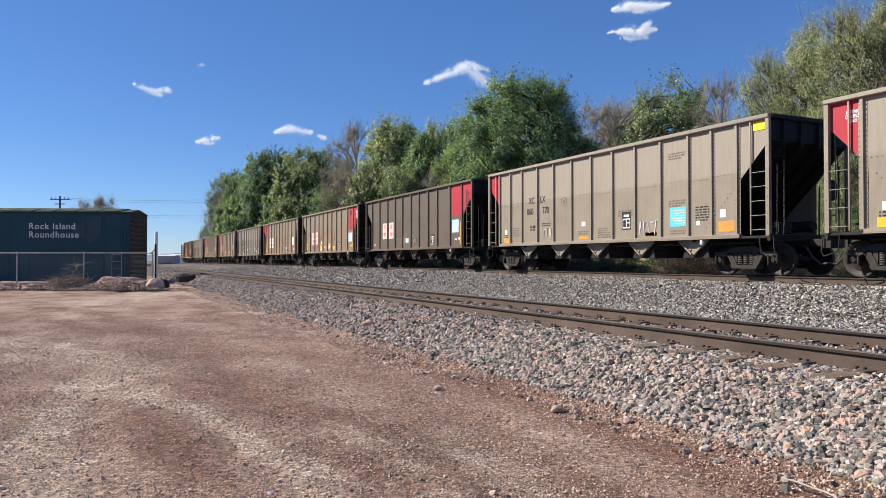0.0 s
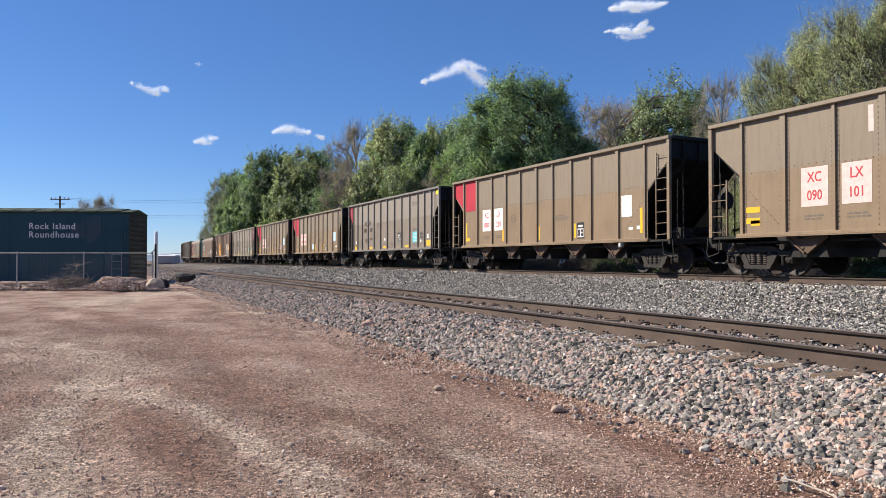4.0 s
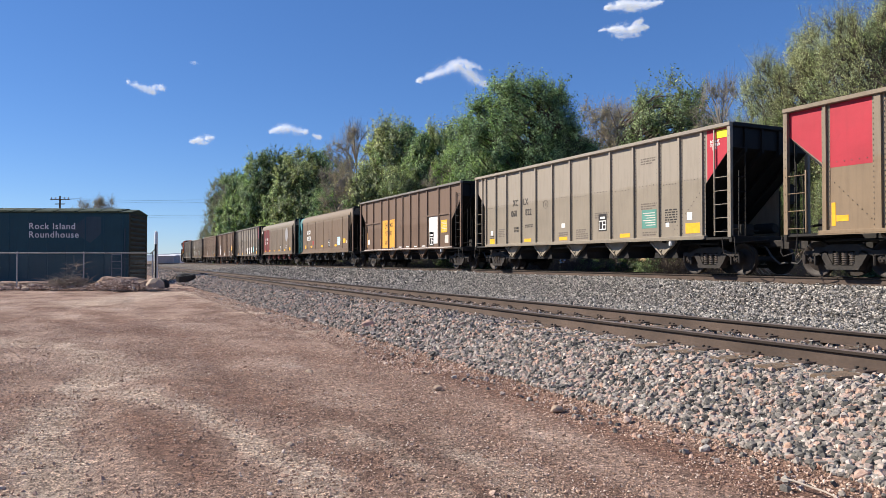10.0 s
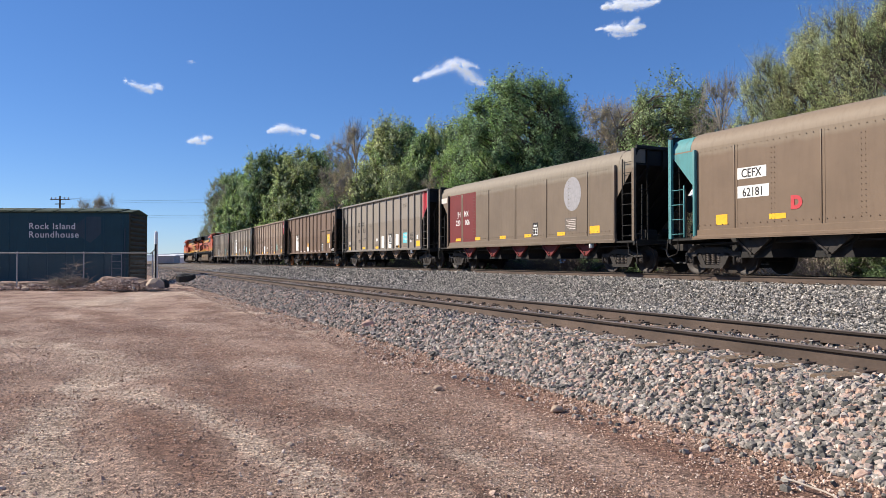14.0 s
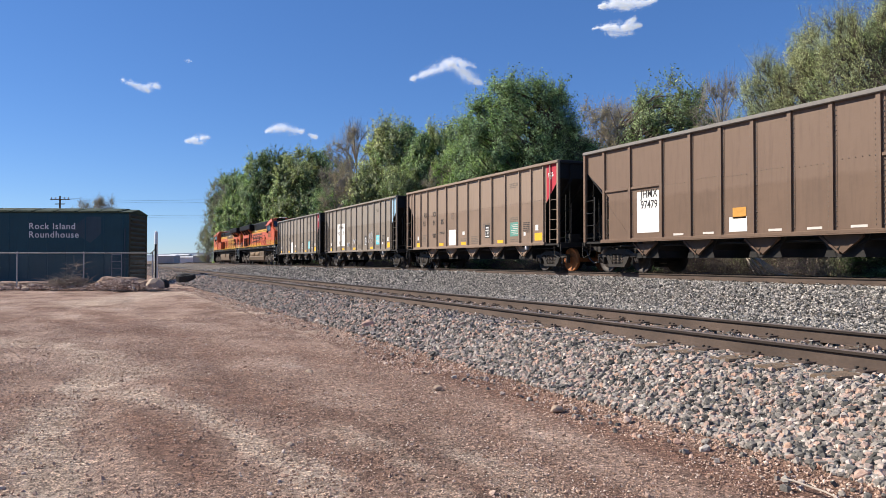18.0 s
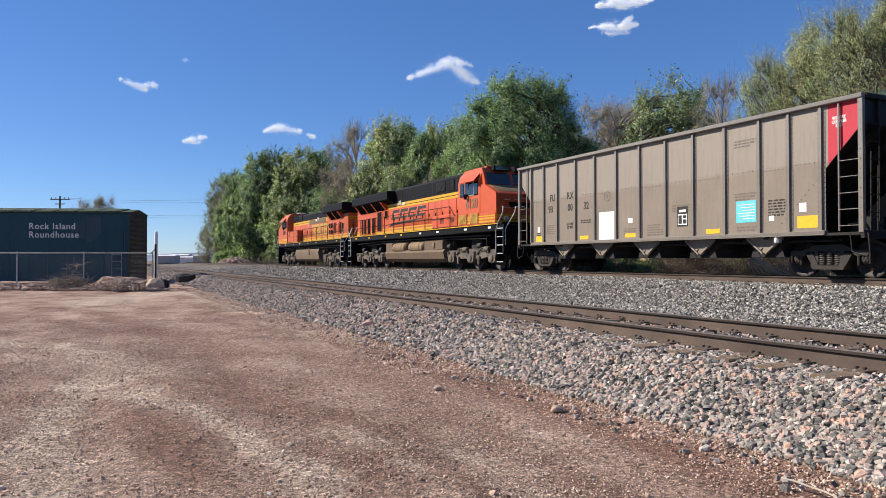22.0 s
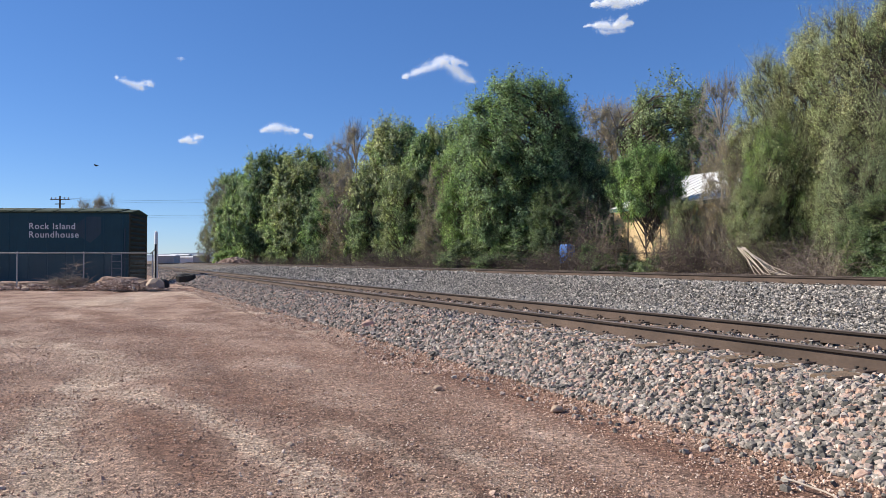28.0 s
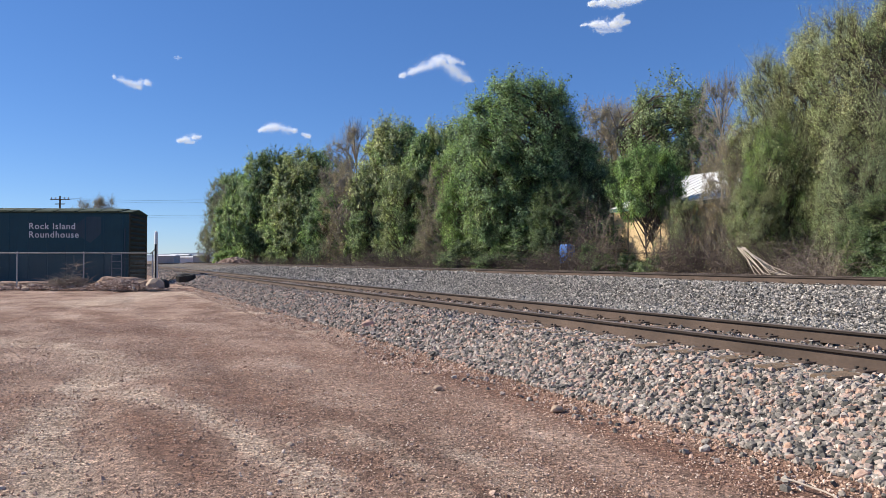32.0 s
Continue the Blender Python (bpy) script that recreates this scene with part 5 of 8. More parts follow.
decal(c, "white_patch", "white", 6.7, 1.4, 0.6, 0.4)
decal(c, "ochre_patch", "amber", 6.75, 1.7, 0.45, 0.3)
for left in (4.5, 5.66, 7.87, 8.98, 10.1):
    decal(c, "white_dash", "offwhite", left, 1.2, 0.4, 0.06)
letters(c, "A-END", "white", 14.0, 1.18, 0.2, 1.0, 0.004, 1.6)

c = couple(hopper_car("grey", "p_clay", "clay brown coal hopper car with a red corner panel", None, None, None, ("orange_iron", "wheel_iron", "wheel_iron", "wheel_iron")), 14)
grey_marks(c, "FU RX", ("93", "0185"), True, "green_label", "ink", 1.05)
part("corner_panel", panel_paint("grey", 13.70, 14.55, 2.2, 4.2), "red", c, "faded red corner panel")
letters(c, "ROTARY\nCOUPLER\nEND", "white", 14.02, 3.72, 0.10)
decal(c, "white_panel", "white", 5.55, 1.55, 0.75, 0.75)

c = couple(hopper_car("grey", "p_dust", "beige coal hopper car with a sky blue corner and graffiti", None, None, None), 15)
part("corner_panel", panel_paint("grey", 13.70, 14.55, 2.2, 4.2), "sky_panel", c, "pale blue corner panel")
for left in (3.3, 4.3):
    decal(c, "white_panel", "white", left, 2.25, 0.75, 1.6)
grey_marks(c, "DE GX", ("452", "311"), True)
scrawl(c, 10.15, 1.9, 1.0, 0.8, 21)
scrawl(c, 5.6, 1.5, 0.7, 0.35, 22)
scrawl(c, 6.75, 1.75, 0.7, 0.4, 23)

c = couple(hopper_car("grey", "p_dust", "beige coal hopper car with a red corner, coupled to the locomotive", "p_grey_dark", None, None), 16)
grey_marks(c, "FU RX", ("93", "0032"), True, "aqua", "ink", 1.05)
part("corner_panel", panel_paint("grey", 13.70, 14.55, 2.2, 4.2), "red", c, "faded red corner panel")
letters(c, "ROTARY\nCOUPLER\nEND", "white", 14.02, 3.72, 0.10)
decal(c, "white_panel", "white", 5.55, 1.6, 0.8, 0.95)
# ---------------------------------------------------------------- locomotives
M["loco_orange"] = car_paint("loco_orange", (0.64, 0.112, 0.034), (0.30, 0.095, 0.045), 0.34, None, 2, 0.12, 0.42)
M["loco_orange_faded"] = car_paint("loco_orange_faded", (0.60, 0.125, 0.042), (0.29, 0.10, 0.055), 0.42, None, 2, 0.2, 0.5)
M["loco_black"] = car_paint("loco_black", (0.007, 0.007, 0.008), (0.010, 0.009, 0.008), 0.4, None, 2, 0.08, 0.6)
M["loco_black"].node_tree.nodes["Principled BSDF"].inputs["Specular IOR Level"].default_value = 0.12
M["loco_yellow"] = car_paint("loco_yellow", (0.72, 0.40, 0.02), (0.3, 0.2, 0.06), 0.25, None, 2, 0.1, 0.45)
M["loco_gold"] = car_paint("loco_gold", (0.60, 0.40, 0.07), (0.4, 0.25, 0.1), 0.5, None, 2, 0.1, 0.6)
M["tank_dust"] = car_paint("tank_dust", (0.175, 0.122, 0.078), (0.055, 0.04, 0.03), 0.6, None, 2, 0.1, 0.8)
M["tank_dark"] = car_paint("tank_dark", (0.27, 0.18, 0.105), (0.08, 0.055, 0.04), 0.55, None, 2, 0.1, 0.8)
M["loco_truck"] = surf("loco_truck", (0.11, 0.088, 0.072), 0.8, 0.0, 0.45, 3, 20, 0.6)
M["grille"] = surf("grille", (0.014, 0.013, 0.013), 0.6, 0.3, 0.3, 5, 40, 0.2)
M["rail_silver"] = surf("rail_silver", (0.55, 0.53, 0.5), 0.4, 0.4, 0.2, 6, 40, 0.1)
M["lamp_lens"] = surf("lamp_lens", (0.6, 0.58, 0.52), 0.15, 0.2, 0.1, 6, 40, 0.0)


def cab_glass():
    m, nt, b = shader("cab_glass")
    link(nt, ramp(nt, noise_node(nt, 3, 3), [(0.3, (0.012, 0.016, 0.02)), (0.7, (0.022, 0.028, 0.034))]), b.inputs["Base Color"])
    b.inputs["Roughness"].default_value = 0.06
    b.inputs["Specular IOR Level"].default_value = 0.8
    return m


M["cab_glass"] = cab_glass()


class Flip(Mb):
    """A mesh builder that turns a shape end for end along x when its sign is negative."""
    sign = 1

    def add(self, verts, faces):
        return Mb.add(self, [(v[0] * self.sign, v[1], v[2]) for v in verts], faces)


def loco_truck_frame(s):
    mb = Mb()
    y0, y1 = s * 1.02, s * 1.18
    mb.prism([(-2.55, 0.92), (-1.5, 0.92), (-1.2, 0.80), (-0.75, 0.80), (-0.45, 0.98), (0.45, 0.98), (0.75, 0.80), (1.2, 0.80), (1.5, 0.92), (2.55, 0.92),
              (2.6, 0.68), (1.55, 0.60), (1.1, 0.52), (-1.1, 0.52), (-1.55, 0.60), (-2.6, 0.68)], "y", y0, y1)
    for x in (-2.05, 0.0, 2.05):
        mb.prism([(x - 0.36, 0.75), (x + 0.36, 0.75), (x + 0.30, 0.42), (x + 0.18, 0.34), (x - 0.18, 0.34), (x - 0.30, 0.42)], "y", y0 + s * 0.03, y1 + s * 0.07)
        mb.lathe([(0.15, s * 1.18), (0.15, s * 1.29), (0.11, s * 1.31), (0.02, s * 1.315)], "y", (x, 0, 0.535), 14)
        for d in (-0.34, 0.34):
            mb.lathe([(0.07, 0.62), (0.09, 0.66), (0.07, 0.70), (0.09, 0.74), (0.07, 0.78), (0.09, 0.82), (0.07, 0.86)], "z", (x + d, s * 1.2, 0), 8)
    for x in (-1.05, 1.05):
        mb.tube([(x - 0.5, s * 1.22, 1.05), (x, s * 1.24, 0.98), (x + 0.45, s * 1.22, 0.72)], 0.035, 6)
        mb.lathe([(0.10, -0.22), (0.12, -0.18), (0.12, 0.18), (0.10, 0.22)], "x", (x - 0.5, s * 1.2, 0.95), 10)
        mb.box(x + 0.15, x + 0.32, s * 1.17, s * 1.27, 0.25, 0.62, 0.03)
    return mb


def loco_wheel():
    mb = Mb()
    for s in (1, -1):
        y = s * 0.72
        mb.lathe([(0.10, y + s * 0.09), (0.16, y + s * 0.05), (0.36, y + s * 0.01), (0.45, y + s * 0.06), (0.53, y + s * 0.068), (0.535, y - s * 0.03), (0.56, y - s * 0.06), (0.1, y - s * 0.065)], "y", (0, 0, 0), 30)
    mb.tube([(0, -0.7, 0), (0, 0.7, 0)], 0.1, 10)
    return mb


def bars(x0, x1, y, z0, z1, n, upright=True, d=0.03):
    mb = Flip()
    for i in range(n):
        if upright:
            x = x0 + (x1 - x0) * (i + 0.5) / n
            mb.box(x - (x1 - x0) / n * 0.28, x + (x1 - x0) / n * 0.28, y, y + d, z0, z1)
        else:
            z = z0 + (z1 - z0) * (i + 0.5) / n
            mb.box(x0, x1, y, y + d, z - (z1 - z0) / n * 0.28, z + (z1 - z0) / n * 0.28)
    return mb


def locomotive(sign, number, label, modern):
    Flip.sign = sign
    root = new("locomotive")
    tagged(root, label, "locomotive", "pushing locomotives")
    body = "loco_orange" if modern else "loco_orange_faded"
    # frame, deck and sill stripes
    part("frame", Flip().box(-10.5, 10.5, -1.5, 1.5, 1.70, 2.0, 0.03).box(-10.3, 10.3, -0.6, 0.6, 1.2, 1.72, 0.05).box(-10.6, -10.45, -1.5, 1.5, 0.75, 2.0, 0.03).box(10.45, 10.6, -1.5, 1.5, 0.75, 2.0, 0.03), "loco_black", root)
    part("deck", Flip().box(-10.5, 10.5, -1.54, 1.54, 2.0, 2.06, 0.012), "loco_black", root)
    part("sill_stripe", Flip().box(-10.1, 10.1, 1.54, 1.546, 2.01, 2.05), "loco_yellow", root)
    for x in (-9.5, -7.2, -4.1, -1.9, 0.8, 3.3, 6.2, 8.8):
        part("reflector_patch", Flip().box(x, x + 0.26, 1.502, 1.508, 1.84, 1.93), "white" if x < 0 else "loco_yellow", root)
    # long hood
    part("hood", Flip().box(-6.1, 4.9, -1.0, 1.0, 2.06, 3.62, 0.03), body, root)
    top = 4.72 if modern else 4.45
    part("hood_top", Flip().prism([(-1.0, 3.62), (1.0, 3.62), (1.0, top - 0.12), (0.9, top), (-0.9, top), (-1.0, top - 0.12)], "x", -6.1, 4.9), "loco_black", root, "black upper hood")
    for z0, z1 in ((3.57, 3.685), (3.72, 3.86)):
        part("stripe", Flip().box(-6.1, 4.9, 1.0, 1.008, z0, z1), "loco_yellow", root)
    part("lower_stripe", Flip().box(-6.1, 10.2, 1.002, 1.012, 2.33, 2.40), "loco_yellow", root)
    part("lower_stripe", Flip().box(-6.1, 10.2, 1.002, 1.012, 2.12, 2.26), "loco_yellow", root)
    for x in (-5.6, -4.75, -3.9, -3.05, -2.2, -1.35, -0.5, 0.35, 1.2, 2.05, 2.9):
        d = part("hood_door", Flip().box(x - 0.40, x + 0.40, 0.99, 1.022, 2.45, 3.55, 0.012), body, root)
        part("latch", Flip().box(x + 0.26, x + 0.34, 1.022, 1.05, 2.8, 2.95, 0.01), "loco_black", d)
    for x in (-4.3, -2.3, 0.3, 2.0):
        part("hood_seam", Flip().box(x - 0.02, x + 0.02, 1.0, 1.014, 3.88, top - 0.13), "grille", root)
    for x0, x1 in ((-5.7, -5.15), (-4.95, -4.4)):
        part("grille", bars(x0, x1, 1.0, 4.0, 4.52, 6), "grille", root)
    part("grille_frame", Flip().box(-3.9, -2.75, 1.0, 1.02, 4.0, 4.5, 0.01), "loco_black", root)
    part("grille", bars(-3.85, -2.8, 1.02, 4.04, 4.46, 9, False, 0.02), "grille", root)
    part("exhaust", Flip().box(-0.6, 1.1, -0.45, 0.45, top, top + 0.12, 0.05), "loco_black", root)
    part("roof_hatch", Flip().box(-4.9, -3.3, -0.6, 0.6, top, top + 0.08, 0.03), "loco_black", root)
    for x0, x1, z0, z1, tone in ((1.5, 1.9, 3.70, 3.84, "offwhite"), (2.1, 2.5, 3.72, 3.98, "primer"), (-0.9, -0.75, 3.42, 3.5, "offwhite")):
        part("faded_patch", Flip().box(x0, x1, 1.0245, 1.026, z0, z1), tone, root, "patch of bare worn paint")
    # radiator section
    part("radiator_hood", Flip().box(4.9, 10.1, -1.0, 1.0, 2.06, 3.9, 0.03), body, root)
    wing = [(-1.0, 3.95), (1.0, 3.95), (1.49, 4.08), (1.53, 4.12), (1.53, 4.57), (1.48, 4.62), (-1.48, 4.62), (-1.53, 4.57), (-1.53, 4.12), (-1.49, 4.08)]
    part("radiator_wing", Flip().prism(wing, "x", 3.1 if modern else 5.3, 9.7 if modern else 10.25), "loco_black", root, "black overhanging radiator housing")
    for x0, x1 in ((4.7, 6.1), (6.3, 7.75), (7.95, 9.2)) if modern else ((6.1, 7.3), (7.5, 8.7)):
        sc_ = part("radiator_screen", Flip().prism([(1.0, 3.58), (1.03, 3.56), (1.45, 4.06), (1.0, 3.94)], "x", x0, x1), "grille", root, "black sloping radiator screen")
        for i in range(12):
            x = x0 + (x1 - x0) * (i + 0.5) / 12
            part("screen_bar", Flip().prism([(1.03, 3.56), (1.05, 3.55), (1.465, 4.05), (1.45, 4.06)], "x", x - 0.012, x + 0.012), "loco_black", sc_)
    for x in (4.45, 6.1, 7.75, 9.2) if modern else (5.9, 7.3, 8.7):
        part("screen_post", Flip().prism([(1.0, 3.56), (1.04, 3.54), (1.455, 4.04), (1.0, 3.94)], "x", x, x + 0.2), body, root)
    doors = ((4.3, 4.75, 3.05, 3.5), (5.35, 6.1, 2.3, 3.5), (6.6, 7.05, 2.2, 3.2), (7.45, 7.95, 2.2, 3.2), (8.25, 8.6, 2.2, 3.15), (8.85, 9.15, 2.2, 3.15))
    if not modern:
        doors = ((5.45, 5.8, 2.95, 3.3), (5.95, 6.4, 2.95, 3.3), (5.45, 5.8, 2.48, 2.8), (5.95, 6.4, 2.48, 2.8), (6.85, 7.15, 2.5, 3.3), (8.3, 8.55, 2.5, 3.3), (8.75, 9.1, 2.5, 3.2))
    for x0, x1, z0, z1 in doors:
        f = part("vent_door", Flip().box(x0 - 0.06, x1 + 0.06, 1.0, 1.03, z0 - 0.06, z1 + 0.06, 0.01), body, root)
        g = part("grille", Flip().box(x0, x1, 1.03, 1.034, z0, z1), "grille", f)
        for i in range(6):
            x = x0 + (x1 - x0) * (i + 0.5) / 6
            part("slat", Flip().box(x - 0.016, x + 0.016, 1.034, 1.05, z0, z1), "loco_black", f)
    for z0, z1, tone in ((3.55, 3.66, "loco_yellow"), (3.40, 3.48, "loco_yellow"), (2.30, 2.40, "loco_yellow"), (2.10, 2.24, "loco_yellow")):
        part("end_stripe", Flip().box(10.1, 10.108, -1.0, 1.0, z0, z1), tone, root)
    part("end_door", Flip().box(10.1, 10.13, -0.35, 0.35, 2.1, 3.35, 0.02), body, root)
    if not modern:
        fan = part("fan_panel", Flip().box(7.4, 8.05, 1.0, 1.035, 2.5, 3.4, 0.01), body, root)
        part("fan", Flip().lathe([(0.28, 1.03), (0.28, 1.06), (0.06, 1.08), (0.02, 1.08)], "y", (7.72, 0, 3.05), 14), "loco_orange", fan, "round fan cover")
        part("equipment_box", Flip().box(-6.1, -2.7, 1.0, 1.5, 2.06, 3.1, 0.05), body, root, "orange side cabinet")
    else:
        part("equipment_box", Flip().box(-6.1, -3.2, 1.0, 1.46, 2.06, 2.72, 0.05), body, root, "orange side cabinet")
        for x in (-5.8, -4.6):
            part("grille", bars(x, x + 0.42, 1.46, 2.3, 2.55, 5, False, 0.012), "grille", root)
    # cab and nose
    cab = [(-1.52, 2.06), (1.52, 2.06), (1.52, 4.12), (1.42, 4.42), (1.12, 4.74), (-1.12, 4.74), (-1.42, 4.42), (-1.52, 4.12)]
    cabo = part("cab", Flip().prism(cab, "x", -8.5, -6.35), body, root)
    part("cab_roof", Flip().box(-8.4, -6.45, -0.95, 0.95, 4.74, 4.79, 0.03), body, cabo)
    part("roof_box", Flip().box(-7.4, -6.9, -0.35, 0.35, 4.79, 4.92, 0.04), "white", cabo, "pale air conditioner on the cab roof")
    part("windshield_frame", Flip().prism([(-8.5, 3.7), (-8.86, 3.8), (-8.66, 4.44), (-8.5, 4.66)], "y", -1.42, 1.42), body, cabo)
    for y0, y1 in ((0.12, 0.98), (-0.98, -0.12)):
        nb = part("number_box", Flip().box(-8.86, -8.5, y0, y1, 4.5, 4.74, 0.03), "loco_black", cabo)
        part("number_glass", Flip().box(-8.868, -8.862, y0 + 0.08, y1 - 0.08, 4.54, 4.70), "cab_glass", nb)
    for y0, y1 in ((0.08, 1.28), (-1.28, -0.08)):
        part("windshield", Flip().prism([(-8.84, 3.88), (-8.86, 3.89), (-8.69, 4.42), (-8.67, 4.42)], "y", y0, y1), "cab_glass", cabo, "dark windshield glass")
    for x0, x1 in ((-6.92, -6.58), (-7.42, -7.06), (-7.9, -7.48), (-8.32, -7.98)):
        fr = part("window_frame", Flip().box(x0 - 0.035, x1 + 0.035, 1.52, 1.535, 3.42, 4.06, 0.008), "loco_black" if x0 != -7.9 else "rail_silver", cabo)
        part("pane", Flip().box(x0, x1, 1.535, 1.543, 3.47, 4.02), "cab_glass", fr)
    part("sun_visor", Flip().prism([(1.46, 4.36), (1.78, 4.02), (1.80, 4.04), (1.47, 4.40)], "x", -8.4, -7.02), body, cabo)
    part("mirror", Flip().box(-7.35, -7.27, 1.56, 1.72, 3.28, 3.52, 0.02), "loco_black", cabo)
    nose = part("nose", Flip().prism([(-8.5, 2.06), (-9.92, 2.06), (-9.97, 2.4), (-9.95, 3.36), (-9.88, 3.44), (-8.84, 3.86), (-8.5, 3.86)], "y", -1.50, 1.50), body, root, "angular orange nose")
    part("nose_top", Flip().prism([(-9.8, 3.476), (-8.9, 3.84), (-8.9, 3.855), (-9.79, 3.49)], "y", -1.25, 1.25), "tank_dark", nose)
    for y, z in ((0.95, 3.1), (0.45, 3.1), (0.95, 2.75), (0.45, 2.75), (0.2, 3.18)):
        part("grab_iron", Flip().tube([(-9.96, y - 0.14, z), (-10.02, y - 0.12, z), (-10.02, y + 0.12, z), (-9.96, y + 0.14, z)], 0.014, 5), "rail_silver", nose)
    for y in (1.05, -1.05):
        part("headlight", Flip().lathe([(0.10, -10.12), (0.11, -10.0), (0.08, -9.9)], "x", (0, y, 2.28), 12), "lamp_lens", nose, "round ditch light")
    part("nose_emblem", Flip().prism([(-0.85, 3.0), (0.90, 3.0), (0.80, 2.78), (-0.95, 2.78)], "x", -9.99, -9.965), "loco_black", nose)
    for z0, z1 in ((2.12, 2.2), (2.26, 2.34), (2.38, 2.44)):
        part("nose_stripe", Flip().box(-9.9, -6.36, 1.522, 1.53, z0, z1), "loco_yellow", nose)
        part("front_stripe", Flip().box(-9.985, -9.972, -1.48, 1.48, z0, z1), "loco_yellow", nose)
    part("side_sill_skirt", Flip().box(-9.9, -8.5, 1.45, 1.521, 2.06, 2.56, 0.02), body, nose)
    part("front_platform", Flip().box(-10.5, -9.9, -1.5, 1.5, 2.0, 2.08, 0.02), "loco_black", nose)
    if modern:
        for x in (-8.36, -7.26):
            part("grille_frame", Flip().box(x - 0.04, x + 0.78, 1.532, 1.54, 2.1, 2.62, 0.004), body, cabo)
            part("grille", bars(x, x + 0.74, 1.54, 2.14, 2.58, 10, False, 0.02), "loco_gold", cabo)
    # lettering and emblem shapes
    num = text_mesh(number, 0.62 if modern else 0.5, 0.95, 0.01)
    part("lettering", num, "ink" if not modern else "tank_dark", root, "painted road number", pose(sign * (-7.72 if modern else -7.5), 1.535, 2.86) @ SIDE_TURN)
    if modern:
        for k in range(4):
            x = 3.7 - k * 1.28
            sl = 0.22
            part("emblem_bar", Flip().prism([(x, 2.92), (x - 1.06, 2.92), (x - 1.06 - sl, 3.05), (x - sl * 0.4, 3.05)], "y", 1.024, 1.03), "ink", root, "slanted black emblem bar")
            part("emblem_bar", Flip().prism([(x - sl * 0.9, 3.30), (x - 1.06 - sl, 3.30), (x - 1.06 - 1.5 * sl, 3.46), (x - sl * 1.4, 3.46)], "y", 1.024, 1.03), "ink", root, "slanted black emblem bar")
            part("emblem_bar", Flip().prism([(x, 2.92), (x - 0.26, 2.92), (x - 0.26 - 1.5 * sl, 3.46), (x - 1.4 * sl, 3.46)], "y", 1.0245, 1.031), "ink", root, "slanted black emblem bar")
        part("emblem_underline", Flip().prism([(4.1, 2.52), (-0.9, 2.74), (-1.3, 2.80), (3.6, 2.70)], "y", 1.024, 1.03), "ink", root)
    else:
        for k in range(4):
            x = 5.0 - k * 1.25
            part("emblem_bar", Flip().box(x - 0.26, x, 1.024, 1.032, 2.5, 3.4), "loco_gold", root, "worn yellow emblem bar")
            part("emblem_bar", Flip().box(x - 0.78, x - 0.265, 1.024, 1.032, 3.24, 3.4), "loco_gold", root, "worn yellow emblem bar")
            part("emblem_bar", Flip().box(x - 0.70, x - 0.265, 1.024, 1.032, 2.88, 3.0), "loco_gold", root, "worn yellow emblem bar")
            if k != 3:
                part("emblem_bar", Flip().box(x - 0.78, x - 0.265, 1.024, 1.032, 2.5, 2.65), "loco_gold", root, "worn yellow emblem bar")
                part("emblem_bar", Flip().box(x - 1.0, x - 0.785, 1.024, 1.032, 2.5, 3.4), "loco_gold", root, "worn yellow emblem bar")
        part("faded_patch", Flip().box(-0.4, 4.5, 1.0225, 1.0235, 3.46, 3.84), "tank_dust", root, "faded worn paint")
    # tank, trucks, steps, rails
    if modern:
        low = [(-1.35, 1.0), (1.35, 1.0), (1.45, 0.86), (1.36, 0.52), (1.1, 0.34), (-1.1, 0.34), (-1.36, 0.52), (-1.45, 0.86)]
        tank = part("fuel_tank", Flip().prism(low, "x", -4.5, 3.66), "tank_dust", root, "dust covered fuel tank")
        for x0, x1 in ((-4.3, -2.05), (2.6, 3.66)):
            part("tank_block", Flip().box(x0, x1, -1.38, 1.38, 0.98, 1.46, 0.05), "tank_dust", tank)
        part("tank_back", Flip().box(-2.05, 2.6, -0.9, 0.9, 0.95, 1.5), "under", tank)
        part("filler_cap", Flip().box(-3.4, -3.15, 1.38, 1.44, 1.1, 1.36, 0.02), "tank_dark", tank)
        for x, hl in ((1.52, 0.98), (-0.95, 1.05)):
            res = part("air_reservoir", Flip().lathe([(0.05, -hl), (0.2, -hl + 0.05), (0.285, -hl + 0.16), (0.29, hl - 0.16), (0.2, hl - 0.05), (0.05, hl)], "x", (x, 1.2, 1.16), 20), "tank_dark", root, "brown air reservoir")
            for u in (-0.5, 0.5):
                part("strap", Flip().lathe([(0.297, -0.03), (0.297, 0.03)], "x", (x + u * hl, 1.2, 1.16), 20), "tank_dust", res)
    else:
        side = [(-1.35, 1.38), (1.35, 1.38), (1.45, 1.1), (1.35, 0.55), (1.1, 0.36), (-1.1, 0.36), (-1.35, 0.55), (-1.45, 1.1)]
        tank = part("fuel_tank", Flip().prism(side, "x", -3.6, 3.8), "tank_dust", root, "dust covered fuel tank")
        part("filler_pipe", Flip().tube([(1.2, 1.48, 0.9), (1.2, 1.5, 1.5)], 0.04, 8), "tank_dark", tank)
    part("pipe_run", Flip().tube([(-9.0, 1.25, 1.55), (-5.0, 1.3, 1.6), (5.0, 1.3, 1.6), (9.2, 1.25, 1.52)], 0.035, 6), "truck_iron", root)
    part("pipe_run", Flip().tube([(-8.5, 1.15, 1.42), (-4.4, 1.2, 1.5), (4.4, 1.2, 1.48), (8.8, 1.1, 1.4)], 0.03, 6), "under", root)
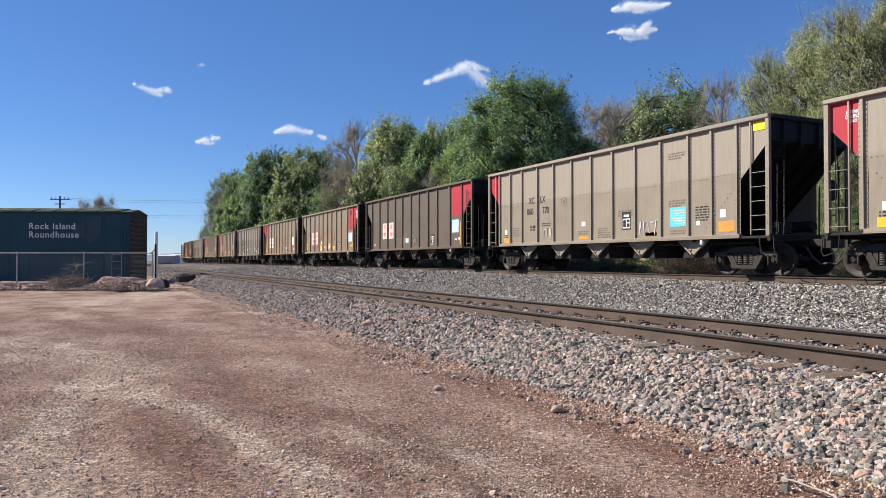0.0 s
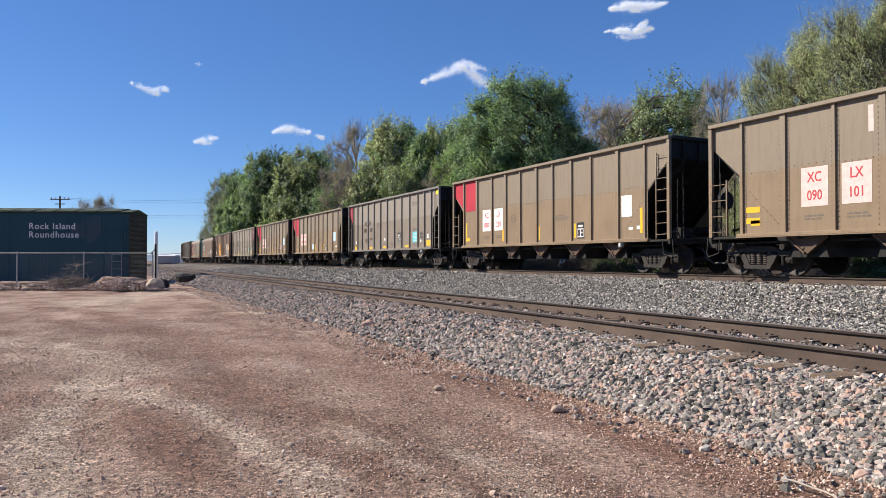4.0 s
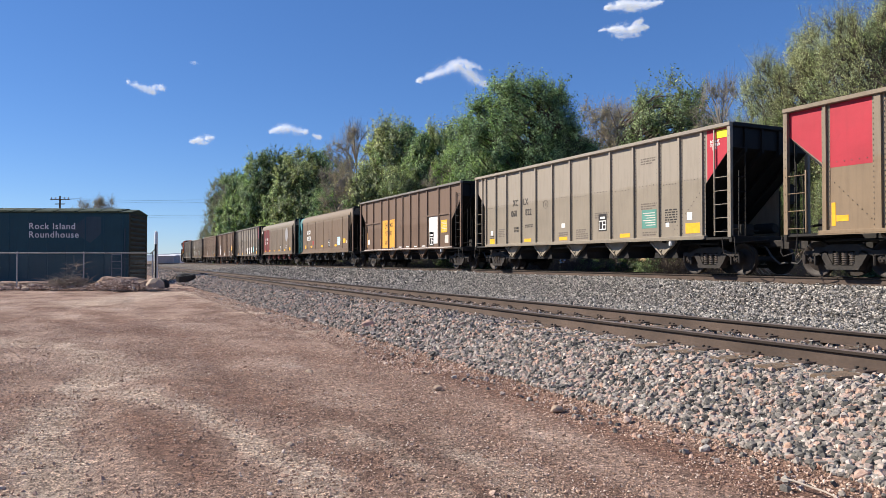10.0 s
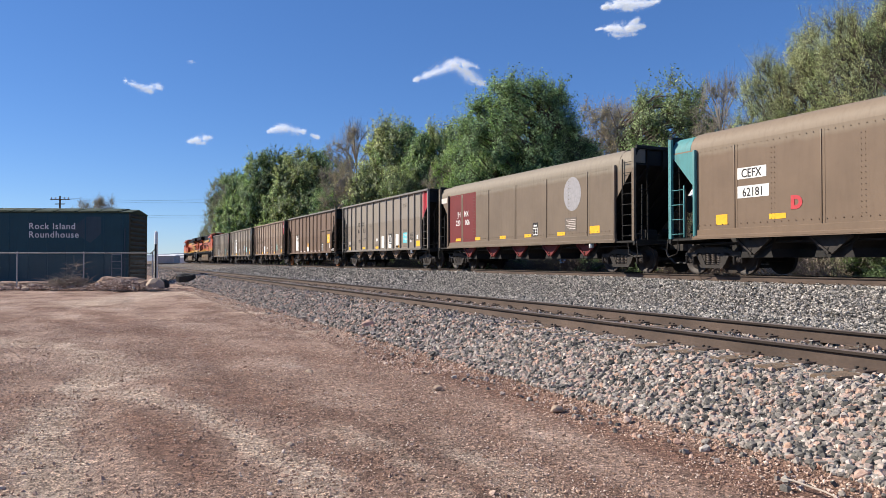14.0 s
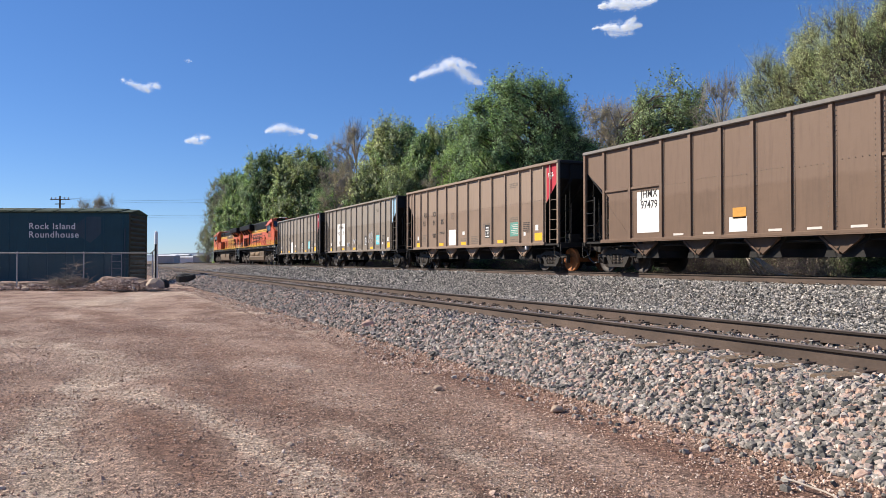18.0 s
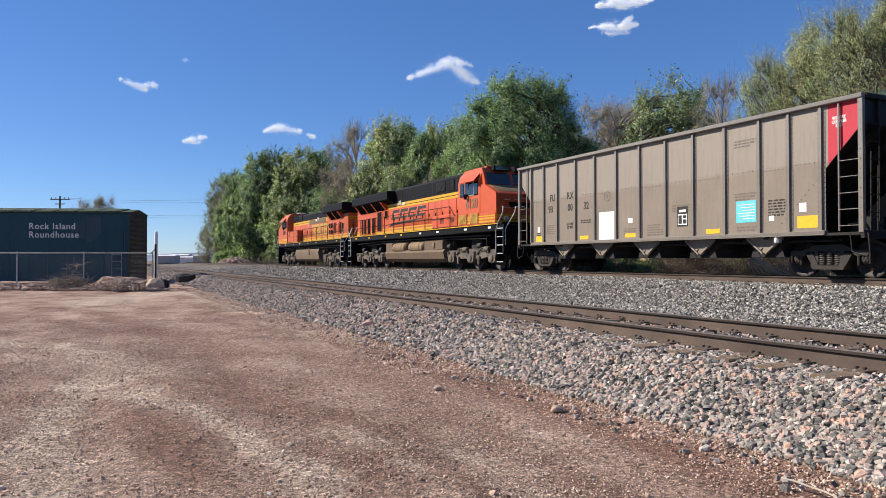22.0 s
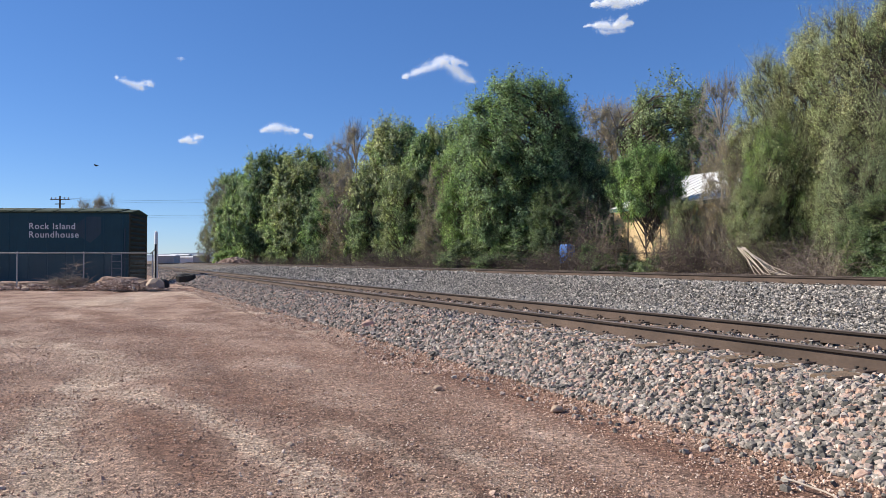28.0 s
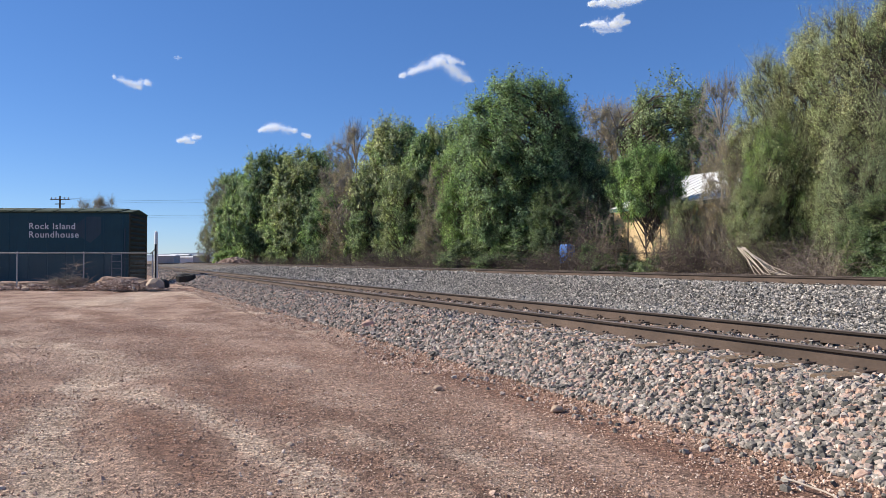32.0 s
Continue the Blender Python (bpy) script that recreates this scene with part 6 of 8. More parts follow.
    for x in (-8.6, -5.2, 5.2, 8.6):
        part("sand_pipe", Flip().tube([(x, 1.2, 1.6), (x + 0.1, 1.15, 1.1), (x + 0.25, 0.85, 0.4)], 0.025, 6), "truck_iron", root)
        part("brake_cylinder", Flip().lathe([(0.04, -0.2), (0.12, -0.16), (0.12, 0.16), (0.04, 0.22)], "x", (x * 0.93, 1.22, 1.12), 10), "truck_iron", root)
    for x in (-7.05, 7.05):
        tr = part("truck", shared("loco_bolster", lambda: Mb().box(-2.5, 2.5, -1.0, 1.0, 0.7, 0.95, 0.05).box(-0.5, 0.5, -0.9, 0.9, 0.9, 1.4, 0.05)), "under", root, "", pose(x, 0, 0))
        for s in (1, -1):
            part("truck_frame", shared("loco_truck_frame%d" % s, lambda: loco_truck_frame(s)), "loco_truck", tr, "dusty brown cast frame")
        for dx in (-2.05, 0.0, 2.05):
            w = part("wheelset", shared("loco_wheel", loco_wheel), "wheel_iron", tr, "", pose(dx, 0, 0.535))
            wheelsets.append((w, root, x + dx, (dx, 0.0, 0.535), 0.535))
    for e in (-1, 1):
        for y in (1, -1):
            st = Flip()
            for k in range(5):
                st.box(e * 10.05, e * 10.56, y * 1.18, y * 1.50, 0.36 + k * 0.36, 0.39 + k * 0.36, 0.008)
                part("step_edge", Flip().box(e * 10.05, e * 10.57, y * 1.50, y * 1.525, 0.355 + k * 0.36, 0.395 + k * 0.36), "rail_silver", root, "white painted step edge")
            st.box(e * 9.96, e * 10.0, y * 1.15, y * 1.52, 0.4, 2.0, 0.01)
            part("steps", st, "loco_black", root)
            part("handrail", Flip().tube([(e * 9.98, y * 1.53, 0.75), (e * 9.98, y * 1.53, 1.72), (e * 10.2, y * 1.53, 2.1), (e * 10.58, y * 1.53, 2.5), (e * 10.6, y * 1.53, 2.72), (e * 10.5, y * 1.5, 2.74)], 0.024, 6), "rail_silver", root, "pale bent handrail")
            part("handrail", Flip().tube([(e * 10.6, y * 1.42, 1.1), (e * 10.6, y * 1.42, 1.78), (e * 10.6, y * 0.95, 2.5), (e * 10.6, y * 0.9, 2.74), (e * 10.6, y * 0.45, 2.76)], 0.024, 6), "rail_silver", root, "pale bent handrail")
        part("plow", Flip().prism([(-1.3, 0.14), (1.3, 0.14), (1.15, 1.0), (-1.15, 1.0)], "x", e * 10.62, e * 10.76), "loco_black", root)
        part("coupler", Flip().box(e * 10.5, e * 11.05, -0.1, 0.1, 0.78, 1.0, 0.03).box(e * 10.9, e * 11.14, -0.2, 0.2, 0.74, 1.04, 0.05), "truck_iron", root)
        part("air_hose", Flip().tube([(e * 10.6, 0.4, 0.95), (e * 10.85, 0.45, 0.6), (e * 11.12, 0.35, 0.45)], 0.03, 6), "hose", root)
    rails = [-5.4, -3.9, -2.4, -0.9, 0.6, 2.1, 3.6, 5.1, 6.6, 8.1, 9.5]
    for x in rails:
        part("stanchion", Flip().tube([(x, 1.5, 2.02), (x, 1.5, 3.08)], 0.02, 6), "loco_black", root)
    part("walkway_rail", Flip().tube([(-5.9, 1.5, 2.6), (-5.4, 1.5, 3.08), (9.5, 1.5, 3.08), (9.8, 1.5, 2.8)], 0.02, 6), "loco_black", root)
    part("walkway_rail", Flip().tube([(-5.4, 1.5, 2.55), (9.5, 1.5, 2.55)], 0.015, 6), "loco_black", root)
    return root


c = locomotive(1, "6128", "orange and black diesel locomotive pushing the coal train", True)
couple(c, 16, 8.09 + 11.15)
c = locomotive(-1, "5608", "orange weathered diesel locomotive with yellow emblem bars", False)
couple(c, 16, 8.09 + 11.15 + 22.3)
Flip.sign = 1
# ---------------------------------------------------------------- trees and brush
def raw_mesh(name, vs, fs):
    """A mesh straight from arrays of points and equal-sided faces."""
    vs, fs = np.asarray(vs, dtype=np.float32), np.asarray(fs, dtype=np.int32)
    me = bpy.data.meshes.new(name)
    me.vertices.add(len(vs))
    me.vertices.foreach_set("co", vs.ravel())
    me.loops.add(fs.size)
    me.loops.foreach_set("vertex_index", fs.ravel())
    me.polygons.add(len(fs))
    me.polygons.foreach_set("loop_start", np.arange(0, fs.size, fs.shape[1], dtype=np.int32))
    me.update(calc_edges=True)
    me.polygons.foreach_set("use_smooth", [False] * len(me.polygons))
    me.materials.append(None)
    return me


def leaf_cloud(name, rng, centres, count, spread, size, facing=None):
    """Small leaves in sprays round the given twig ends, turned outwards from each spray."""
    c = np.asarray(centres)
    c = c[rng.integers(0, len(c), count)]
    n = len(c)
    off = rng.normal(0, 1, (n, 3)) * spread * np.array([1, 1, 0.8])
    p = c + off
    if facing is None:
        out = c * np.array([1, 1, 0.0])
        out /= np.linalg.norm(out, axis=1)[:, None] + 0.5
        nrm = off / (spread + 1e-6) * 0.9 + out * 0.4 + rng.normal(0, 0.42, (n, 3)) + np.array([0, 0, 0.35])
    else:
        nrm = np.tile(facing, (n, 1)) + rng.normal(0, 0.3, (n, 3))
    nrm /= np.linalg.norm(nrm, axis=1)[:, None]
    d = np.cross(nrm, rng.normal(0, 1, (n, 3)))
    d /= np.linalg.norm(d, axis=1)[:, None] + 1e-9
    e = np.cross(nrm, d)
    s = size * np.exp(rng.normal(0.12, 0.35, n))[:, None]
    v = np.stack([p - d * s, p - e * s * 0.62, p + d * s + e * s * 0.3], 1).reshape(-1, 3)
    f = np.arange(n * 3).reshape(-1, 3)
    return raw_mesh(name, v, f)


def twig_arrays(segs):
    """Three-sided tapering sticks for (start, end, radius0, radius1)."""
    a = np.array([s[0] for s in segs])
    b = np.array([s[1] for s in segs])
    r0 = np.array([s[2] for s in segs])
    r1 = np.array([s[3] for s in segs])
    d = b - a
    d /= np.linalg.norm(d, axis=1)[:, None] + 1e-9
    u = np.cross(d, np.array([0.3, 0.5, 0.81]))
    u /= np.linalg.norm(u, axis=1)[:, None] + 1e-9
    w = np.cross(d, u)
    rings = []
    sides = 3
    for p, r in ((a, r0), (b, r1)):
        for k in range(sides):
            t = 2 * math.pi * k / sides
            rings.append(p + (u * math.cos(t) + w * math.sin(t)) * r[:, None])
    v = np.stack(rings, 1)
    q = np.array([(k, (k + 1) % sides, (k + 1) % sides + sides, k + sides) for k in range(sides)])
    f = (q[None] + (np.arange(len(a)) * 2 * sides)[:, None, None]).reshape(-1, 4)
    return v.reshape(-1, 3), f


def rhombs(name, rng, p, nrm, size):
    """Small pointed leaves at the places p, turned by nrm."""
    n = len(p)
    nrm = nrm / (np.linalg.norm(nrm, axis=1)[:, None] + 1e-9)
    d = np.cross(nrm, rng.normal(0, 1, (n, 3)))
    d /= np.linalg.norm(d, axis=1)[:, None] + 1e-9
    e = np.cross(nrm, d)
    s = size * np.exp(rng.normal(0, 0.3, n))[:, None]
    v = np.stack([p - d * s, p - e * s * 0.55, p + d * s, p + e * s * 0.55], 1).reshape(-1, 3)
    return raw_mesh(name, v, np.arange(n * 4).reshape(-1, 4))


TREES = {}


def tree_kind(kind, seed, height, radius, lobes, twigs, leaves, size, low=0.1, lobe=0.24, rise=0.35, jitter=0.10, wide=0.8, thin=0.014, stems=1, gaps=0.25):
    """A tree as wood and leaves: limbs run from the stems to lobes spread through an egg-shaped crown, and each lobe carries a spray of leafy twigs."""
    rng = np.random.default_rng(seed)
    u = rng.uniform(0.02, 0.985, lobes * 3)
    turn = rng.uniform(0, 6.283, lobes * 3)
    env = radius * np.maximum(0.0, 4 * u ** wide * (1 - u ** wide)) ** 0.4 + 0.02 * radius
    # the outline swells and dents round the tree
    env *= 1 + 0.14 * np.sin(turn * 2 + seed) * np.cos(u * 7 + seed) + 0.12 * np.sin(turn * 5 + u * 9)
    far = np.sqrt(rng.uniform(0.25, 1.0, lobes * 3)) * 0.92
    c = np.stack([env * far * np.cos(turn), env * far * np.sin(turn), (low + u * (1 - low)) * height * 0.95], -1)
    hole = np.array([noise.noise(Vector(p) * (1.6 / radius) + Vector((seed * 3.1, 0, 0))) for p in c])
    keep = np.where((hole > -gaps) & (rng.uniform(0, 1, len(c)) < env / env.max() + 0.12))[0][:lobes]
    c = c[keep]
    lr = radius * lobe * rng.uniform(0.65, 1.35, len(c))
    segs = []
    axes = []
    for k in range(stems):
        lean = rng.normal(0, 0.06 + 0.10 * (stems > 1), 2) * height
        p = np.array([0.12 * k * radius * 0.4, 0.0, -0.15])
        line = [p]
        for i in range(1, 8):
            w = i / 7
            line.append(np.array([p[0] + lean[0] * w + rng.normal(0, 0.018) * height, lean[1] * w + rng.normal(0, 0.018) * height, height * 0.86 * w]))
        axes.append(np.array(line))
        for i in range(7):
            segs.append((line[i], line[i + 1], height * 0.017 * (1 - i / 7.6), height * 0.017 * (1 - (i + 1) / 7.6)))
    for q, r in zip(c, lr):
        ax = axes[rng.integers(0, stems)]
        z = min(max(q[2] - math.hypot(q[0], q[1]) * rng.uniform(0.5, 1.1), 0.07 * height), 0.74 * height)
        i = min(6, int(z / (height * 0.86) * 7))
        s = ax[i] + (ax[i + 1] - ax[i]) * (z / (height * 0.86) * 7 - i)
        mid = s * 0.5 + q * 0.5 + np.array([0, 0, 0.10 * np.linalg.norm(q - s)]) + rng.normal(0, 0.05, 3) * np.linalg.norm(q - s)
        b = height * 0.0032 + thin
        segs += [(s, mid, b * 1.5, b), (mid, q, b, thin)]
    n = len(c) * twigs
    own = np.repeat(np.arange(len(c)), twigs)
    out = c[own] * np.array([1, 1, 0.35]) / radius
    d = rng.normal(0, 1, (n, 3))
    d /= np.linalg.norm(d, axis=1)[:, None]
    d = d + out * 0.55 + np.array([0, 0, rise])
    d /= np.linalg.norm(d, axis=1)[:, None]
    reach = lr[own] * rng.uniform(0.6, 1.45, n)
    a = c[own] + rng.normal(0, 0.12, (n, 3)) * lr[own][:, None]
    m = a + d * reach[:, None] * 0.55
    e = m + (d + np.array([0, 0, rise * 0.9]) + rng.normal(0, 0.25, (n, 3))) * reach[:, None] * 0.5
    segs += [(a[i], m[i], thin * 0.9, thin * 0.6) for i in range(n)] + [(m[i], e[i], thin * 0.6, thin * 0.35) for i in range(n)]
    v, f = twig_arrays(segs)
    wood = raw_mesh(kind + "_wood", v, f)
    pick = rng.integers(0, n, leaves)
    w = rng.uniform(0.25, 1.05, leaves)[:, None]
    p = np.where(w < 0.55, a[pick] + (m[pick] - a[pick]) * (w / 0.55), m[pick] + (e[pick] - m[pick]) * ((w - 0.55) / 0.45))
    p = p + rng.normal(0, jitter, (leaves, 3))
    p[:, 2] = np.maximum(p[:, 2], 0.05)
    nrm = d[pick] * 0.7 + out[pick] * 0.5 + np.array([0, 0, 0.45]) + rng.normal(0, 0.5, (leaves, 3))
    TREES[kind] = (wood, rhombs(kind + "_leaf", rng, p, nrm, size), height, radius)


def thicket(kind, seed, height, radius, stems, leaves, size):
    """Tangled arching stems from one root, forking, with few leaves."""
    rng = np.random.default_rng(seed)
    segs, ends = [], []
    for _ in range(stems):
        a = rng.uniform(0, 6.283)
        p = np.array([math.cos(a), math.sin(a), 0.0]) * radius * 0.7 * math.sqrt(rng.uniform(0, 1))
        d = np.array([rng.normal(0, 0.5), rng.normal(0, 0.5), 1.0])
        k = height * rng.uniform(0.45, 1.0)
        r = rng.uniform(0.009, 0.02)
        for i in range(4):
            d = d + np.array([rng.normal(0, 0.28), rng.normal(0, 0.28), -0.18 * i])
            d /= np.linalg.norm(d)
            q = p + d * k * 0.3
            segs.append((p, q, r, r * 0.75))
            if i:
                for _ in range(2):
                    t = d + rng.normal(0, 0.7, 3)
                    t /= np.linalg.norm(t)
                    segs.append((q, q + t * k * rng.uniform(0.12, 0.34), r * 0.55, r * 0.25))
                    ends.append(segs[-1][1])
            p, r = q, r * 0.75
    segs = [(np.maximum(a, [-99, -99, -0.1]), np.maximum(b, [-99, -99, 0.02]), r, s) for a, b, r, s in segs]
    v, f = twig_arrays(segs)
    c = np.array(ends)[rng.integers(0, len(ends), leaves)]
    p = c + rng.normal(0, 0.09, (leaves, 3))
    p[:, 2] = np.maximum(p[:, 2], 0.05)
    TREES[kind] = (raw_mesh(kind + "_wood", v, f), rhombs(kind + "_leaf", rng, p, rng.normal(0, 0.6, (leaves, 3)) + np.array([0, 0, 0.5]), size), height, radius)


COATED = {}


def coated(me, material):
    """The mesh with its material on it, so that every tree of a kind shares it."""
    key = (me.name, material)
    if key not in COATED:
        COATED[key] = me.copy()
        COATED[key].materials[0] = M[material]
    return COATED[key]


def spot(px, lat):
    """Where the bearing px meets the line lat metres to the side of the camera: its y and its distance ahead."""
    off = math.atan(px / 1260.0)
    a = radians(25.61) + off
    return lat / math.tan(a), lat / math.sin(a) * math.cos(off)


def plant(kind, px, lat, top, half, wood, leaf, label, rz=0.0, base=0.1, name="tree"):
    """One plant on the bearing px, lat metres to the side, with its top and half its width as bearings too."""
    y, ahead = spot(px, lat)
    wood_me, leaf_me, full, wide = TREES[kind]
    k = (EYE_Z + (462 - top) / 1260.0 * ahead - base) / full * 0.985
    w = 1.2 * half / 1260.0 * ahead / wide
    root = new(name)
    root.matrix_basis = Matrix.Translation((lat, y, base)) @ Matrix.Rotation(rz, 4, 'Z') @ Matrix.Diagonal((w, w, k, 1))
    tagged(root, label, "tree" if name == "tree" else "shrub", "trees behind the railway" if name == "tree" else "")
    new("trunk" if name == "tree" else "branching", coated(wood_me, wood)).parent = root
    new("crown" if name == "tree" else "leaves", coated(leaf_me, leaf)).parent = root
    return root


tree_kind("full_a", 11, 14.0, 5.0, 130, 16, 60000, 0.11, 0.10, 0.20, 0.15)
tree_kind("full_b", 12, 14.0, 5.0, 130, 16, 60000, 0.11, 0.12, 0.20, 0.2, stems=2)
tree_kind("full_c", 19, 14.0, 5.0, 130, 16, 54000, 0.11, 0.12, 0.21, 0.15, gaps=0.2)
tree_kind("big_a", 31, 13.0, 4.4, 190, 20, 130000, 0.06, 0.17, 0.185, 0.2, stems=2, jitter=0.10, gaps=0.7)
tree_kind("big_b", 32, 13.0, 4.4, 170, 20, 100000, 0.06, 0.19, 0.19, 0.2, jitter=0.10, gaps=0.5)
tree_kind("thin_a", 14, 14.0, 5.0, 130, 18, 42000, 0.09, 0.06, 0.20, 0.25, stems=2, gaps=0.15)
tree_kind("thin_b", 15, 14.0, 5.0, 120, 18, 34000, 0.09, 0.06, 0.20, 0.25, gaps=0.15)
tree_kind("wispy_a", 33, 14.0, 6.0, 210, 24, 180000, 0.037, 0.05, 0.17, 0.3, 0.12, 0.9, 0.016, 2, 0.3)
tree_kind("wispy_b", 34, 14.0, 6.0, 210, 24, 150000, 0.037, 0.05, 0.17, 0.3, 0.12, 0.9, 0.016, 2, 0.25)
tree_kind("bare_a", 16, 14.0, 5.0, 130, 22, 16000, 0.06, 0.10, 0.2, 0.22, 0.12, 0.8, 0.024, 2, 0.25)
tree_kind("bare_b", 18, 14.0, 5.0, 130, 22, 16000, 0.06, 0.10, 0.2, 0.22, 0.12, 0.8, 0.024, 1, 0.25)
tree_kind("young", 41, 6.0, 2.6, 110, 18, 70000, 0.042, 0.5, 0.2, 0.25, 0.09, 0.9, 0.010, 2, 0.5)
tree_kind("shrub_a", 21, 3.0, 1.6, 60, 14, 24000, 0.045, 0.0, 0.24, 0.25, 0.07, 0.7, 0.008, 3, 0.5)
thicket("thicket_a", 22, 3.0, 1.7, 95, 300, 0.03)
thicket("thicket_b", 23, 3.0, 1.7, 120, 200, 0.03)

GREEN = "mid green spring tree crowded behind the railway"
OLIVE = "olive half-leafed spring tree behind the railway"
BARE = "brownish bare tree just coming into bud"
BRIGHT = "bright green young tree behind the railway"
rt = random.Random(5)
WOOD = [
    # bearing, lateral place, top, half width, kind, leaf, label
    (-416, 23.5, 402, 17, "bare_a", "leaf_olive", OLIVE), (-394, 24.0, 316, 28, "bare_b", "leaf_olive", OLIVE), (-380, 25.0, 345, 24, "thin_b", "leaf_olive", OLIVE),
    (-362, 25.5, 300, 32, "full_b", "leaf_green", GREEN), (-330, 25.0, 268, 40, "full_a", "leaf_green", GREEN), (-300, 27.5, 262, 40, "full_c", "leaf_dark", GREEN),
    (-268, 25.0, 300, 40, "full_c", "leaf_green", GREEN), (-242, 26.5, 256, 46, "full_b", "leaf_olive", OLIVE), (-218, 28.0, 262, 40, "full_a", "leaf_green", GREEN),
    (-205, 24.5, 330, 36, "full_a", "leaf_green", GREEN), (-182, 29.0, 236, 34, "bare_a", "leaf_bud", BARE), (-150, 28.0, 216, 42, "bare_b", "leaf_bud", BARE),
    (-160, 24.0, 290, 50, "bare_a", "leaf_bud", BARE), (-128, 25.0, 320, 38, "full_b", "leaf_green", GREEN), (-112, 26.5, 235, 46, "thin_b", "leaf_olive", OLIVE), (-86, 27.5, 205, 54, "full_c", "leaf_olive", OLIVE),
    (-70, 24.5, 285, 44, "thin_a", "leaf_olive", OLIVE), (-50, 29.0, 212, 54, "full_b", "leaf_green", GREEN), (-28, 27.0, 232, 50, "full_a", "leaf_green", GREEN),
    (-6, 28.5, 216, 46, "thin_b", "leaf_olive", OLIVE), (2, 24.2, 285, 44, "bare_b", "leaf_bud", BARE), (30, 30.0, 206, 50, "full_c", "leaf_green", GREEN),
    (44, 25.0, 245, 50, "big_b", "leaf_bright", BRIGHT), (72, 27.5, 180, 58, "big_b", "leaf_green", GREEN),
    (138, 25.8, 124, 96, "big_a", "leaf_green", GREEN), (176, 27.5, 142, 70, "big_b", "leaf_green", GREEN), (104, 24.6, 262, 52, "big_b", "leaf_green", GREEN),
    (222, 29.5, 232, 64, "big_a", "leaf_green", GREEN), (258, 30.0, 286, 40, "big_b", "leaf_dark", GREEN), (206, 25.5, 318, 46, "big_b", "leaf_dark", GREEN),
    (268, 37.0, 170, 70, "bare_a", "leaf_bud", BARE), (318, 40.0, 176, 66, "bare_b", "leaf_bud", BARE),
    (398, 40.0, 124, 78, "thin_a", "leaf_olive", OLIVE), (366, 44.0, 176, 60, "thin_b", "leaf_olive", OLIVE), (436, 43.0, 160, 60, "thin_b", "leaf_green", OLIVE),
    (488, 40.0, 130, 46, "bare_b", "leaf_bud", BARE), (528, 38.0, 200, 40, "bare_a", "leaf_bud", BARE), (505, 26.4, 226, 44, "bare_a", "leaf_bud", BARE), (536, 27.0, 215, 34, "bare_b", "leaf_bud", BARE),
    (362, 25.4, 258, 52, "young", "leaf_bright", BRIGHT), (404, 25.8, 300, 30, "bare_b", "leaf_olive", OLIVE), (430, 25.2, 345, 30, "wispy_b", "leaf_willow", OLIVE),
    (606, 27.5, 74, 88, "wispy_b", "leaf_willow", OLIVE), (590, 26.0, 205, 56, "wispy_a", "leaf_bright", OLIVE), (690, 29.0, 14, 112, "wispy_a", "leaf_willow", OLIVE),
    (668, 31.0, 90, 60, "bare_b", "leaf_bud", BARE), (770, 26.5, -20, 110, "wispy_b", "leaf_willow", OLIVE), (742, 25.0, 200, 70, "wispy_a", "leaf_willow", OLIVE),
    (880, 29.0, -60, 130, "wispy_a", "leaf_willow", OLIVE), (556, 25.0, 318, 50, "wispy_b", "leaf_willow", OLIVE), (800, 23.6, 330, 62, "big_b", "leaf_dark", GREEN), (748, 24.2, 362, 34, "shrub_a", "leaf_dark", GREEN),
    (1020, 28.0, -40, 150, "wispy_b", "leaf_willow", OLIVE),
]
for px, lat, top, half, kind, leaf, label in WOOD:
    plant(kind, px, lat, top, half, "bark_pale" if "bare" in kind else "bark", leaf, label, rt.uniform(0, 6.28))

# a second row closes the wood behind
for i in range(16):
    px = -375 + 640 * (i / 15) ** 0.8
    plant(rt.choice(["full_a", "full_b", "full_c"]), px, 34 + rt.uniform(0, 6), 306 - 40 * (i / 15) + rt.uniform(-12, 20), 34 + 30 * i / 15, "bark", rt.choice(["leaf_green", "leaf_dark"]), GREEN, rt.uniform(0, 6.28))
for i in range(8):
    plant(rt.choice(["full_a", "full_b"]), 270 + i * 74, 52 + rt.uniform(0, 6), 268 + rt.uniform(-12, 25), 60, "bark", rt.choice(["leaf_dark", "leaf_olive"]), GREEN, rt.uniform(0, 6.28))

# brush at the foot of the wood: brown tangles, dark leafy clumps among them
TANGLE = "bare brown tangle of brush below the trees"
LEAFY = "leafy green shrub below the trees"
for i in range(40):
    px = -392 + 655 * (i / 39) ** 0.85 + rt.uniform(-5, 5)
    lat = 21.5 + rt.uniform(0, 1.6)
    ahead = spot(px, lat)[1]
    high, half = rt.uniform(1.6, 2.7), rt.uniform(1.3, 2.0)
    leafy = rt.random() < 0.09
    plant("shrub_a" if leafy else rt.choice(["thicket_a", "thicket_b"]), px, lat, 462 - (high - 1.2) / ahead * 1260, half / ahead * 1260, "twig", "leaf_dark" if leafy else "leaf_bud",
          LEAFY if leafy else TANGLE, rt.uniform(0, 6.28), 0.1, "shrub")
# shade under the wood is put into these thickets' darker leaf colour
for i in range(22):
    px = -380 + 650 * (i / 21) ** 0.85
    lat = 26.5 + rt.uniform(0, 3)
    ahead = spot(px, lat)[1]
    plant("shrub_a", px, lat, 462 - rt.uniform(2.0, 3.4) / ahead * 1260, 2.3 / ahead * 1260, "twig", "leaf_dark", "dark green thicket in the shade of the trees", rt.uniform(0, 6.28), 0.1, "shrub")
